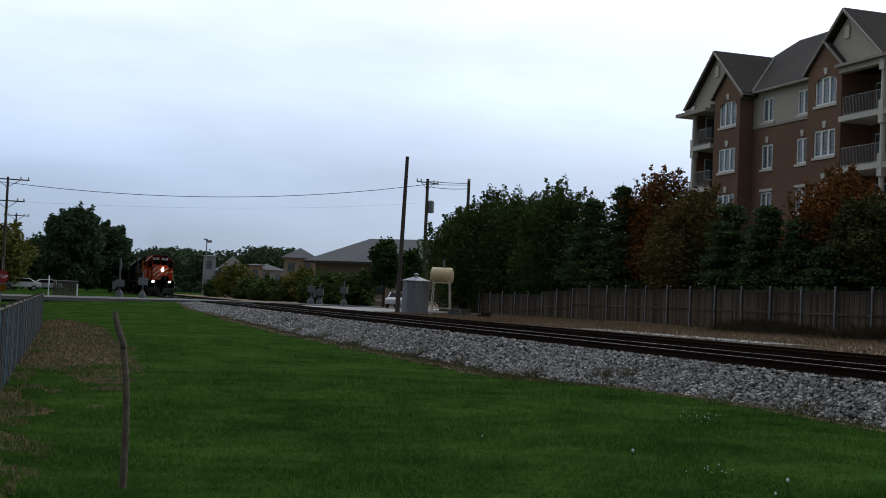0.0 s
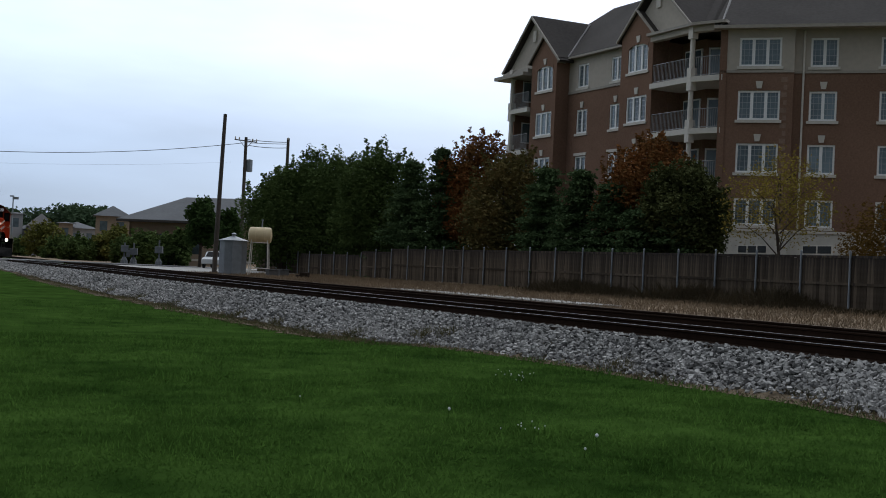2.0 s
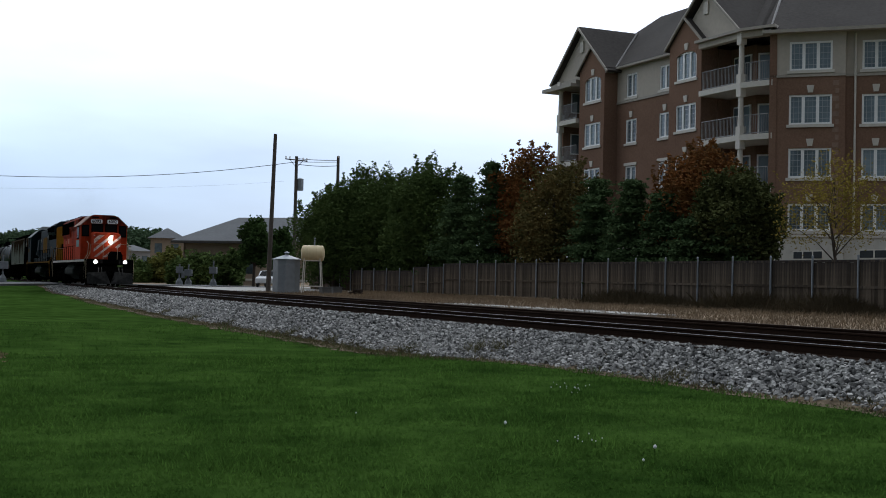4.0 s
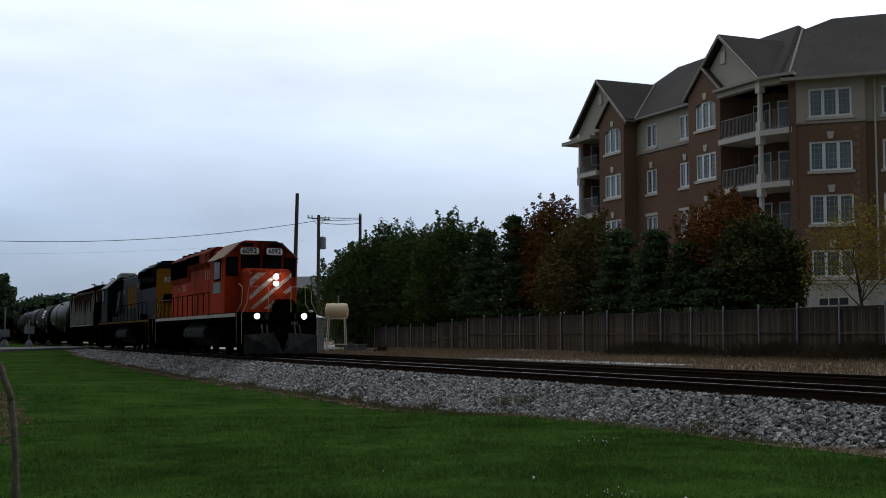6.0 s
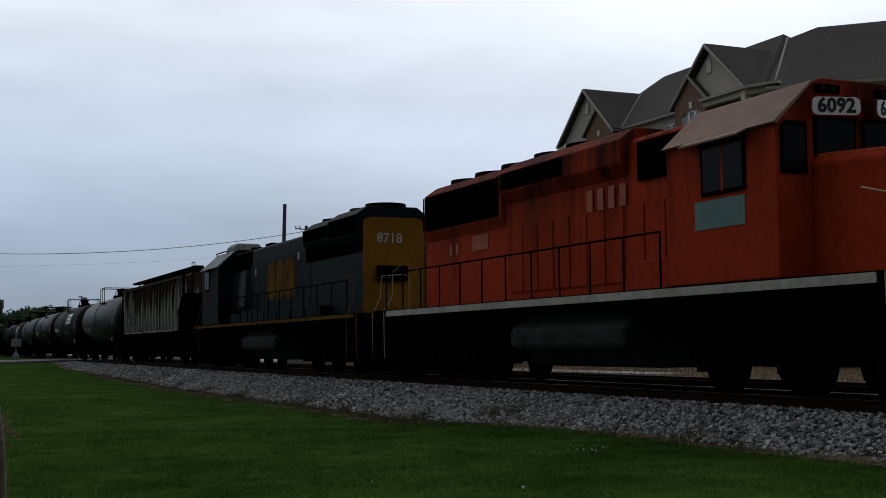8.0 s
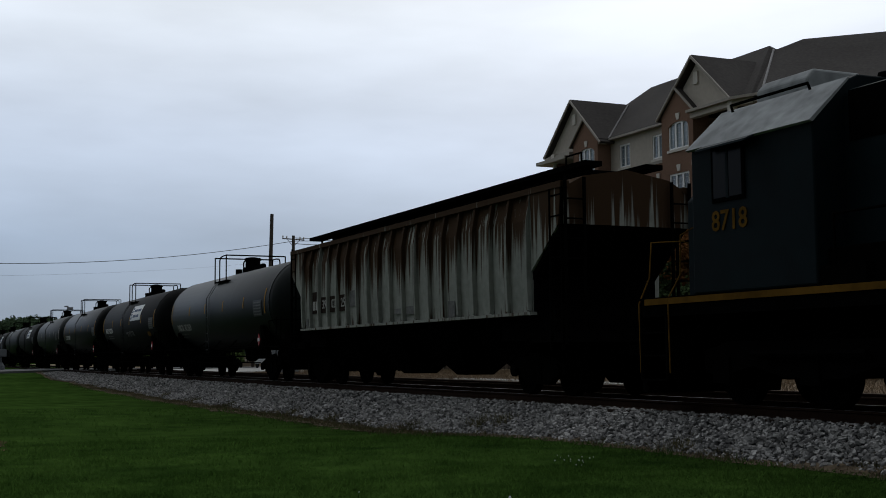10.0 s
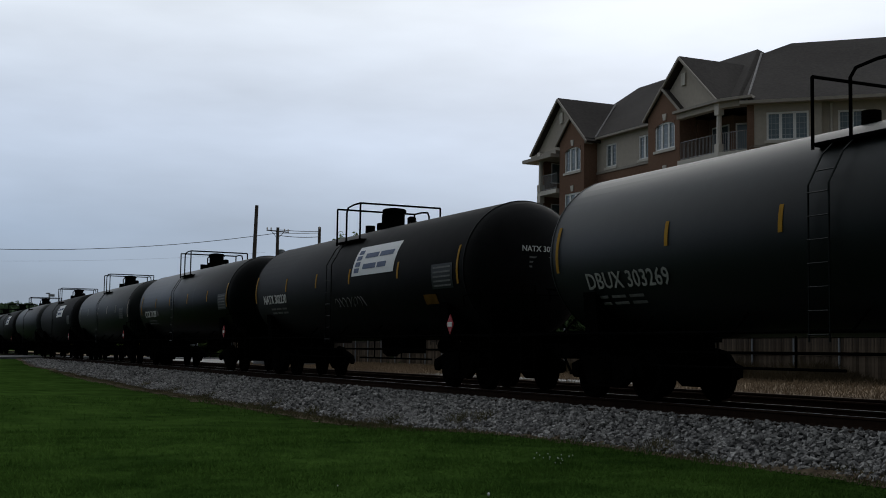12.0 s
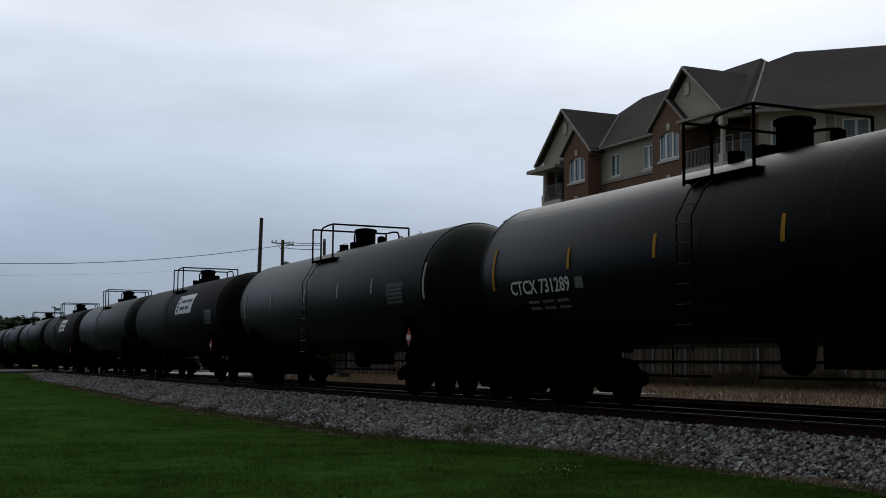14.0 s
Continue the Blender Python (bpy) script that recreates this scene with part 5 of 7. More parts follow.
    # cab, nose and hood
    nf = -8.5 if lead else -9.95          # nose front
    cf = -6.97 if lead else -8.9         # cab front
    cb = cf + 2.85                       # cab back
    nz = 3.50
    nose = Mesh().rings([[(-0.87, nf, 1.74), (0.87, nf, 1.74), (0.87, nf, nz - 0.14), (0.76, nf + 0.05, nz), (-0.76, nf + 0.05, nz), (-0.87, nf, nz - 0.14)],
                         [(-0.89, cf, 1.74), (0.89, cf, 1.74), (0.89, cf, nz - 0.06), (0.78, cf, nz + 0.10), (-0.78, cf, nz + 0.10), (-0.89, cf, nz - 0.06)]])
    nose_part = part("nose", nose, body, t, "low short hood", bevel=0.04)
    cab_sec = [(-1.52, 1.74), (1.52, 1.74), (1.52, 4.02), (0.86, 4.66), (0.66, 4.75), (-0.66, 4.75), (-0.86, 4.66), (-1.52, 4.02)]
    cab = part("cab", Mesh().prism(cab_sec, "y", cf, cb), body, t, "driver's cab", bevel=0.03)
    for s in (-1, 1):
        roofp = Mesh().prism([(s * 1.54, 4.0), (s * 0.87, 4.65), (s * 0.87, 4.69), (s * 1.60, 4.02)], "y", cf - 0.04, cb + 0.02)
        part("cab_roof_edge", roofp, M_PALEBROWN if lead else M_SKYLITROOF, cab, "pale roof slope")
        # side windows
        wy0, wy1 = (cf + 0.72, cf + 1.85) if lead else (cf + 0.55, cf + 1.35)
        wm = (wy0 + wy1) / 2
        fr = Mesh().box(*sorted((s * 1.515, s * 1.545)), wy0, wy1, 3.12, 3.98)
        w = part("side_window", fr, M_BLACK, cab, "dark framed cab side window")
        part("pane", Mesh().box(*sorted((s * 1.53, s * 1.555)), wy0 + 0.06, wm - 0.03, 3.18, 3.92), M_WINDARK, w)
        part("sash", Mesh().box(*sorted((s * 1.53, s * 1.556)), wm - 0.03, wm + 0.03, 3.16, 3.94), body, w)
        part("pane", Mesh().box(*sorted((s * 1.53, s * 1.55)), wm + 0.03, wy1 - 0.06, 3.18, 3.92), M_WINDARK, w)
        vis = Mesh().hexa([(s * 1.53, wy0 - 0.1, 4.02), (s * 1.53, wy1 + 0.3, 4.02), (s * 1.76, wy1 + 0.3, 3.92), (s * 1.76, wy0 - 0.1, 3.92)], [(s * 1.53, wy0 - 0.1, 4.05), (s * 1.53, wy1 + 0.3, 4.05), (s * 1.76, wy1 + 0.3, 3.95), (s * 1.76, wy0 - 0.1, 3.95)])
        part("sun_visor", vis, M_PALEBROWN if lead else M_BLUEGREY, cab, "pale sun visor")
        # outer front windows beside the nose
        o = part("front_window", Mesh().prism([(s * 0.98, 3.28), (s * 1.46, 3.28), (s * 1.46, 3.96), (s * 1.38, 4.06), (s * 0.98, 4.06)], "y", cf - 0.025, cf + 0.02), M_BLACK, cab, "dark front corner window")
        part("pane", Mesh().box(*sorted((s * 1.03, s * 1.41)), cf - 0.035, cf, 3.34, 3.98), M_WINDARK, o)
        # windshields
        o = part("windshield", Mesh().box(*sorted((s * 0.06, s * 0.84)), cf - 0.03, cf + 0.02, 3.58, 4.15), M_BLACK, cab, "dark windshield")
        part("pane", Mesh().box(*sorted((s * 0.11, s * 0.79)), cf - 0.04, cf, 3.62, 4.11), M_WINDARK, o)
        # number boards
        nx, ny = Vector((math.cos(radians(16)) * s, math.sin(radians(16)), 0)), Vector((s * math.sin(radians(16)), -math.cos(radians(16)), 0))
        nc = Vector((s * 0.52, cf - 0.14, 4.30))
        box_pts = [nc + nx * (0.40 * q) for q in (-1, 1)]
        part("board_housing", Mesh().prism([(s * 0.13, cf), (s * 0.92, cf), (box_pts[1].x, box_pts[1].y), (box_pts[0].x, box_pts[0].y)], "z", 4.15, 4.45), body, cab)
        nb = Mesh()
        outline = []
        for q, a0 in ((1, -90), (-1, 90)):
            outline += [(q * 0.29 + 0.09 * math.cos(radians(a0 + 30 * k)), (0.045 if 0 < a0 + 30 * k < 180 else -0.045) + 0.09 * math.sin(radians(a0 + 30 * k))) for k in range(7)]
        nb.rings([[nc + nx * u + Vector((0, 0, v)) + ny * d for u, v in outline] for d in (0.0, 0.02)])
        nbp = part("number_board", nb, M_SIGN, cab, "white number board with black figures")
        lettering("number", "6092" if lead else "8718", 0.30, M_TYRE, nbp, pose(nc.x + ny.x * 0.022, nc.y + ny.y * 0.022, nc.z, 90, 0, s * 16), "black figures", 0.010)
        cl = Mesh().box(*sorted((s * 0.35, s * 0.8)), cf - 0.04, cf + 0.02, 4.52, 4.64)
        c = part("class_lamp", cl, M_BLACK, cab)
        part("lens", Mesh().lathe((s * 0.48, cf - 0.04, 4.58), (0, -1, 0), [(0, 0.05), (0.02, 0.045)], 10).lathe((s * 0.66, cf - 0.04, 4.58), (0, -1, 0), [(0, 0.05), (0.02, 0.045)], 10), M_WINDARK, c)
    part("cab_side_number" if lead else "cab_panel", Mesh().box(-1.53, -1.515, cf + 0.76, cf + 2.05, 2.6, 3.05) if lead else Mesh().box(-1.53, -1.515, cf + 0.1, cf + 0.3, 2.2, 2.3), M_TEAL if lead else M_BLACK, cab, "faded teal crest")
    if not lead:
        for s in (-1, 1):
            lettering("number", "8718", 0.44, M_DULLYELLOW, cab, pose(s * 1.53, cf + 0.95, 2.82, 90, 0, s * 90), "dull yellow figures", 0.006)
            part("cab_steps", Mesh().box(*sorted((s * 0.9, s * 1.5)), cb + 0.05, cb + 0.9, 1.74, 2.0), M_BLACK, t)
    hb = 7.6 if lead else 9.5
    if lead:
        part("long_hood", Mesh().prism(arch(0.92, 1.74, 4.62), "y", cb, hb), body, t, "long engine hood", smooth=True)
    else:
        part("long_hood", Mesh().prism(arch(0.95, 1.74, 4.55), "y", cb, hb - 0.03), body, t, "long engine hood", smooth=True)
        part("hood_end", Mesh().prism(arch(0.95, 1.74, 4.55), "y", hb - 0.03, hb), M_YELLOW, t, "dull yellow hood end", smooth=True)
        grey = Mesh()
        for s in (-1, 1):
            grey.box(*sorted((s * 0.945, s * 0.965)), cb + 3.0, hb - 5.0, 2.0, 3.95)
        part("hood_panel", grey, M_BLUE, t, "faded blue-grey hood side panel")
        lettering("number", "8718", 0.40, M_OFFWHITE, t, pose(0.15, hb + 0.012, 3.93, 90, 0, 180), "white figures", 0.006)
        part("end_housing", Mesh().box(-0.4, 0.55, hb, hb + 0.1, 2.70, 3.14), M_BLACK, t, "sooty lamp housing", bevel=0.03)
        for s in (-1, 1):
            part("radiator_screen", Mesh().box(*sorted((s * 0.955, s * 0.975)), 4.0, hb - 0.06, 3.55, 4.15), M_BLACK, t, "black radiator screen")
    # flared dynamic brake and radiators, with their dark grilles
    for (ya, yb, w, z0, z1, nm) in ((-2.0 if lead else 4.0, 3.0 if lead else 6.6, 1.10, 3.86, 4.82, "dynamic_brake"), (3.08 if lead else 6.7, hb - 0.1, 1.02 if lead else 1.12, 3.35 if lead else 3.78, 4.80 if lead else 4.88, "radiator")):
        sec = [(-0.9, z0), (0.9, z0), (w, z0 + 0.28), (w, z1 - 0.25), (w - 0.35, z1), (-w + 0.35, z1), (-w, z1 - 0.25), (-w, z0 + 0.28)]
        p = part(nm, Mesh().prism(sec, "y", ya, yb), body, t, bevel=0.03)
        for s in (-1, 1):
            g = Mesh()
            ya = 0.05 if nm == "dynamic_brake" and lead else ya
            g.box(*sorted((s * (w - 0.01), s * (w + 0.015))), ya + 0.15, yb - 0.15, z0 + 0.32, z1 - 0.27)
            for k in range(int((yb - ya) / 0.14)):
                g.box(*sorted((s * (w + 0.01), s * (w + 0.03))), ya + 0.18 + k * 0.14, ya + 0.22 + k * 0.14, z0 + 0.33, z1 - 0.28)
            part("grille", g, M_BLACK, p, "black radiator grille")
        fan = Mesh()
        k = 0
        yy = ya + 0.7
        while yy < yb - 0.5:
            fan.lathe((0, yy, z1 - 0.02), (0, 0, 1), [(0, 0.62), (0.14, 0.60), (0.15, 0.5), (0.06, 0.1)], 20)
            yy += 1.42
        part("roof_fan", fan, M_BLACK, p)
    part("exhaust_stack", Mesh().box(-0.3, 0.3, cb + 2.6, cb + 3.4, 4.40, 4.78), M_BLACK, t, bevel=0.03)
    part("roof_hatch", Mesh().box(-0.5, 0.5, cb + 1.0, cb + 2.0, 4.40, 4.66), M_BLACK, t, bevel=0.03)
    # hood doors
    yy = cb + 0.25
    while yy < hb - (5.2 if lead else 6.0):
        for s in (-1, 1):
            part("hood_door", Mesh().box(*sorted((s * 0.925, s * 0.945)) if lead else sorted((s * 0.955, s * 0.972)), yy, yy + 0.62, 1.95, 3.35), body, t)
        yy += 0.68
    for s in (-1, 1):
        boxes = Mesh().box(*sorted((s * 0.93, s * 1.35)), cb + 0.02, cb + 1.5, 1.74, 2.25)
        part("battery_box", boxes, body if lead else M_BLACK, t, bevel=0.02)
    for s in (-1, 1):
        inlet = Mesh().box(*sorted((s * 0.93, s * 0.965)), cb + 0.1, cb + (1.75 if lead else 3.2), 3.75, 4.46)
        part("air_inlet", inlet, M_BLACK, t, "dark air inlet grille")
    # handrails
    hm = M_BLACK
    for s in (-1, 1):
        handrail_run(t, s * 1.47, cb + 0.3, L - 1.0, 1.74, 11, mat=hm)
        for e in (-1, 1):
            y = e * (L - 0.08)
            m = Mesh().tube([(s * 1.5, y - e * 0.85, 0.5), (s * 1.52, y - e * 0.85, 1.7), (s * 1.3, y - e * 0.9, 2.1), (s * 1.28, y - e * 0.9, 2.75), (s * 1.28, y - e * 1.5, 2.9)], 0.014, 6)
            m.tube([(s * 1.5, y, 0.5), (s * 1.52, y, 1.65), (s * 1.3, y, 2.1), (s * 1.25, y, 2.7), (s * 0.6, y, 2.75), (s * 0.45, y, 2.7), (s * 0.45, y, 1.74)], 0.014, 6)
            part("grab_rail", m, M_RAILING if lead else M_DULLYELLOW, t, "dirty cream grab rails" if lead else "dull yellow grab rails")
    # bell, horn, antennas
    part("horn", Mesh().tube([(-0.2, cb + 0.5, 4.78), (-0.2, cb - 0.1, 4.80)], [0.04, 0.09], 8).tube([(0.05, cb + 0.5, 4.78), (0.05, cb - 0.2, 4.80)], [0.04, 0.08], 8).box(-0.3, 0.2, cb + 0.4, cb + 0.6, 4.55, 4.8), M_BLACK, t)
    if lead:
        # diagonal white stripes over the nose
        yn = nf - 0.006
        worn = material("worn_white_stripe", (0.34, 0.15, 0.10), 0.8, spread=0.25, grain=5, stain=2.6, bump=0.1, tint=(0.46, 0.43, 0.40), spec=0.04)
        for k, wd in ((1.44, 0.28), (0.96, 0.29), (0.42, 0.20), (-0.10, 0.17), (-0.62, 0.20), (-1.12, 0.20)):
            # each runs up at forty degrees from the near edge of the nose
            quad = [(x, 2.55 + k + x * 0.85 + off) for x, off in ((-0.86, 0), (0.86, 0), (0.86, wd), (-0.86, wd))]
            poly = clip_poly(quad, 1.9, nz - 0.15)
            if len(poly) > 2:
                part("nose_stripe", Mesh().prism(poly, "y", yn, yn + 0.004), worn, nose_part, "worn white diagonal stripe")
        for z in (2.92, 3.19):
            h = part("headlight", Mesh().lathe((0.21, nf - 0.01, z), (0, -1, 0), [(0, 0.11), (0.05, 0.11), (0.05, 0.09)], 16), M_BLACK, nose_part)
            part("lens", Mesh().lathe((0.21, nf - 0.05, z), (0, -1, 0), [(0, 0.10), (0.04, 0.09), (0.06, 0.03)], 16), M_LAMP, h, "lit white lens")
        for s in (-1, 1):
            h = part("ditch_light", Mesh().lathe((s * 0.94, -L - 0.02, 1.58), (0, -1, 0), [(0, 0.13), (0.06, 0.13), (0.06, 0.11)], 16).box(s * 0.94 - 0.05, s * 0.94 + 0.05, -L - 0.02, -L + 0.2, 1.4, 1.5), M_BLACK, t)
            part("lens", Mesh().lathe((s * 0.94, -L - 0.07, 1.58), (0, -1, 0), [(0, 0.105), (0.04, 0.095), (0.065, 0.03)], 16), M_LAMP, h, "lit white lens")
        # Plain black block added in front of the lower nose.
        part("drop_step", Mesh().prism([(0.05, 1.74), (0.95, 1.74), (0.95, 2.05), (0.80, 2.28), (0.20, 2.28), (0.05, 2.05)], "y", nf - 0.5, nf - 0.06), M_BLACK, t, "black chamfered block before the nose", bevel=0.03)
        part("nose_door", Mesh().box(0.15, 0.62, nf - 0.02, nf + 0.02, 1.78, 2.55), M_RED, nose_part, bevel=0.01)
        for k in range(4):
            part("hood_mark", Mesh().box(-0.958, -0.946, -1.95 + 0.4 * k, -1.73 + 0.4 * k, 3.36, 3.78), M_FADED, t, "faded pale block lettering")
        for k in range(2):
            part("hood_mark", Mesh().box(-0.935, -0.925, 5.6 + 0.35 * k, 5.75 + 0.35 * k, 2.98, 3.24), M_FADED, t, "faded pale bar")
        part("hood_mark", Mesh().box(-0.935, -0.925, 3.95, 4.8, 3.0, 3.34), M_FADED, t, "faded pale panel")
    else:
        part("air_conditioner", Mesh().prism([(-0.6, 4.68), (0.6, 4.68), (0.6, 4.95), (0.45, 5.1), (-0.45, 5.1), (-0.6, 4.95)], "y", cf + 0.5, cf + 1.7), M_SKYLITROOF, t, "grey roof air conditioner", bevel=0.04)
        side_mark(t)
        for s in (-1, 1):
            for k in range(7):
                y0 = cb + 1.5 + 1.62 * k
                part("walkway_box", Mesh().box(*sorted((s * 0.97, s * 1.36)), y0, y0 + 1.5, 1.74, 2.08), M_BLUE, t, "dark blue duct box along the walkway", bevel=0.02)
            part("filter_housing", Mesh().hexa([(s * 0.94, cb + 1.85, 2.35), (s * 0.94, cb + 2.95, 2.35), (s * 1.22, cb + 2.95, 2.35), (s * 1.22, cb + 1.85, 2.35)], [(s * 0.94, cb + 1.75, 3.75), (s * 0.94, cb + 2.85, 3.75), (s * 1.06, cb + 2.7, 3.75), (s * 1.06, cb + 1.9, 3.75)]), M_BLUEGREY, t, "faded blue-grey filter housing", bevel=0.02)
            part("roof_grab", Mesh().tube([(s * 0.98, cf + 0.4, 4.62), (s * 1.02, cf + 0.4, 4.72), (s * 1.02, cf + 2.2, 4.72), (s * 0.98, cf + 2.2, 4.62)], 0.025, 5), M_BLACK, t)
        for yy, zz in ((-2.3, 3.62), (3.2, 3.85)):
            part("marker_plate", Mesh().box(0.95, 0.985, yy - 0.09, yy + 0.09, zz - 0.12, zz + 0.12), M_OFFWHITE, t, "small pale plate")
    return t


def smoke():
    """A thin plume of sooty flecks over the leading engine's stack, trailing back."""
    rng = np.random.default_rng(31)
    n = 30000
    back = rng.random(n) ** 1.3 * 24
    wide = 0.70 + 0.11 * back + 0.25 * np.sqrt(back)
    p = np.stack([rng.normal(0, 0.6, n) * wide + 0.05 * back, -1.4 + back + rng.normal(0, 0.3, n), 4.75 + 0.55 * np.sqrt(back) + np.abs(rng.normal(0, 0.8, n)) * wide], 1)
    a, b = rng.normal(0, 1, (n, 3)), rng.normal(0, 1, (n, 3))
    r_ = rng.uniform(0.004, 0.008, n)[:, None]
    a = a / np.linalg.norm(a, axis=1)[:, None] * r_
    b = b / np.linalg.norm(b, axis=1)[:, None] * r_
    v = np.stack([p - a, p + a, p + b], 1).reshape(-1, 3)
    me = bpy.data.meshes.new("exhaust_smoke")
    me.from_pydata(v.tolist(), [], np.arange(3 * n).reshape(-1, 3).tolist())
    me.materials.append(material("soot", (0.20, 0.18, 0.165), 1.0, spread=0.3, bump=0, spec=0.0))
    return tagged(new("exhaust_smoke", me), "thin brownish exhaust smoke trailing over the locomotives", "smoke", kind="stuff")


def clip_poly(poly, lo, hi):
    for bound, keep in ((lo, lambda z: z >= lo), (hi, lambda z: z <= hi)):
        out = []
        for i, (x, z) in enumerate(poly):
            x2, z2 = poly[(i + 1) % len(poly)]
            if keep(z):
                out.append((x, z))
            if keep(z) != keep(z2):
                q = (bound - z) / (z2 - z)
                out.append((x + (x2 - x) * q, bound))
        poly = out
        if len(poly) < 3:
            return []
    return poly


def side_mark(t):
    """Three plain chamfered blocks in the place of the owner's mark."""
    for s in (-1, 1):
        for k in range(3):
            y, w = (-0.62, 0.45, 1.52)[k], (0.98, 0.98, 1.2)[k]
            c = 0.22
            poly = [(y + c, 2.5), (y + w - c, 2.5), (y + w, 2.5 + c), (y + w, 3.85 - c), (y + w - c, 3.85), (y + c, 3.85), (y, 3.85 - c), (y, 2.5 + c)]
            part("mark_block", Mesh().prism(poly, "x", *sorted((s * 0.974, s * 0.982))), M_DULLYELLOW, t, "dull yellow block")


CARS.append((locomotive(True), 10.0, 0))
CARS.append((locomotive(False), 31.7, 180))
CARS.append((smoke(), 10.0, 0))


def hopper():
    t = thing("covered_hopper", "old grey covered hopper car streaked with rust", "railway wagon")
    H = 8.72
    def sec(w, zt):
        return [(-w, 1.62), (w, 1.62), (w + 0.04, 2.4), (w + 0.04, 3.5), (w - 0.05, zt - 0.1), (w - 0.45, zt + 0.12), (0, zt + 0.28), (-w + 0.45, zt + 0.12), (-w + 0.05, zt - 0.1), (-w - 0.04, 3.5), (-w - 0.04, 2.4)]
    part("body", Mesh().prism(sec(1.42, 4.12), "y", -H + 1.37, H - 1.37), M_HOPPER, t, "grey hopper side streaked with rust")
    for s in (-1, 1):
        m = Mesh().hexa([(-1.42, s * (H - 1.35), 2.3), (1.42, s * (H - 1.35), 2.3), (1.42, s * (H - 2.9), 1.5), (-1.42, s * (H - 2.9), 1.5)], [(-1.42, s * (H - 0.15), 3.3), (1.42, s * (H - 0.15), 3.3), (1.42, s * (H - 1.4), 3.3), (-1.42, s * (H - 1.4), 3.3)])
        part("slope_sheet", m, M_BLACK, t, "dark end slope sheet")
        part("end_wall", Mesh().prism([(-1.44, 3.3), (1.44, 3.3), (1.38, 4.02), (0.97, 4.24), (0, 4.4), (-0.97, 4.24), (-1.38, 4.02)], "y", *sorted((s * (H - 1.4), s * (H - 0.12)))), M_HOPPER, t, "grey hopper end")
        for q in (-1, 1):
            ladder = Mesh()
            for x in (q * 1.42, q * 1.0):
                ladder.box(x - 0.025, x + 0.025, *sorted((s * (H - 0.08), s * (H - 0.03))), 1.0, 4.2)
            for k in range(8):
                ladder.box(*sorted((q * 1.0, q * 1.42)), *sorted((s * (H - 0.07), s * (H - 0.04))), 1.1 + k * 0.38, 1.13 + k * 0.38)
            part("ladder", ladder, M_BLACK, t)
        for q in (-1, 1):
            side_lad = Mesh()
            for yy in (H - 0.1, H - 0.55):
                side_lad.box(*sorted((q * 1.44, q * 1.49)), *sorted((s * yy, s * (yy - 0.04))), 0.9, 4.1)
            for k in range(8):
                side_lad.box(*sorted((q * 1.45, q * 1.48)), *sorted((s * (H - 0.1), s * (H - 0.59))), 1.05 + k * 0.4, 1.08 + k * 0.4)
            part("ladder", side_lad, M_BLACK, t)
        part("end_platform", Mesh().box(-1.45, 1.45, *sorted((s * (H - 1.5), s * H)), 1.05, 1.25), M_BLACK, t)
        freight_truck(t, s * (H - 1.9))
        coupler(t, s * H, s)
    for s in (-1, 1):
        for i in range(19):
            y = 7.29 if i == 0 else -7.29 if i == 18 else 6.555 - 0.81 * (i - 1)
            m = Mesh().prism([(s * 1.44, 1.66), (s * 1.53, 1.70), (s * 1.56, 2.4), (s * 1.56, 3.5), (s * 1.47, 4.0), (s * 1.38, 4.02)], "y", y - 0.045, y + 0.045)
            part("side_rib", m, M_HOPPER, t)
        part("side_sill", Mesh().box(*sorted((s * 1.38, s * 1.54)), -H + 1.3, H - 1.3, 1.60, 1.66), M_HOPPER, t)
        part("top_chord", Mesh().box(*sorted((s * 1.3, s * 1.5)), -H + 0.1, H - 0.1, 4.0, 4.12), M_HOPPER, t)
    for s in (-1, 1):
        for q in (-1, 1):
            g = Mesh().prism([(q * (H - 1.37), 2.45), (q * (H - 0.25), 3.3), (q * (H - 0.15), 4.0), (q * (H - 1.37), 4.0)], "x", *sorted((s * 1.40, s * 1.47)))
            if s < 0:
                # Black plate added over the grey end face to darken it like shade.
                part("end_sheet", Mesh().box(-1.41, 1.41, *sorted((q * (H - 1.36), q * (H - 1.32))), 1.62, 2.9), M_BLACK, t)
                # Black block added to close the see-through gap under the end.
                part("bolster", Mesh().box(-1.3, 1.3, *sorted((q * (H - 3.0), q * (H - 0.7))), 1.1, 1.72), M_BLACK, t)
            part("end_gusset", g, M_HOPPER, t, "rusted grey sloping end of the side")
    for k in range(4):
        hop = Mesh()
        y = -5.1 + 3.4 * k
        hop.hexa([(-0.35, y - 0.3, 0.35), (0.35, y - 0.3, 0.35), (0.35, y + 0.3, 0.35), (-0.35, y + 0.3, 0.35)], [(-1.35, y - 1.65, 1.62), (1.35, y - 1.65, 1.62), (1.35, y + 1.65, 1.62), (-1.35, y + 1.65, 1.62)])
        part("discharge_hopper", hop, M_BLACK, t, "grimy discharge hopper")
    part("centre_sill", Mesh().box(-0.25, 0.25, -H + 0.1, H - 0.1, 0.8, 1.15), M_BLACK, t)
    walkw = Mesh()
    for s in (-1, 1):
        walkw.box(*sorted((s * 0.5, s * 0.9)), -H + 0.2, H - 0.2, 4.46, 4.56)
        for k in range(12):
            y = -H + 0.5 + k * (2 * H - 1) / 11
            walkw.box(*sorted((s * 0.55, s * 0.6)), y - 0.03, y + 0.03, 4.2, 4.46)
    part("running_board", walkw, M_BLACK, t, "black roof running boards")
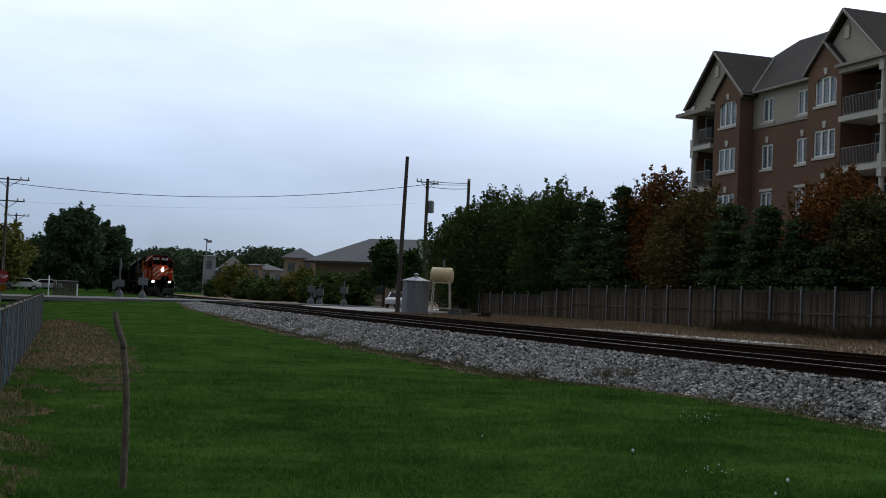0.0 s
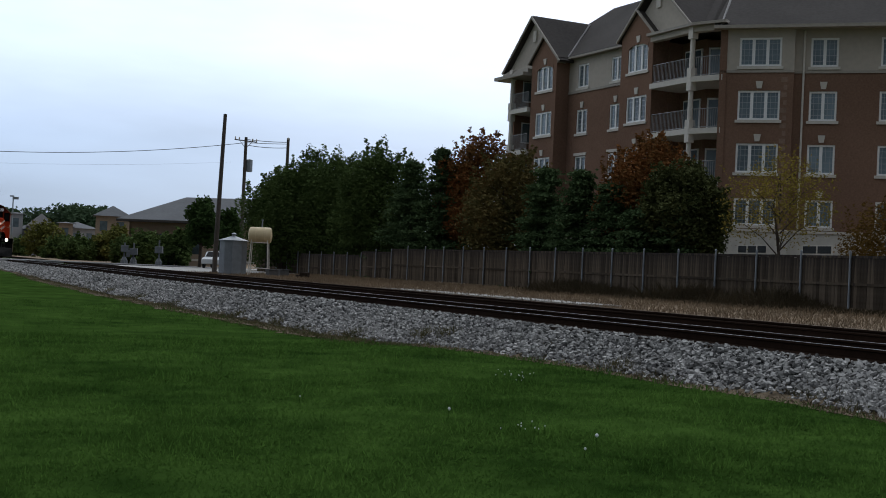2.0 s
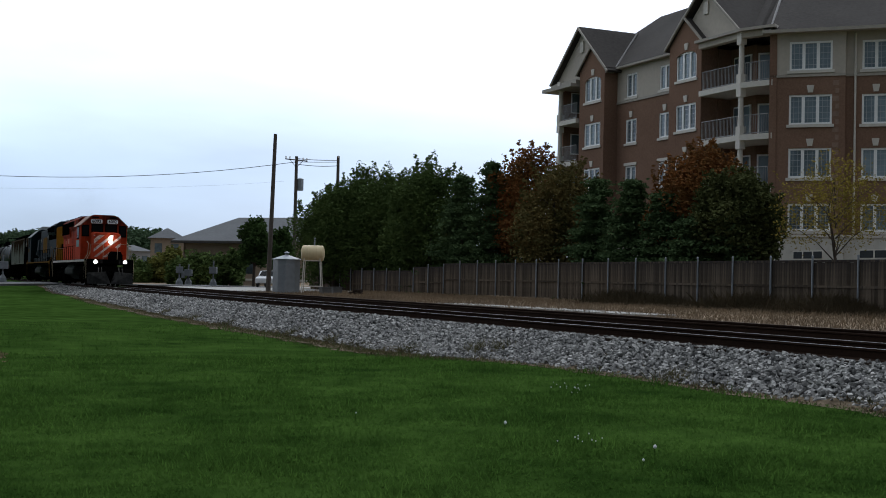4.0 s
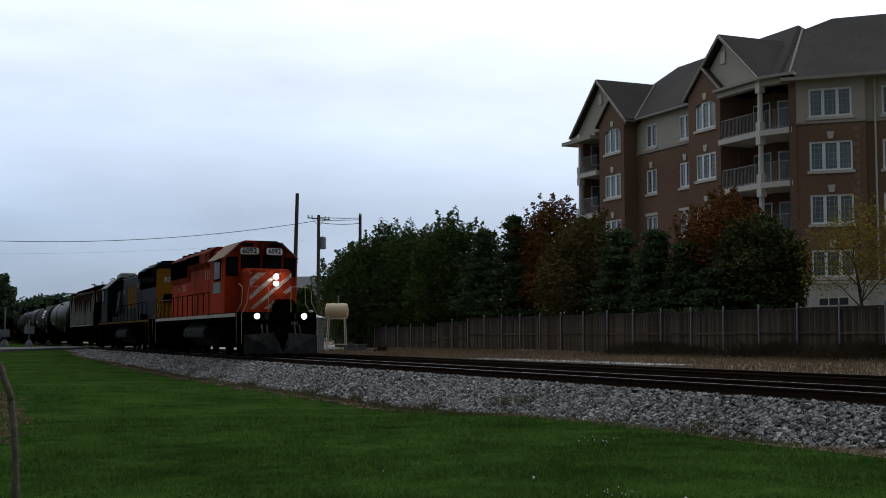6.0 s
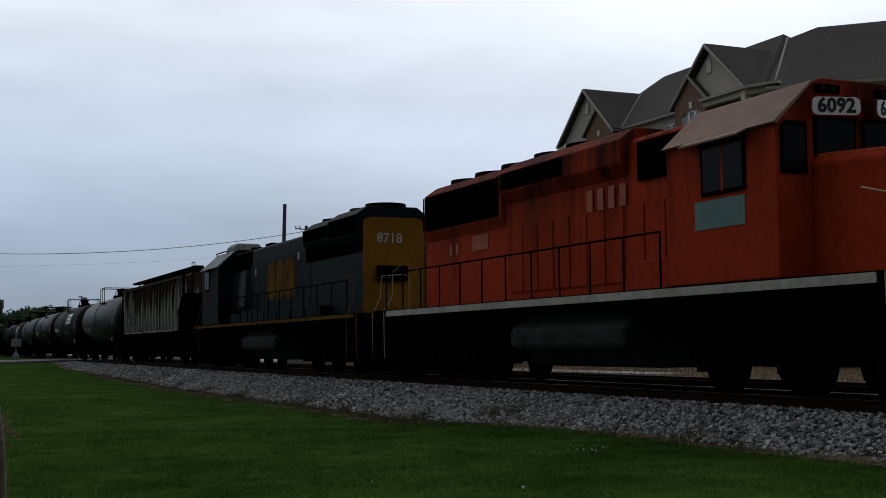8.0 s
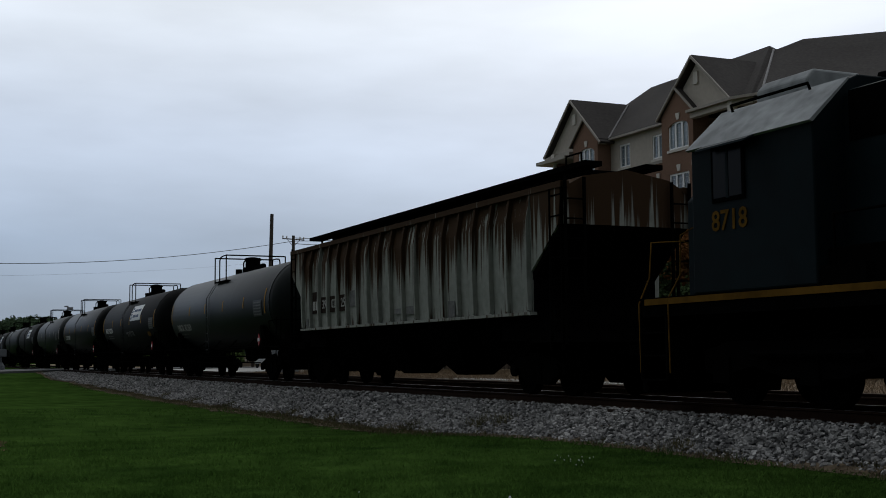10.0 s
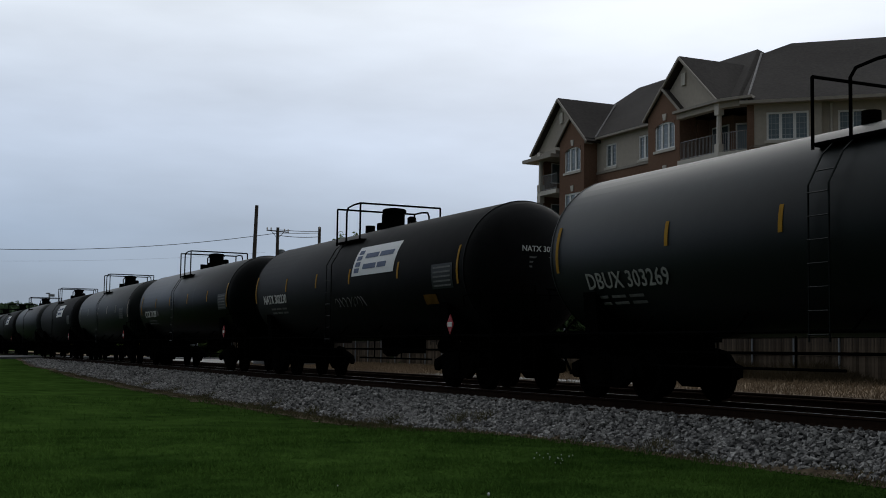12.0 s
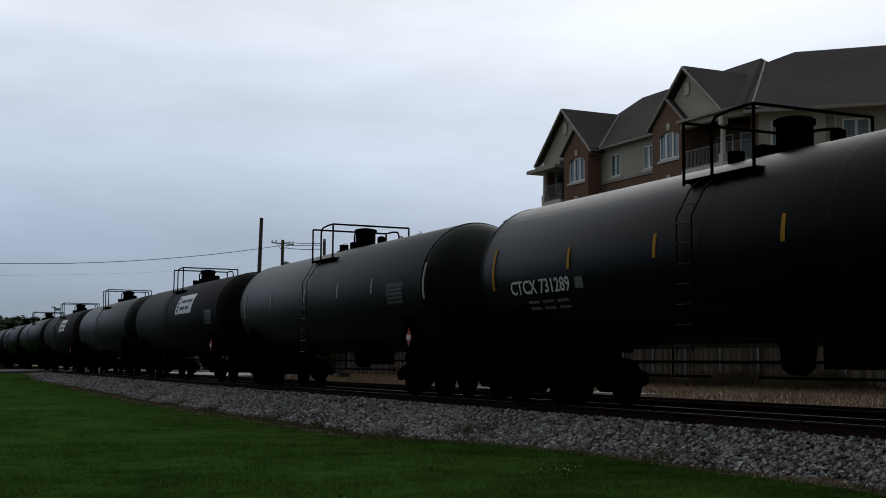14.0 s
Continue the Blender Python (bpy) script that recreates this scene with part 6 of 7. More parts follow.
    part("hatch", Mesh().box(-0.42, 0.42, -H + 1.0, H - 1.0, 4.36, 4.52), M_BLACK, t, "long roof hatches", bevel=0.03)
    grab = Mesh().tube([(-0.9, -H + 0.3, 4.5), (-0.9, -H + 0.3, 4.72), (-0.9, -H + 0.9, 4.72), (-0.9, -H + 0.9, 4.5)], 0.02, 5)
    part("grab_rail", grab, M_BLACK, t)
    return t


def hopper_marks(t):
    for k, txt in enumerate(("", "39", "02", "25")):
        y = 6.15 - k * 0.81
        p = part("mark_panel", Mesh().box(-1.478, -1.462, y - 0.30, y + 0.30, 2.08, 2.72 if k == 0 else 2.54), M_PANELBROWN, t, "dark stencilled panel")
        if txt:
            lettering("number", txt, 0.36, M_GREYLETTER, p, pose(-1.483, y, 2.31, 90, 0, -90), "grey-white stencilled figures", 0.002)
        else:
            part("mark_bar", Mesh().box(-1.484, -1.478, y - 0.20, y - 0.02, 2.18, 2.44).box(-1.484, -1.478, y + 0.05, y + 0.22, 2.18, 2.44), M_GREYLETTER, p, "grey-white owner's mark")


def hopper_patches(t):
    for y, z, w, h in ((2.92, 2.39, 0.56, 0.44), (-0.34, 1.92, 0.5, 0.14), (-1.12, 1.92, 0.46, 0.2), (-3.55, 1.86, 0.36, 0.36), (6.95, 1.84, 0.2, 0.2)):
        part("stencil_patch", Mesh().box(-1.474, -1.462, y - w / 2, y + w / 2, z - h / 2, z + h / 2), M_STENCIL, t, "faded dark patch of stencils")


hop = hopper()
hopper_patches(hop)
hopper_marks(hop)
CARS.append((hop, 53.45, 0))


def tank_car(mat, label):
    """A tank on a stub sill: shell with domed heads, manway with its railed platform, ladders, saddles and trucks."""
    t = thing("tank_car", label, "railway wagon", "tank cars of the train")
    R, C, H, YC = 1.52, 2.63, 8.6, 0.25      # the shell reaches a little farther behind the manway than before it
    prof = [(-H, 0.02), (-H + 0.02, 0.35), (-H + 0.10, 0.72), (-H + 0.25, 1.05), (-H + 0.44, 1.29), (-H + 0.64, 1.44), (-H + 0.83, R), (0.0, R + 0.012), (H - 0.83, R), (H - 0.64, 1.44), (H - 0.44, 1.29), (H - 0.25, 1.05), (H - 0.10, 0.72), (H - 0.02, 0.35), (H, 0.02)]
    part("tank_shell", Mesh().lathe((0, YC, C), (0, 1, 0), prof, 48), mat, t, smooth=True)
    for y in (YC - H + 0.83, -2.4, 2.4, YC + H - 0.83):
        part("weld_seam", Mesh().lathe((0, y, C), (0, 1, 0), [(-0.03, R - 0.004), (-0.015, R + 0.008), (0.015, R + 0.008), (0.03, R - 0.004)], 48), mat, t, smooth=True)
    man = Mesh().lathe((0, 0, C + R - 0.08), (0, 0, 1), [(0, 0.38), (0.16, 0.29), (0.52, 0.29), (0.53, 0.33), (0.60, 0.33), (0.63, 0.28), (0.66, 0.1)], 20)
    part("manway", man, M_BLACK, t, "black manway drum with a bolted lid", smooth=True)
    part("valve_housing", Mesh().box(-0.2, 0.15, 0.55, 0.8, C + R - 0.05, C + R + 0.22), M_BLACK, t, bevel=0.02)
    part("vent_pipe", Mesh().tube([(-0.42, -0.2, C + R - 0.1), (-0.42, -0.2, C + R + 0.35), (-0.3, -0.1, C + R + 0.45)], 0.03, 5), M_BLACK, t)
    part("relief_valve", Mesh().lathe((0.2, -0.75, C + R - 0.05), (0, 0, 1), [(0, 0.12), (0.3, 0.12), (0.34, 0.05)], 10), M_BLACK, t, smooth=True)
    part("vacuum_valve", Mesh().lathe((-0.25, 1.15, C + R - 0.05), (0, 0, 1), [(0, 0.14), (0.22, 0.14)], 10), M_BLACK, t)
    for s in (-1, 1):
        plat = Mesh()
        plat.box(*sorted((s * 0.62, s * 1.18)), -0.48, 1.34, C + 1.12, C + 1.17)
        for y in (-0.35, 0.5, 1.35):
            plat.box(*sorted((s * 0.85, s * 0.92)), y - 0.04, y + 0.04, C + 0.95, C + 1.14)
        pl = part("platform", plat, M_BLACK, t, "steel grating platform")
    z0, z1 = C + 1.08, C + 2.12
    for s in (-1, 1):
        ya, yb = (-0.46, 1.32) if s < 0 else (1.32, -0.46)
        # along the side, bent down short of one corner, and on across the end of the platform
        m = Mesh().tube([(s * 1.18, ya, z0), (s * 1.18, ya, z1)], 0.026, 6)
        m.tube([(s * 1.18, yb - (yb - ya) * 0.42, z0), (s * 1.18, yb - (yb - ya) * 0.42, z1 - 0.16), (s * 1.18, yb - (yb - ya) * 0.48, z1 - 0.04), (s * 1.18, ya + (yb - ya) * 0.3, z1), (s * 1.18, ya, z1), (-s * 1.18, ya, z1)], 0.026, 6)
        m.tube([(s * 1.18, yb, z0), (s * 1.18, yb, z1)], 0.026, 6)
        part("guard_rail", m, M_BLACK, pl, "black guard rail")
        lad = Mesh()
        for y in (0.55, 0.95):
            lad.tube([(s * 1.60, y, 1.0), (s * 1.60, y, C + 0.5), (s * 1.34, y, C + 0.95), (s * 1.15, y, C + 1.12)], 0.014, 5)
        for k in range(8):
            z = 1.1 + 0.32 * k
            lad.tube([(s * (1.62 if z < C + 0.5 else 1.45), 0.55, z), (s * (1.62 if z < C + 0.5 else 1.45), 0.95, z)], 0.010, 4)
        part("ladder", lad, mat, t)
        rail_ = Mesh().tube([(s * 1.5, YC - H + 0.3, 1.15), (s * 1.5, YC + H - 0.3, 1.15)], 0.03, 6)
        for k in range(7):
            y = YC - H + 1.2 + k * (2 * H - 2.4) / 6
            rail_.tube([(s * 1.5, y, 1.15), (s * 1.2, y, 1.45)], 0.02, 5)
        part("side_rail", rail_, M_BLACK, t)
    for s in (-1, 1):
        part("stub_sill", Mesh().box(-0.35, 0.35, *sorted((YC + s * (H - 3.3), YC + s * (H + 0.55))), 0.75, 1.25), M_BLACK, t)
        sad = Mesh().prism([(-1.35, 1.05), (1.35, 1.05), (1.42, 1.9), (1.2, 1.75), (0.7, 1.35), (0, 1.15), (-0.7, 1.35), (-1.2, 1.75), (-1.42, 1.9)], "y", *sorted((YC + s * (H - 2.2), YC + s * (H - 1.8))))
        part("saddle", sad, M_BLACK, t)
        deck = Mesh().box(-1.5, 1.5, *sorted((YC + s * (H - 0.9), YC + s * (H + 0.5))), 1.12, 1.18)
        deck.box(-1.5, 1.5, *sorted((YC + s * (H + 0.4), YC + s * (H + 0.46))), 1.0, 1.2)
        for x in (-1.46, 1.46):
            deck.tube([(x, YC + s * (H + 0.42), 0.45), (x, YC + s * (H + 0.42), 2.1), (x, YC + s * (H - 0.1), 2.1), (x, YC + s * (H - 0.1), 1.15)], 0.02, 5)
            deck.tube([(x, YC + s * (H - 0.1), 0.45), (x, YC + s * (H - 0.1), 1.15)], 0.02, 5)
            deck.box(x - 0.1, x + 0.1, *sorted((YC + s * (H - 0.1), YC + s * (H + 0.42))), 0.44, 0.47)
        part("end_deck", deck, M_BLACK, t, "end deck with grab irons")
        freight_truck(t, YC + s * (H - 2.0))
        coupler(t, YC + s * (H + 0.35), s)
    for s in (-1, 1):
        e = YC + s * (H - 0.75)
        part("head_rail", Mesh().tube([(-1.5, e, 1.75), (-1.53, e, 2.0), (-1.45, e + s * 0.25, 2.04), (-1.1, e + s * 0.8, 2.04), (1.1, e + s * 0.8, 2.04), (1.45, e + s * 0.25, 2.04), (1.53, e, 2.0), (1.5, e, 1.75)], 0.018, 5), M_BLACK, t, "thin black grab rail round the head")
        part("brake_rod", Mesh().tube([(-1.05, YC + s * 5.2, 0.62), (-1.05, YC + s * 0.6, 0.62)], 0.022, 5).tube([(-1.05, YC + s * 3.4, 0.62), (-1.05, YC + s * 3.4, 1.1)], 0.018, 5).tube([(-1.05, YC + s * 1.6, 0.62), (-1.05, YC + s * 1.6, 1.1)], 0.018, 5), M_BLACK, t, "brake rod on hangers")
    part("outlet_valve", Mesh().lathe((0, 0, 0.65), (0, 0, 1), [(0, 0.12), (0.1, 0.25), (0.5, 0.3)], 12), M_BLACK, t)
    part("valve_box", Mesh().box(-0.3, 0.3, -1.6, -0.9, 0.75, 1.2), M_BLACK, t)
    pipes = Mesh().tube([(-0.9, -H + 3.4, 0.85), (-0.9, H - 3.4, 0.85)], 0.025, 5).lathe((0.6, -2.8, 0.95), (0, 1, 0), [(0, 0.05), (0.08, 0.2), (0.7, 0.2), (0.78, 0.05)], 12)
    part("brake_rigging", pipes, M_BLACK, t)
    return t


def on_shell(y, ang, lift, C=2.60, R=1.51):
    """A pose on the near side of the tank, ang degrees above the middle, its face outwards and its text upright."""
    a = radians(ang)
    return pose(-(R + lift) * math.cos(a), y, C + (R + lift) * math.sin(a), 0, 0, 0) @ pose(0, 0, 0, 90, 0, -90) @ pose(0, 0, 0, -ang, 0, 0)


def shell_patch(y0, y1, a0, a1, R, C=2.60, thick=0.006):
    """A thin plate that follows the shell from angle a0 to a1 on the near side."""
    n = 6
    rows = []
    for i in range(n + 1):
        a = radians(a0 + (a1 - a0) * i / n)
        rows.append((math.cos(a), math.sin(a)))
    m = Mesh()
    poly = [(-(R) * c, C + R * s) for c, s in rows] + [(-(R + thick) * c, C + (R + thick) * s) for c, s in rows[::-1]]
    return m.prism(poly, "y", y0, y1)


def tank_marks(t, marks, banner=False, stripes=True, label_panel=True, yellow=True, d=0.0, text_y=5.7, tilt=-10, size=0.385, ink=None, strips=(-7.0, -3.7, -0.64, 2.1, 4.9, 7.15), placard=-6.9):
    def curved_patch(y0, y1, *rest):
        return shell_patch(y0 + d, y1 + d, *rest)

    if stripes:
        for y in strips:
            tall = abs(y) > 6
            part("reflector", shell_patch(y - 0.045, y + 0.045, -12 if tall else -2, 20 if tall else 13, 1.533), M_REFLECT if yellow else M_OFFWHITE, t, "yellow reflective strip" if yellow else "pale reflective strip")
    if marks:
        lettering("car_number", marks, size, ink or M_LETTER, t, on_shell(text_y, tilt, 0.016), "white reporting mark and number", 0.004)
        bars = Mesh()
        for k in range(2):
            for q in range(3):
                bars.add(*[(lambda mm: (mm.v, mm.f))(curved_patch(6.7 - q * 0.55 - 0.42, 6.7 - q * 0.55, tilt - 12 - k * 5, tilt - 10 - k * 5, 1.526))][0])
        part("stencil_bar", bars, M_STENCIL, t, "small stencilled lines")
    if label_panel:
        p = part("data_panel", curved_patch(-6.8, -5.7, -15, 6, 1.526), M_TANKGREY, t, "grey panel of small stencilled lines")
        bars = Mesh()
        for k in range(5):
            bars.add(*[(lambda mm: (mm.v, mm.f))(curved_patch(-6.7, -5.8, -13 + k * 3.8, -11.6 + k * 3.8, 1.534))][0])
        part("stencil_bar", bars, M_STENCIL, p)
    if banner:
        b = part("banner", curved_patch(-3.45, -0.62, 5, 36, 1.540), M_SIGN, t, "white banner with dark blue lettering")
        for a, y0, y1 in ((22, -2.22, -1.35), (22, -3.22, -2.34), (11, -2.22, -1.35), (11, -2.90, -2.34)):
            part("text_bar", curved_patch(y0, y1, a, a + 5, 1.548), M_BLUEINK, b, "dark blue bar of lettering")
        for k in range(4):
            part("emblem_block", curved_patch(-1.10, -0.78, 8 + 6.3 * k, 12.5 + 6.3 * k, 1.548), M_BLUEINK, b, "dark blue emblem block")
    pl = Mesh()
    pl.v = [(x, placard + dy, 1.40 + dz) for x in (-1.53, -1.51) for dy, dz in ((0, -0.22), (0.17, 0), (0, 0.22), (-0.17, 0))]
    pl.f = [(0, 1, 2, 3), (7, 6, 5, 4), (0, 4, 5, 1), (1, 5, 6, 2), (2, 6, 7, 3), (3, 7, 4, 0)]
    pc = part("placard", pl, M_PLACARD, t, "red diamond placard")
    part("placard_band", Mesh().box(-1.536, -1.53, placard - 0.11, placard + 0.11, 1.35, 1.45), M_LETTER, pc, "white band")


def head_text(t, mark, painted):
    """Reporting mark and small lines on the front head, and painted scrawl and a yellow patch on the side."""
    lettering("car_number", mark, 0.17, M_LETTER, t, pose(0.0, -8.33, 3.02, 90, 0, 0), "white reporting mark and number", 0.002)
    for k in range(3):
        for x0, x1 in ((-0.33, -0.10), (0.02, 0.20), (0.26, 0.40)):
            part("stencil_bar", Mesh().box(x0, x1, -8.335, -8.325, 2.82 - 0.1 * k, 2.86 - 0.1 * k), M_STENCIL, t)
    if not painted:
        return
    scrawl = Mesh()
    for k in range(8):
        y = 0.45 - 0.27 * k
        pts = [on_shell(y + 0.16 * math.cos(a + k), -20 + 5 * math.sin(a * 1.3 + k * 2), 0.012).translation for a in (0, 0.8, 1.6, 2.4, 3.2, 4.2)]
        scrawl.tube([tuple(p) for p in pts], 0.014, 4)
    part("scrawl", scrawl, M_STENCIL, t, "pale spray-painted scrawl")
    part("yellow_patch", shell_patch(-6.0, -5.3, -28, -19, 1.526), M_DULLYELLOW, t, "faded yellow sprayed patch")


TANK_U = [71.95, 91.3, 110.45, 129.2, 148.1, 166.7, 185.2] + [203.7 + 18.5 * k for k in range(11)]
black = tank_car(M_TANK, "black tank car with domed heads and a railed top platform")
matt = tank_car(M_TANKMATT, "matt black tank car with domed heads and a railed top platform")
grey = tank_car(M_TANKGREY, "weathered dark grey tank car with a railed top platform")
made = []
for k in range(len(TANK_U)):
    src = matt if k in (1, 4, 6, 10) else grey if k in (0, 3, 5, 9, 12) else black
    made.append(copy_thing(src, pose(0, 0, 0)))
for o in (*black.children_recursive, *grey.children_recursive, *matt.children_recursive, black, grey, matt):
    bpy.data.objects.remove(o)
tank_marks(made[0], "DBUX 303269", d=0.12, placard=-6.38, strips=(-7.05, -4.3, -1.3, 1.6, 4.35, 7.8), text_y=5.65, tilt=-20.5, size=0.42, ink=M_GREYLETTER)
tank_marks(made[1], "NATX 302230", banner=True, d=-0.2, strips=(-7.26, -3.92, -0.62, 2.04, 4.79, 7.95), placard=-6.94, text_y=5.98)
head_text(made[1], "NATX 302230", True)
tank_marks(made[2], "CTCX 731289", d=-0.55, placard=-7.25, text_y=5.6, tilt=-12.5, strips=(-7.45, -4.68, -1.5, 1.68, 4.44, 7.45))
part("stencil_frame", shell_patch(3.98, 4.26, -16, -8, 1.526), M_STENCIL, made[2], "small stencilled box")
head_text(made[2], "CTCX 731289", False)
tank_marks(made[3], "", stripes=True, yellow=False, d=0.3, strips=(-7.72, -4.41, -1.84, 1.02, 4.4, 7.4))
tank_marks(made[4], "", banner=True, stripes=False)
tank_marks(made[6], "", banner=True, stripes=False, label_panel=False)
for k, o in enumerate(made):
    CARS.append((o, TANK_U[k], 0))

# ---- beside the line ----
def pole(az, dist, top, lean_x=0.0, arms=(), name="utility_pole", label="dark wooden utility pole with crossarms and wires", r=0.16, base=None):
    x, y = at_az(az, dist)
    z = ground_z(x, y) - 0.1 if base is None else base
    h = top - z
    t = thing(name, label, "pole", "utility poles", pose(x, y, z))
    part("shaft", Mesh().tube([(0, 0, 0), (lean_x * 0.5, 0, h * 0.5), (lean_x, 0, h)], [r, r * 0.85, r * 0.7], 10), M_POLE, t)
    for drop, half, turn in arms:
        c, s = math.cos(radians(turn)), math.sin(radians(turn))
        m = Mesh().tube([(lean_x - c * half, -s * half, h - drop), (lean_x + c * half, s * half, h - drop)], 0.055, 4)
        a = part("crossarm", m, M_POLE, t)
        ins = Mesh()
        for q in (-0.95, -0.6, 0.6, 0.95):
            ins.lathe((lean_x + c * half * q, s * half * q, h - drop + 0.06), (0, 0, 1), [(0, 0.03), (0.06, 0.07), (0.2, 0.06), (0.24, 0.02)], 8)
        part("insulator", ins, M_TRIM, a)
        br = Mesh().tube([(lean_x - c * half * 0.6, -s * half * 0.6, h - drop), (lean_x, 0, h - drop - 0.7), (lean_x + c * half * 0.6, s * half * 0.6, h - drop)], 0.03, 4)
        part("brace", br, M_POLE, a)
    return t


def up(az, el, dist):
    x, y = at_az(az, dist)
    return Vector((x, y, EYE + dist * math.tan(radians(el))))


pole(16.41, 86, EYE + 86 * math.tan(radians(6.53)), 0.25, name="bare_pole", label="tall bare leaning wooden pole", r=0.17)
p1 = pole(17.55, 118, EYE + 118 * math.tan(radians(5.55)), 0.0, [(0.35, 1.3, 20)], r=0.2)
part("transformer", Mesh().lathe((0.42, 0, 9.2), (0, 0, 1), [(0, 0.22), (0.05, 0.32), (1.1, 0.32), (1.2, 0.15)], 12), M_GALV, p1, "grey transformer can")
pole(19.45, 122, EYE + 122 * math.tan(radians(5.62)), 0.0, [(0.35, 1.2, 70)], r=0.2)
pole(-0.98, 116, EYE + 116 * math.tan(radians(4.55)), 0.0, [(0.2, 1.8, 0), (2.1, 1.5, 0)], r=0.15)
pole(-0.55, 173, EYE + 173 * math.tan(radians(3.0)), 0.0, [(0.3, 1.6, 0)], r=0.16)
pole(0.32, 240, EYE + 240 * math.tan(radians(2.0)), 0.0, [(0.2, 1.9, 0)], r=0.2)


def wire(name, pts, sag, r, label):
    m = Mesh()
    for a, b in zip(pts, pts[1:]):
        n = 16
        k = sag * min(1.0, ((b - a).length / 38) ** 2)
        m.tube([a.lerp(b, i / n) - Vector((0, 0, k * 4 * (i / n) * (1 - i / n))) for i in range(n + 1)], r, 4)
    return tagged(part(name, m, M_WIRE), label, "wire")


a0 = up(-0.98, 4.30, 116)
wire("power_line", [up(-12, 5.6, 125), a0, up(17.55, 5.30, 118), up(19.45, 5.35, 122)], 1.25, 0.026, "sagging power line between the utility poles")
for el, sag in ((5.45, 0.5), (5.2, 0.9)):
    wire("power_line", [up(17.55, el, 118), up(19.45, el - 0.02, 122)], sag * 6, 0.03, "drooping wire between two utility poles")
wire("power_line", [up(-0.98, 3.5, 116), up(17.0, 4.4, 150)], 0.6, 0.006, "thin sagging far wire")

# the metal hut, the cream tank on legs, junk
def hut():
    x, y = at_az(17.22, 80.5)
    t = thing("metal_bin", "grey galvanised round metal bin with a conical lid", "storage bin", at=pose(x, y, ground_z(x, y) - 0.02))
    part("wall", Mesh().lathe((0, 0, 0), (0, 0, 1), [(0, 0.88), (0.02, 0.90), (2.18, 0.90), (2.2, 0.86)], 10), M_GALV, t)
    lid = part("lid", Mesh().lathe((0, 0, 2.19), (0, 0, 1), [(0, 0.98), (0.04, 0.98), (0.30, 0.16), (0.32, 0.15)], 10), M_GALV, t, "pale conical lid")
    part("cap", Mesh().lathe((0, 0, 2.48), (0, 0, 1), [(0, 0.12), (0.12, 0.12), (0.16, 0.2), (0.24, 0.04)], 10), M_GALV, lid)
    part("door", Mesh().box(-0.35, 0.3, -0.93, -0.80, 0.1, 1.9), M_GALV, t, bevel=0.01)
    part("plinth", Mesh().lathe((0, 0, -0.05), (0, 0, 1), [(0, 1.1), (0.12, 1.1)], 10), M_CONC, t)


hut()


def cream_tank():
    x, y = at_az(18.40, 79.5)
    t = thing("fuel_tank_on_stand", "cream horizontal drum tank on a tall pale steel stand", "tank", at=pose(x, y, ground_z(x, y), 0, 0, -25))
    part("drum", Mesh().lathe((-0.74, 0, 2.58), (1, 0, 0), [(0, 0.05), (0.02, 0.3), (0.08, 0.46), (0.14, 0.50), (1.34, 0.50), (1.40, 0.46), (1.46, 0.3), (1.48, 0.05)], 24), M_CREAM, t, smooth=True)
    part("drum_band", Mesh().lathe((-0.3, 0, 2.58), (1, 0, 0), [(0, 0.505), (0.04, 0.515), (0.08, 0.505)], 24).lathe((0.25, 0, 2.58), (1, 0, 0), [(0, 0.505), (0.04, 0.515), (0.08, 0.505)], 24), M_CREAM, t)
    part("filler", Mesh().lathe((0.1, 0, 3.05), (0, 0, 1), [(0, 0.05), (0.45, 0.04), (0.46, 0.07), (0.52, 0.07)], 8), M_GALV, t)
    for sx in (-1, 1):
        for sy in (-1, 1):
            part("leg", Mesh().tube([(sx * 0.62, sy * 0.5, -0.05), (sx * 0.5, sy * 0.36, 2.3)], 0.035, 6), M_TRIM, t)
    part("brace", Mesh().tube([(-0.6, -0.47, 0.5), (0.6, -0.47, 0.5)], 0.025, 5).tube([(-0.52, -0.38, 2.1), (0.52, -0.38, 2.1)], 0.03, 5).tube([(-0.6, 0.47, 0.5), (0.6, 0.47, 0.5)], 0.025, 5), M_TRIM, t)
    part("hose", Mesh().tube([(0.4, -0.2, 2.1), (0.5, -0.4, 1.2), (0.45, -0.45, 0.3)], 0.03, 6), M_TYRE, t)


cream_tank()


def timber_pile():
    x, y = at_az(20.2, 76)
    t = thing("timber_pile", "low pile of old dark railway ties", "timber", at=pose(x, y, ground_z(x, y), 0, 0, 70))
    for k in range(5):
        part("tie", Mesh().box(-1.3, 1.3, -0.12, 0.12, 0, 0.18), M_TIE, t, at=pose(random.uniform(-0.2, 0.2), -0.5 + 0.27 * (k % 3), 0.18 * (k // 3), 0, 0, random.uniform(-5, 5)))
    for az, d in ((19.0, 77.5), (19.5, 78.5)):
        x, y = at_az(az, d)
        g = thing("equipment_box", "dark trackside equipment box", "cabinet", at=pose(x, y, ground_z(x, y)))
        part("body", Mesh().box(-0.3, 0.3, -0.3, 0.3, 0, 0.42), M_IRON, g, bevel=0.02)
        part("lid", Mesh().box(-0.34, 0.34, -0.34, 0.34, 0.42, 0.47), M_IRON, g)


timber_pile()

strip("service_path", [(22.9 + bend(y), y) for y in (34, 40, 45, 50)], 0.8, [0.64, 0.64, 0.63, 0.62], M_CONC, "pale gravel service path beside the siding", "path", 0.1)


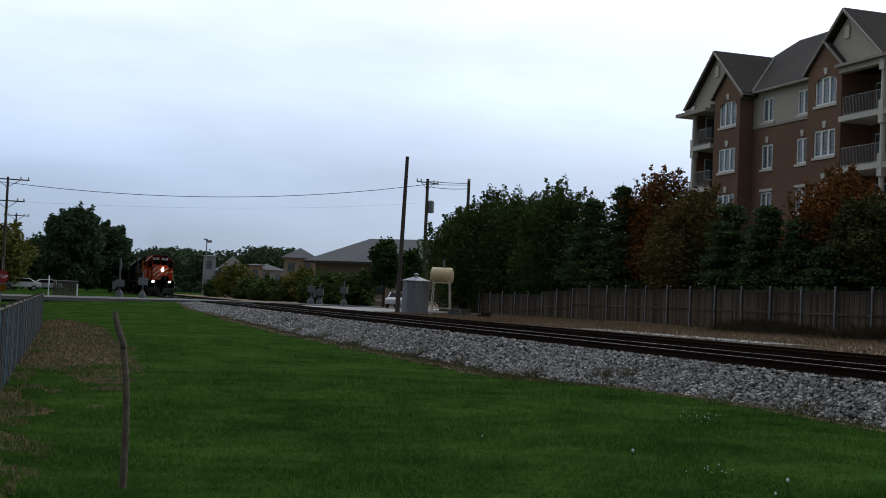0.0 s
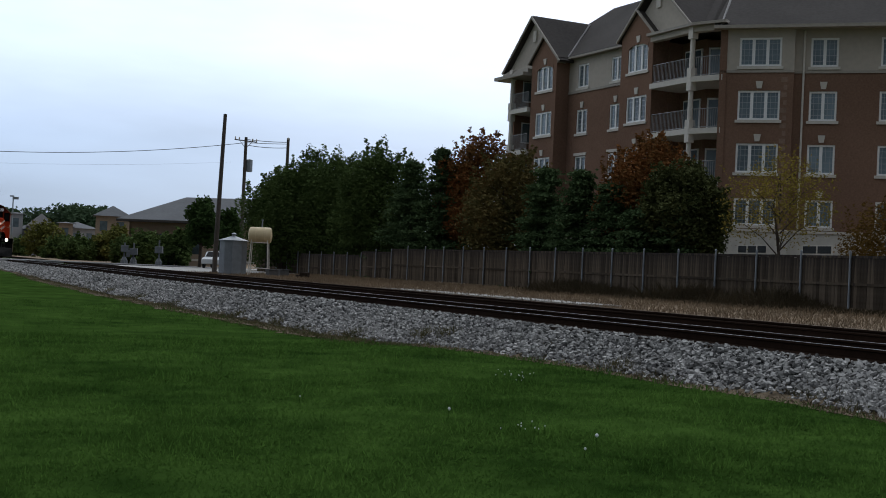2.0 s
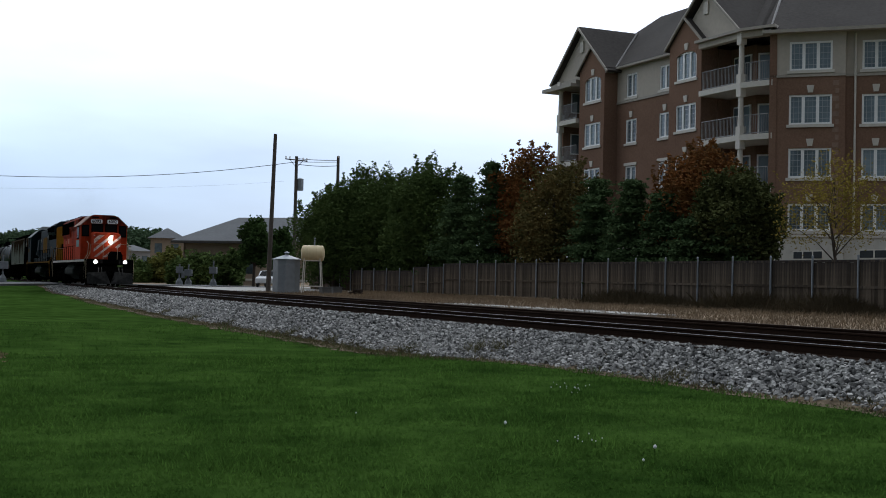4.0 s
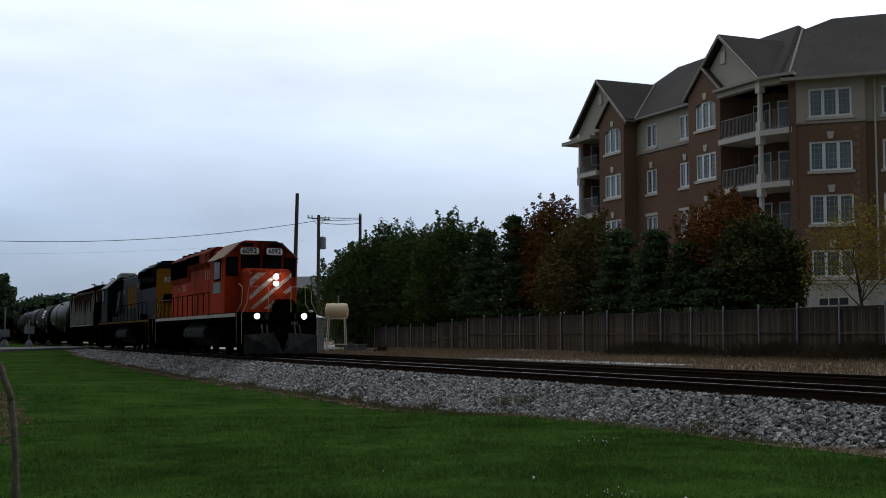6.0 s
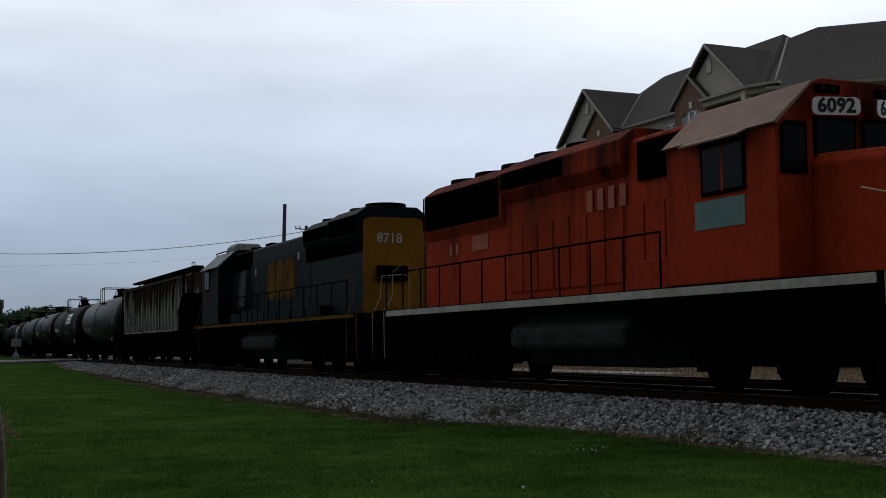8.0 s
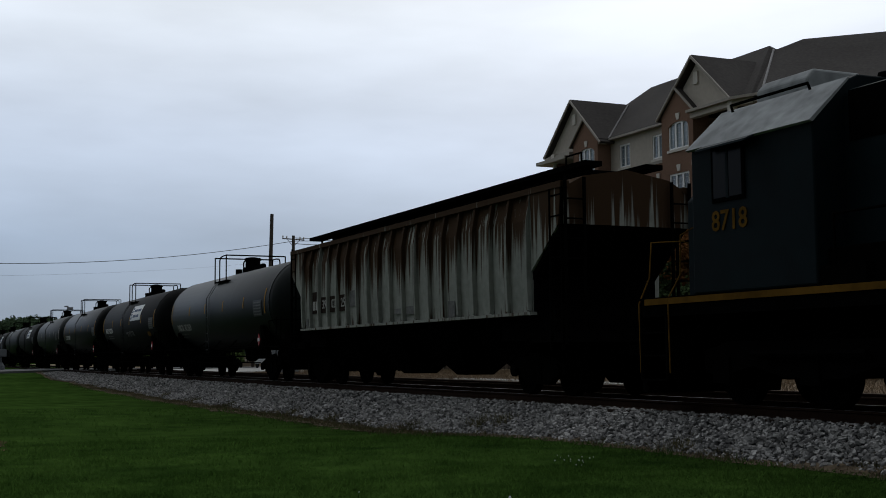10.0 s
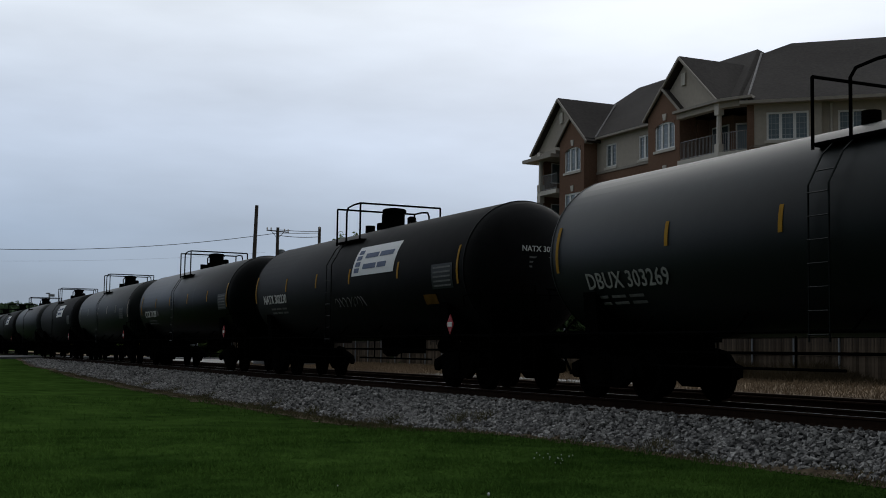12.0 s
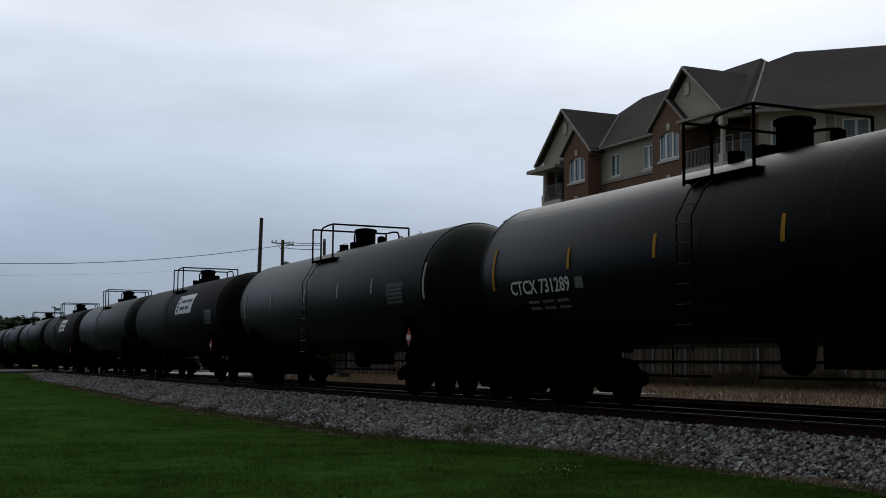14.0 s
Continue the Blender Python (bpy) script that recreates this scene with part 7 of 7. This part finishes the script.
def parked_car(az, dist, turn, mat, label, z=None):
    x, y = at_az(az, dist)
    t = thing("parked_car", label, "car", at=pose(x, y, (ground_z(x, y) + 0.06) if z is None else z, 0, 0, turn))
    prof = [(-2.2, 0.35), (-2.2, 0.75), (-1.9, 0.88), (-1.2, 0.95), (-0.6, 1.38), (0.9, 1.42), (1.6, 1.02), (2.2, 0.95), (2.25, 0.4)]
    part("body", Mesh().prism(prof, "y", -0.85, 0.85), mat, t, bevel=0.08)
    for s in (-1, 1):
        part("window", Mesh().prism([(-1.0, 0.98), (-0.55, 1.32), (0.85, 1.35), (1.4, 1.02)], "y", *sorted((s * 0.855, s * 0.862))), M_WINDARK, t)
        for xw in (-1.4, 1.4):
            w = part("wheel", Mesh().lathe((xw, s * 0.72, 0.32), (0, s, 0), [(0, 0.1), (0, 0.31), (0.15, 0.32), (0.17, 0.2), (0.15, 0.05)], 16), M_TYRE, t)
            part("rim", Mesh().lathe((xw, s * 0.87, 0.32), (0, s, 0), [(0, 0.2), (0.02, 0.17), (0.02, 0.02)], 12), M_GALV, w)
    part("windshield", Mesh().hexa([(-1.25, -0.75, 0.96), (-1.25, 0.75, 0.96), (-1.15, 0.75, 0.96), (-1.15, -0.75, 0.96)], [(-0.64, -0.65, 1.37), (-0.64, 0.65, 1.37), (-0.56, 0.65, 1.37), (-0.56, -0.65, 1.37)]), M_WINDARK, t)


parked_car(16.55, 106, 60, M_CAR, "white parked saloon car beside the metal bin")
parked_car(-0.25, 150, 10, M_CAR, "white saloon car on the road")
parked_car(0.75, 165, 5, material("silver_car_paint", (0.35, 0.36, 0.38), 0.35, 0.3), "silver car on the road")


def crossing_signal(az, dist, turn, arm=True, cross=False, tall=3.3):
    x, y = at_az(az, dist)
    t = thing("crossing_signal", "grey level-crossing signal mast with lamps and control boxes", "signal", "level-crossing signals", pose(x, y, ground_z(x, y) + 0.02, 0, 0, turn))
    part("mast", Mesh().tube([(0, 0, 0), (0, 0, tall)], 0.07, 8).lathe((0, 0, 0), (0, 0, 1), [(0, 0.35), (0.4, 0.3), (0.7, 0.12)], 8), M_SIGNAL, t)
    for s in (-1, 1):
        if cross:
            part("crossbuck", Mesh().box(-0.6, 0.6, -0.02, 0.02, -0.09, 0.09), M_SIGNAL, t, at=pose(0, -0.1, 2.95, 0, s * 45, 0))
        if tall < 3:
            continue
        l = part("lamp", Mesh().lathe((s * 0.38, -0.1, 2.1), (0, -1, 0), [(0, 0.12), (0.1, 0.15), (0.28, 0.16)], 12), M_BLACK, t)
        part("backboard", Mesh().lathe((s * 0.38, -0.08, 2.1), (0, -1, 0), [(0, 0.27), (0.02, 0.27)], 16), M_BLACK, l)
    if arm:
        part("gate_mechanism", Mesh().box(-0.35, 0.35, -0.4, 0.1, 0.9, 1.5), M_SIGNAL, t, "grey gate machine", bevel=0.03)
        part("counterweight", Mesh().box(-0.6, -0.3, -0.45, -0.3, 0.7, 1.35), M_SIGNAL, t)
    else:
        part("relay_box", Mesh().box(-0.32, 0.32, -0.3, 0.2, 1.15, 1.75), M_SIGNAL, t, bevel=0.03)


crossing_signal(3.95, 108, 0)
crossing_signal(4.95, 106, 20, False, tall=2.3)
crossing_signal(13.95, 112, -30, False, tall=2.3)
crossing_signal(12.85, 118, -20, True, tall=2.0)
crossing_signal(12.45, 117, -10, False, tall=2.0)

# ---- the far side of the road ----
def tan_house():
    t = thing("tan_building", "low tan-brick building with a grey hipped roof", "building")
    o, d = Vector((*at_az(12.4, 140), 0)), 0
    x0, y0 = at_az(12.6, 138)
    x1, y1 = at_az(20.5, 128)
    a = (Vector((x1, y1, 0)) - Vector((x0, y0, 0)))
    length = a.length
    a.normalize()
    n = Vector((a.y, -a.x, 0))
    z0, z1 = 0.4, 5.35
    holes = [(3 + 4.2 * k, 4.6 + 4.2 * k, 1.9, 3.9) for k in range(3)]
    part("wall", wall_panel((x0, y0, 0), a, length, z0, z1, holes, 0.3, n), M_TAN, t, "tan brick wall")
    m = Mesh()
    _slab(m, Vector((x0, y0, 0)), a, n, 0.0, 0.3, z0, z1, 14, 0)
    part("wall", m, M_TAN, t)
    for h in holes:
        slab_part("window", (x0, y0, 0), a, n, *h, 0.1, -0.1, M_PANE, t)
    P = lambda u, w, z: Vector((x0, y0, 0)) + a * u - n * w + Vector((0, 0, z))
    rm = Mesh()
    rm.v = [tuple(p) for p in (P(-1, -1, z1), P(length + 1, -1, z1), P(length + 1, 15, z1), P(-1, 15, z1), P(2.7, 7, 8.25), P(length - 3, 7, 8.25))]
    rm.f = [(0, 1, 5, 4), (1, 2, 5), (2, 3, 4, 5), (3, 0, 4), (3, 2, 1, 0)]
    part("roof", rm, M_GREYROOF, t, "grey shingle hip roof")
    fm = Mesh()
    _slab(fm, P(0, 0, 0) - Vector((0, 0, P(0, 0, 0).z)), a, n, -1, length + 1, z1 - 0.25, z1, 0.4, 1.02)
    part("fascia", fm, material("dark_fascia", (0.05, 0.045, 0.04), 0.7), t, "dark fascia board")
    band = Mesh()
    _slab(band, Vector((x0, y0, 0)), a, n, 0, length, 1.2, 1.4, 0.1, 0.05)
    part("band", band, M_TRIM, t)


tan_house()


def far_house(az0, az1, dist, eave, peak, mat, roof, label, gable=False, windows=2, depth=9):
    x0, y0 = at_az(az0, dist)
    x1, y1 = at_az(az1, dist)
    a = Vector((x1 - x0, y1 - y0, 0))
    length = a.length
    a.normalize()
    n = Vector((a.y, -a.x, 0))
    t = thing("far_house", label, "house", "houses beyond the road")
    base = 0.3
    holes = [(length * (k + 0.25) / windows, length * (k + 0.7) / windows, eave - 2.4, eave - 0.8) for k in range(windows)]
    part("wall", wall_panel((x0, y0, 0), a, length, base, eave, holes, depth, n) if not windows else wall_panel((x0, y0, 0), a, length, base, eave, holes, 0.3, n), mat, t)
    m = Mesh()
    _slab(m, Vector((x0, y0, 0)), a, n, 0, length, base, eave, depth, -0.5)
    part("inner_block", m, mat, t)
    for h in holes:
        slab_part("window", (x0, y0, 0), a, n, *h, 0.1, -0.15, M_PANE, t)
    P = lambda u, w, z: tuple(Vector((x0, y0, 0)) + a * u - n * w + Vector((0, 0, z)))
    rm = Mesh()
    e = 0.5
    if gable:
        rm.v = [P(-e, -e, eave), P(length + e, -e, eave), P(length + e, depth, eave), P(-e, depth, eave), P(length / 2, -e, peak), P(length / 2, depth, peak)]
        rm.f = [(0, 4, 5, 3), (4, 1, 2, 5), (0, 1, 4), (2, 3, 5), (3, 2, 1, 0)]
    else:
        rm.v = [P(-e, -e, eave), P(length + e, -e, eave), P(length + e, depth, eave), P(-e, depth, eave), P(length * 0.48, depth / 2, peak), P(length * 0.52, depth / 2, peak)]
        rm.f = [(0, 1, 5, 4), (1, 2, 5), (2, 3, 4, 5), (3, 0, 4), (3, 2, 1, 0)]
    part("roof", rm, roof, t)
    return t


def el_z(el, dist):
    return EYE + dist * math.tan(radians(el))


far_house(11.15, 12.6, 200, el_z(1.66, 200), el_z(2.15, 200), M_TAN, M_GREYROOF, "small square brown-brick house with a pyramid roof", depth=7)
far_house(9.55, 11.2, 230, el_z(1.05, 230), el_z(1.35, 230), M_FARWALL, M_GREYROOF, "low pale commercial building with dark windows", depth=10, windows=3)
far_house(9.6, 10.2, 226, el_z(1.25, 226), el_z(1.32, 226), M_TAN, M_GREYROOF, "low brown-brick shop front", depth=5, windows=1)
far_house(8.35, 9.4, 230, el_z(1.05, 230), el_z(1.62, 230), M_FARWALL, M_FARWALL, "pale gabled house beyond the shrubs", True, depth=10)
far_house(7.55, 8.1, 236, el_z(1.55, 236), el_z(1.62, 236), M_FARWALL, M_GREYROOF, "pale square chapel tower", depth=3, windows=1)
far_house(7.9, 8.6, 238, el_z(0.9, 238), el_z(1.1, 238), M_FARWALL, M_GREYROOF, "low pale annexe beside the chapel tower", depth=6)

lx, ly = at_az(7.66, 210)
fl = thing("flood_light", "tall thin floodlight mast", "street lamp", at=pose(lx, ly, 0.4))
part("mast", Mesh().tube([(0, 0, 0), (0, 0, el_z(2.3, 210) - 0.4)], [0.16, 0.09], 6), M_GALV, fl)
part("lamp_head", Mesh().box(-0.1, 0.8, -0.2, 0.2, el_z(2.3, 210) - 0.9, el_z(2.3, 210) - 0.5).box(-0.5, 0.1, -0.2, 0.2, el_z(2.3, 210) - 0.5, el_z(2.3, 210) - 0.3), M_GALV, fl)

# trees and bushes beyond
FARROW = "trees beyond the road"
tree(*at_az(1.9, 185), el_z(3.12, 185), 4.6, F_FAR, "broad dark green tree beside the crossing", 24000, 0.30, 31, group=FARROW, crown_low=0.02, lumps=22)
tree(*at_az(3.55, 195), el_z(2.5, 195), 3.4, F_FAR, "dark green tree beside the crossing", 14000, 0.30, 32, group=FARROW, crown_low=0.02, lumps=18)
tree(*at_az(0.5, 230), el_z(1.9, 230), 4.5, F_FAR, "dark green tree beside the crossing", 12000, 0.34, 33, group=FARROW, crown_low=0.02)
tree(*at_az(-1.0, 150), el_z(2.0, 150), 3.6, F_OLIVE, "olive-yellow tree beside the road", 5000, 0.26, 34, group=FARROW, crown_low=0.05)
tree(*at_az(-2.6, 150), el_z(2.6, 150), 4.5, F_OLIVE, "olive-yellow tree beside the road", 5000, 0.26, 35, group=FARROW, crown_low=0.05)
tree(*at_az(15.75, 112), el_z(2.3, 112), 1.6, F_GREEN, "small round green tree beside the parking area", 4500, 0.2, 36, group=FARROW, crown_low=0.28)
tree(*at_az(16.9, 110), el_z(1.9, 110), 1.3, F_GREEN, "small round green tree beside the parking area", 2500, 0.2, 37, group=FARROW, crown_low=0.2)
for i, (az, d, el, w, mat) in enumerate(((14.7, 118, 0.75, 1.7, F_DARK), (12.0, 150, 0.85, 2.6, F_OLIVE), (11.2, 158, 0.35, 2.6, F_DARK), (10.4, 150, 0.28, 2.6, F_DARK), (13.2, 130, 0.55, 2.4, F_DARK), (12.6, 134, 0.45, 2.0, F_DARK), (9.0, 180, 0.95, 3.0, F_OLIVE), (9.7, 165, 0.25, 2.6, F_DARK), (8.05, 190, 0.3, 1.6, F_DARK))):
    tree(*at_az(az, d), el_z(el, d), w, mat, "olive-green rounded shrub beyond the road" if mat is F_OLIVE else "dark green rounded shrub beyond the road", 2600, 0.26, 50 + i, group="shrubs beyond the road", crown_low=0.0, name="shrub", lumps=9)


def far_wood():
    """The wooded skyline, too far to count its trees."""
    rng = random.Random(8)
    m = Mesh()
    for i in range(170):
        az = rng.uniform(-6, 20) if i % 5 else rng.uniform(20, 40)
        d = rng.uniform(420, 560)
        if 5.0 < az < 12:
            top = 1.85 + 0.3 * noise.noise((az * 0.9, 0, 0)) + (0.25 if 9.8 < az < 12 else 0)
        else:
            top = 1.05 + 0.3 * noise.noise((az * 0.9, 0, 0))
        x, y = at_az(az, d)
        h = d * math.tan(radians(top)) + EYE
        lumps = [((x + rng.uniform(-4, 4), y + rng.uniform(-4, 4), h * q), (rng.uniform(4.5, 7), rng.uniform(4.5, 7), h * 0.24)) for q in (0.12, 0.3, 0.5, 0.65, 0.76)]
        pts = blob_points(rng, 1300, lumps, 0.35)
        q = leaves(rng, pts, 0.8)
        m.add(q.v, q.f)
    tagged(part("far_wood", m, F_FAR), "hazy wooded skyline far beyond the houses", "woods", kind="stuff")


far_wood()

# the slatted fence on the west side, the stake, the signs
def slat_fence():
    a, b = Vector((-0.42, 13.0)), Vector((0.62, 47.0))
    n = 14
    slat = Mesh().box(-0.006, 0.006, -0.045, 0.045, 0.06, 1.17).data("slat", material("blue_grey_slat", (0.065, 0.090, 0.105), 0.7, spread=0.3, obj_rand=0.8, spec=0.1))
    for i in range(n):
        p, q = a.lerp(b, i / n), a.lerp(b, (i + 1) / n)
        d = (q - p).length
        t = thing("chain_link_fence", "chain-link fence panel with blue-grey privacy slats", "fence", "panels of the slatted fence", pose(p.x, p.y, ground_z(p.x, p.y), 0, 0, -math.degrees(math.atan2(q.x - p.x, q.y - p.y))))
        part("post", Mesh().tube([(0, 0, -0.1), (0, 0, 1.26)], 0.03, 8), M_POLE, t)
        part("top_rail", Mesh().tube([(0, 0, 1.2), (0, d, 1.2)], 0.02, 6), M_POLE, t)
        k = int(d / 0.13)
        for j in range(k):
            o = new("slat", slat)
            o.parent, o.location = t, (random.uniform(-0.01, 0.01), (j + 0.5) * d / k, random.uniform(-0.02, 0.02))
    x, y = at_az(1.9, 112)
    t = thing("chain_link_fence", "far grey chain-link fence panel beside the road", "fence", at=pose(x, y, 0.6, 0, 0, 20))
    for j in range(14):
        part("slat", Mesh().box(-1.6 + j * 0.15, -1.5 + j * 0.15, -0.01, 0.01, 0, 1.25), M_POLE, t)
    part("top_rail", Mesh().tube([(-1.7, 0, 1.27), (0.6, 0, 1.27)], 0.03, 6), M_GALV, t)


slat_fence()


def stake():
    x, y = at_az(4.55, 10.05)
    t = thing("wooden_stake", "crooked weathered wooden stake standing in the lawn", "stake", at=pose(x, y, 0))
    pts = [(0.0, 0, -0.05), (0.0, 0, 0.3), (-0.005, 0, 0.62), (-0.02, 0, 0.86), (-0.045, 0, 1.02), (-0.055, 0, 1.12), (-0.10, 0, 1.24), (-0.125, 0, 1.33), (-0.13, 0, 1.37)]
    part("shaft", Mesh().tube(pts, [0.03, 0.029, 0.027, 0.026, 0.026, 0.027, 0.025, 0.022, 0.014], 9), material("grey_bark", (0.13, 0.105, 0.08), 0.95, spread=0.45, grain=20, stain=4, bump=0.8, bump_scale=60), t, smooth=True)
    part("knot", Mesh().lathe((-0.055, -0.02, 1.10), (0.5, -0.8, 0.2), [(0, 0.02), (0.015, 0.02), (0.022, 0.008)], 8), M_BARK, t)


stake()


def stop_sign():
    x, y = at_az(-1.0, 88)
    t = thing("stop_sign", "red octagonal stop sign over a small yellow plate", "road sign", at=pose(x, y, ground_z(x, y)))
    part("post", Mesh().tube([(0, 0.03, 0), (0, 0.03, 3.0)], 0.035, 6), M_GALV, t)
    z = el_z(0.22, 88) - ground_z(x, y)
    face = part("face", Mesh().prism([(0.45 * math.cos(radians(22.5 + 45 * k)), z + 0.45 * math.sin(radians(22.5 + 45 * k))) for k in range(8)], "y", -0.01, 0.01), M_PLACARD, t, "red octagonal face")
    lettering("word", "STOP", 0.30, M_SIGN, face, pose(0, -0.016, z, 90, 0, 0), "white word", 0.006)
    part("plate", Mesh().box(-0.32, 0.32, -0.012, 0.012, z - 0.95, z - 0.52), M_YELLOW, t, "yellow plate")


stop_sign()


def marker_post(az, d, h, label, mat):
    x, y = at_az(az, d)
    t = thing("marker_post", label, "post", at=pose(x, y, ground_z(x, y)))
    part("shaft", Mesh().tube([(0, 0, -0.05), (0, 0, h)], 0.05, 8), mat, t)
    part("cap", Mesh().lathe((0, 0, h), (0, 0, 1), [(0, 0.055), (0.05, 0.05), (0.08, 0.01)], 8), mat, t)


marker_post(2.15, 104, 0.95, "short white marker post beside the road", M_SIGN)
marker_post(0.95, 100, 1.5, "slim white marker post beside the road", M_SIGN)


def dandelion():
    rng = random.Random(17)
    heads = [(27.33, 12.65, 1.0), (34.1, 11.07, 1.0), (33.6, 10.3, 0.7), (20.5, 13.5, 0.5)]
    heads += [(rng.gauss(30.2, 0.45), rng.gauss(16.8, 0.35), rng.uniform(0.3, 0.55)) for _ in range(16)]      # a patch of small pale flowers
    heads += [(rng.gauss(30.9, 0.5), rng.gauss(11.6, 0.25), rng.uniform(0.3, 0.5)) for _ in range(9)]
    for az, d, k in heads:
        x, y = at_az(az, d)
        t = thing("clover_flower", "white seed head on a thin stalk in the lawn" if k > 0.6 else "tiny pale clover flower in the lawn", "flower", "seed heads in the lawn", pose(x, y, ground_z(x, y) - 0.04))
        part("stalk", Mesh().tube([(0, 0, 0), (0.01, 0, 0.13)], 0.003, 4), M_BLADE, t)
        part("head", Mesh().lathe((0.01, 0, 0.12), (0, 0, 1), [(0, 0.003), (0.008 * k, 0.012 * k), (0.02 * k, 0.016 * k), (0.032 * k, 0.011 * k), (0.038 * k, 0.003)], 8), M_SIGN, t)


dandelion()


def motions():
    """The whole train rolls by at a steady pace along the slightly curved line."""
    ts = [0.5 * k for k in range(29)]
    fs = np.interp(ts, [t for t, _ in FRONT], [y for _, y in FRONT])
    for car, back, turn in CARS:
        rows = []
        for t, f in zip(ts, fs):
            y = float(f) + back
            yaw = -math.degrees(math.atan(2 * 7.8e-5 * max(0.0, y)))
            rows.append((t, pose(TRACK_X + bend(y), y, RAIL_Z, 0, 0, yaw + turn)))
        walk(car, rows)


motions()
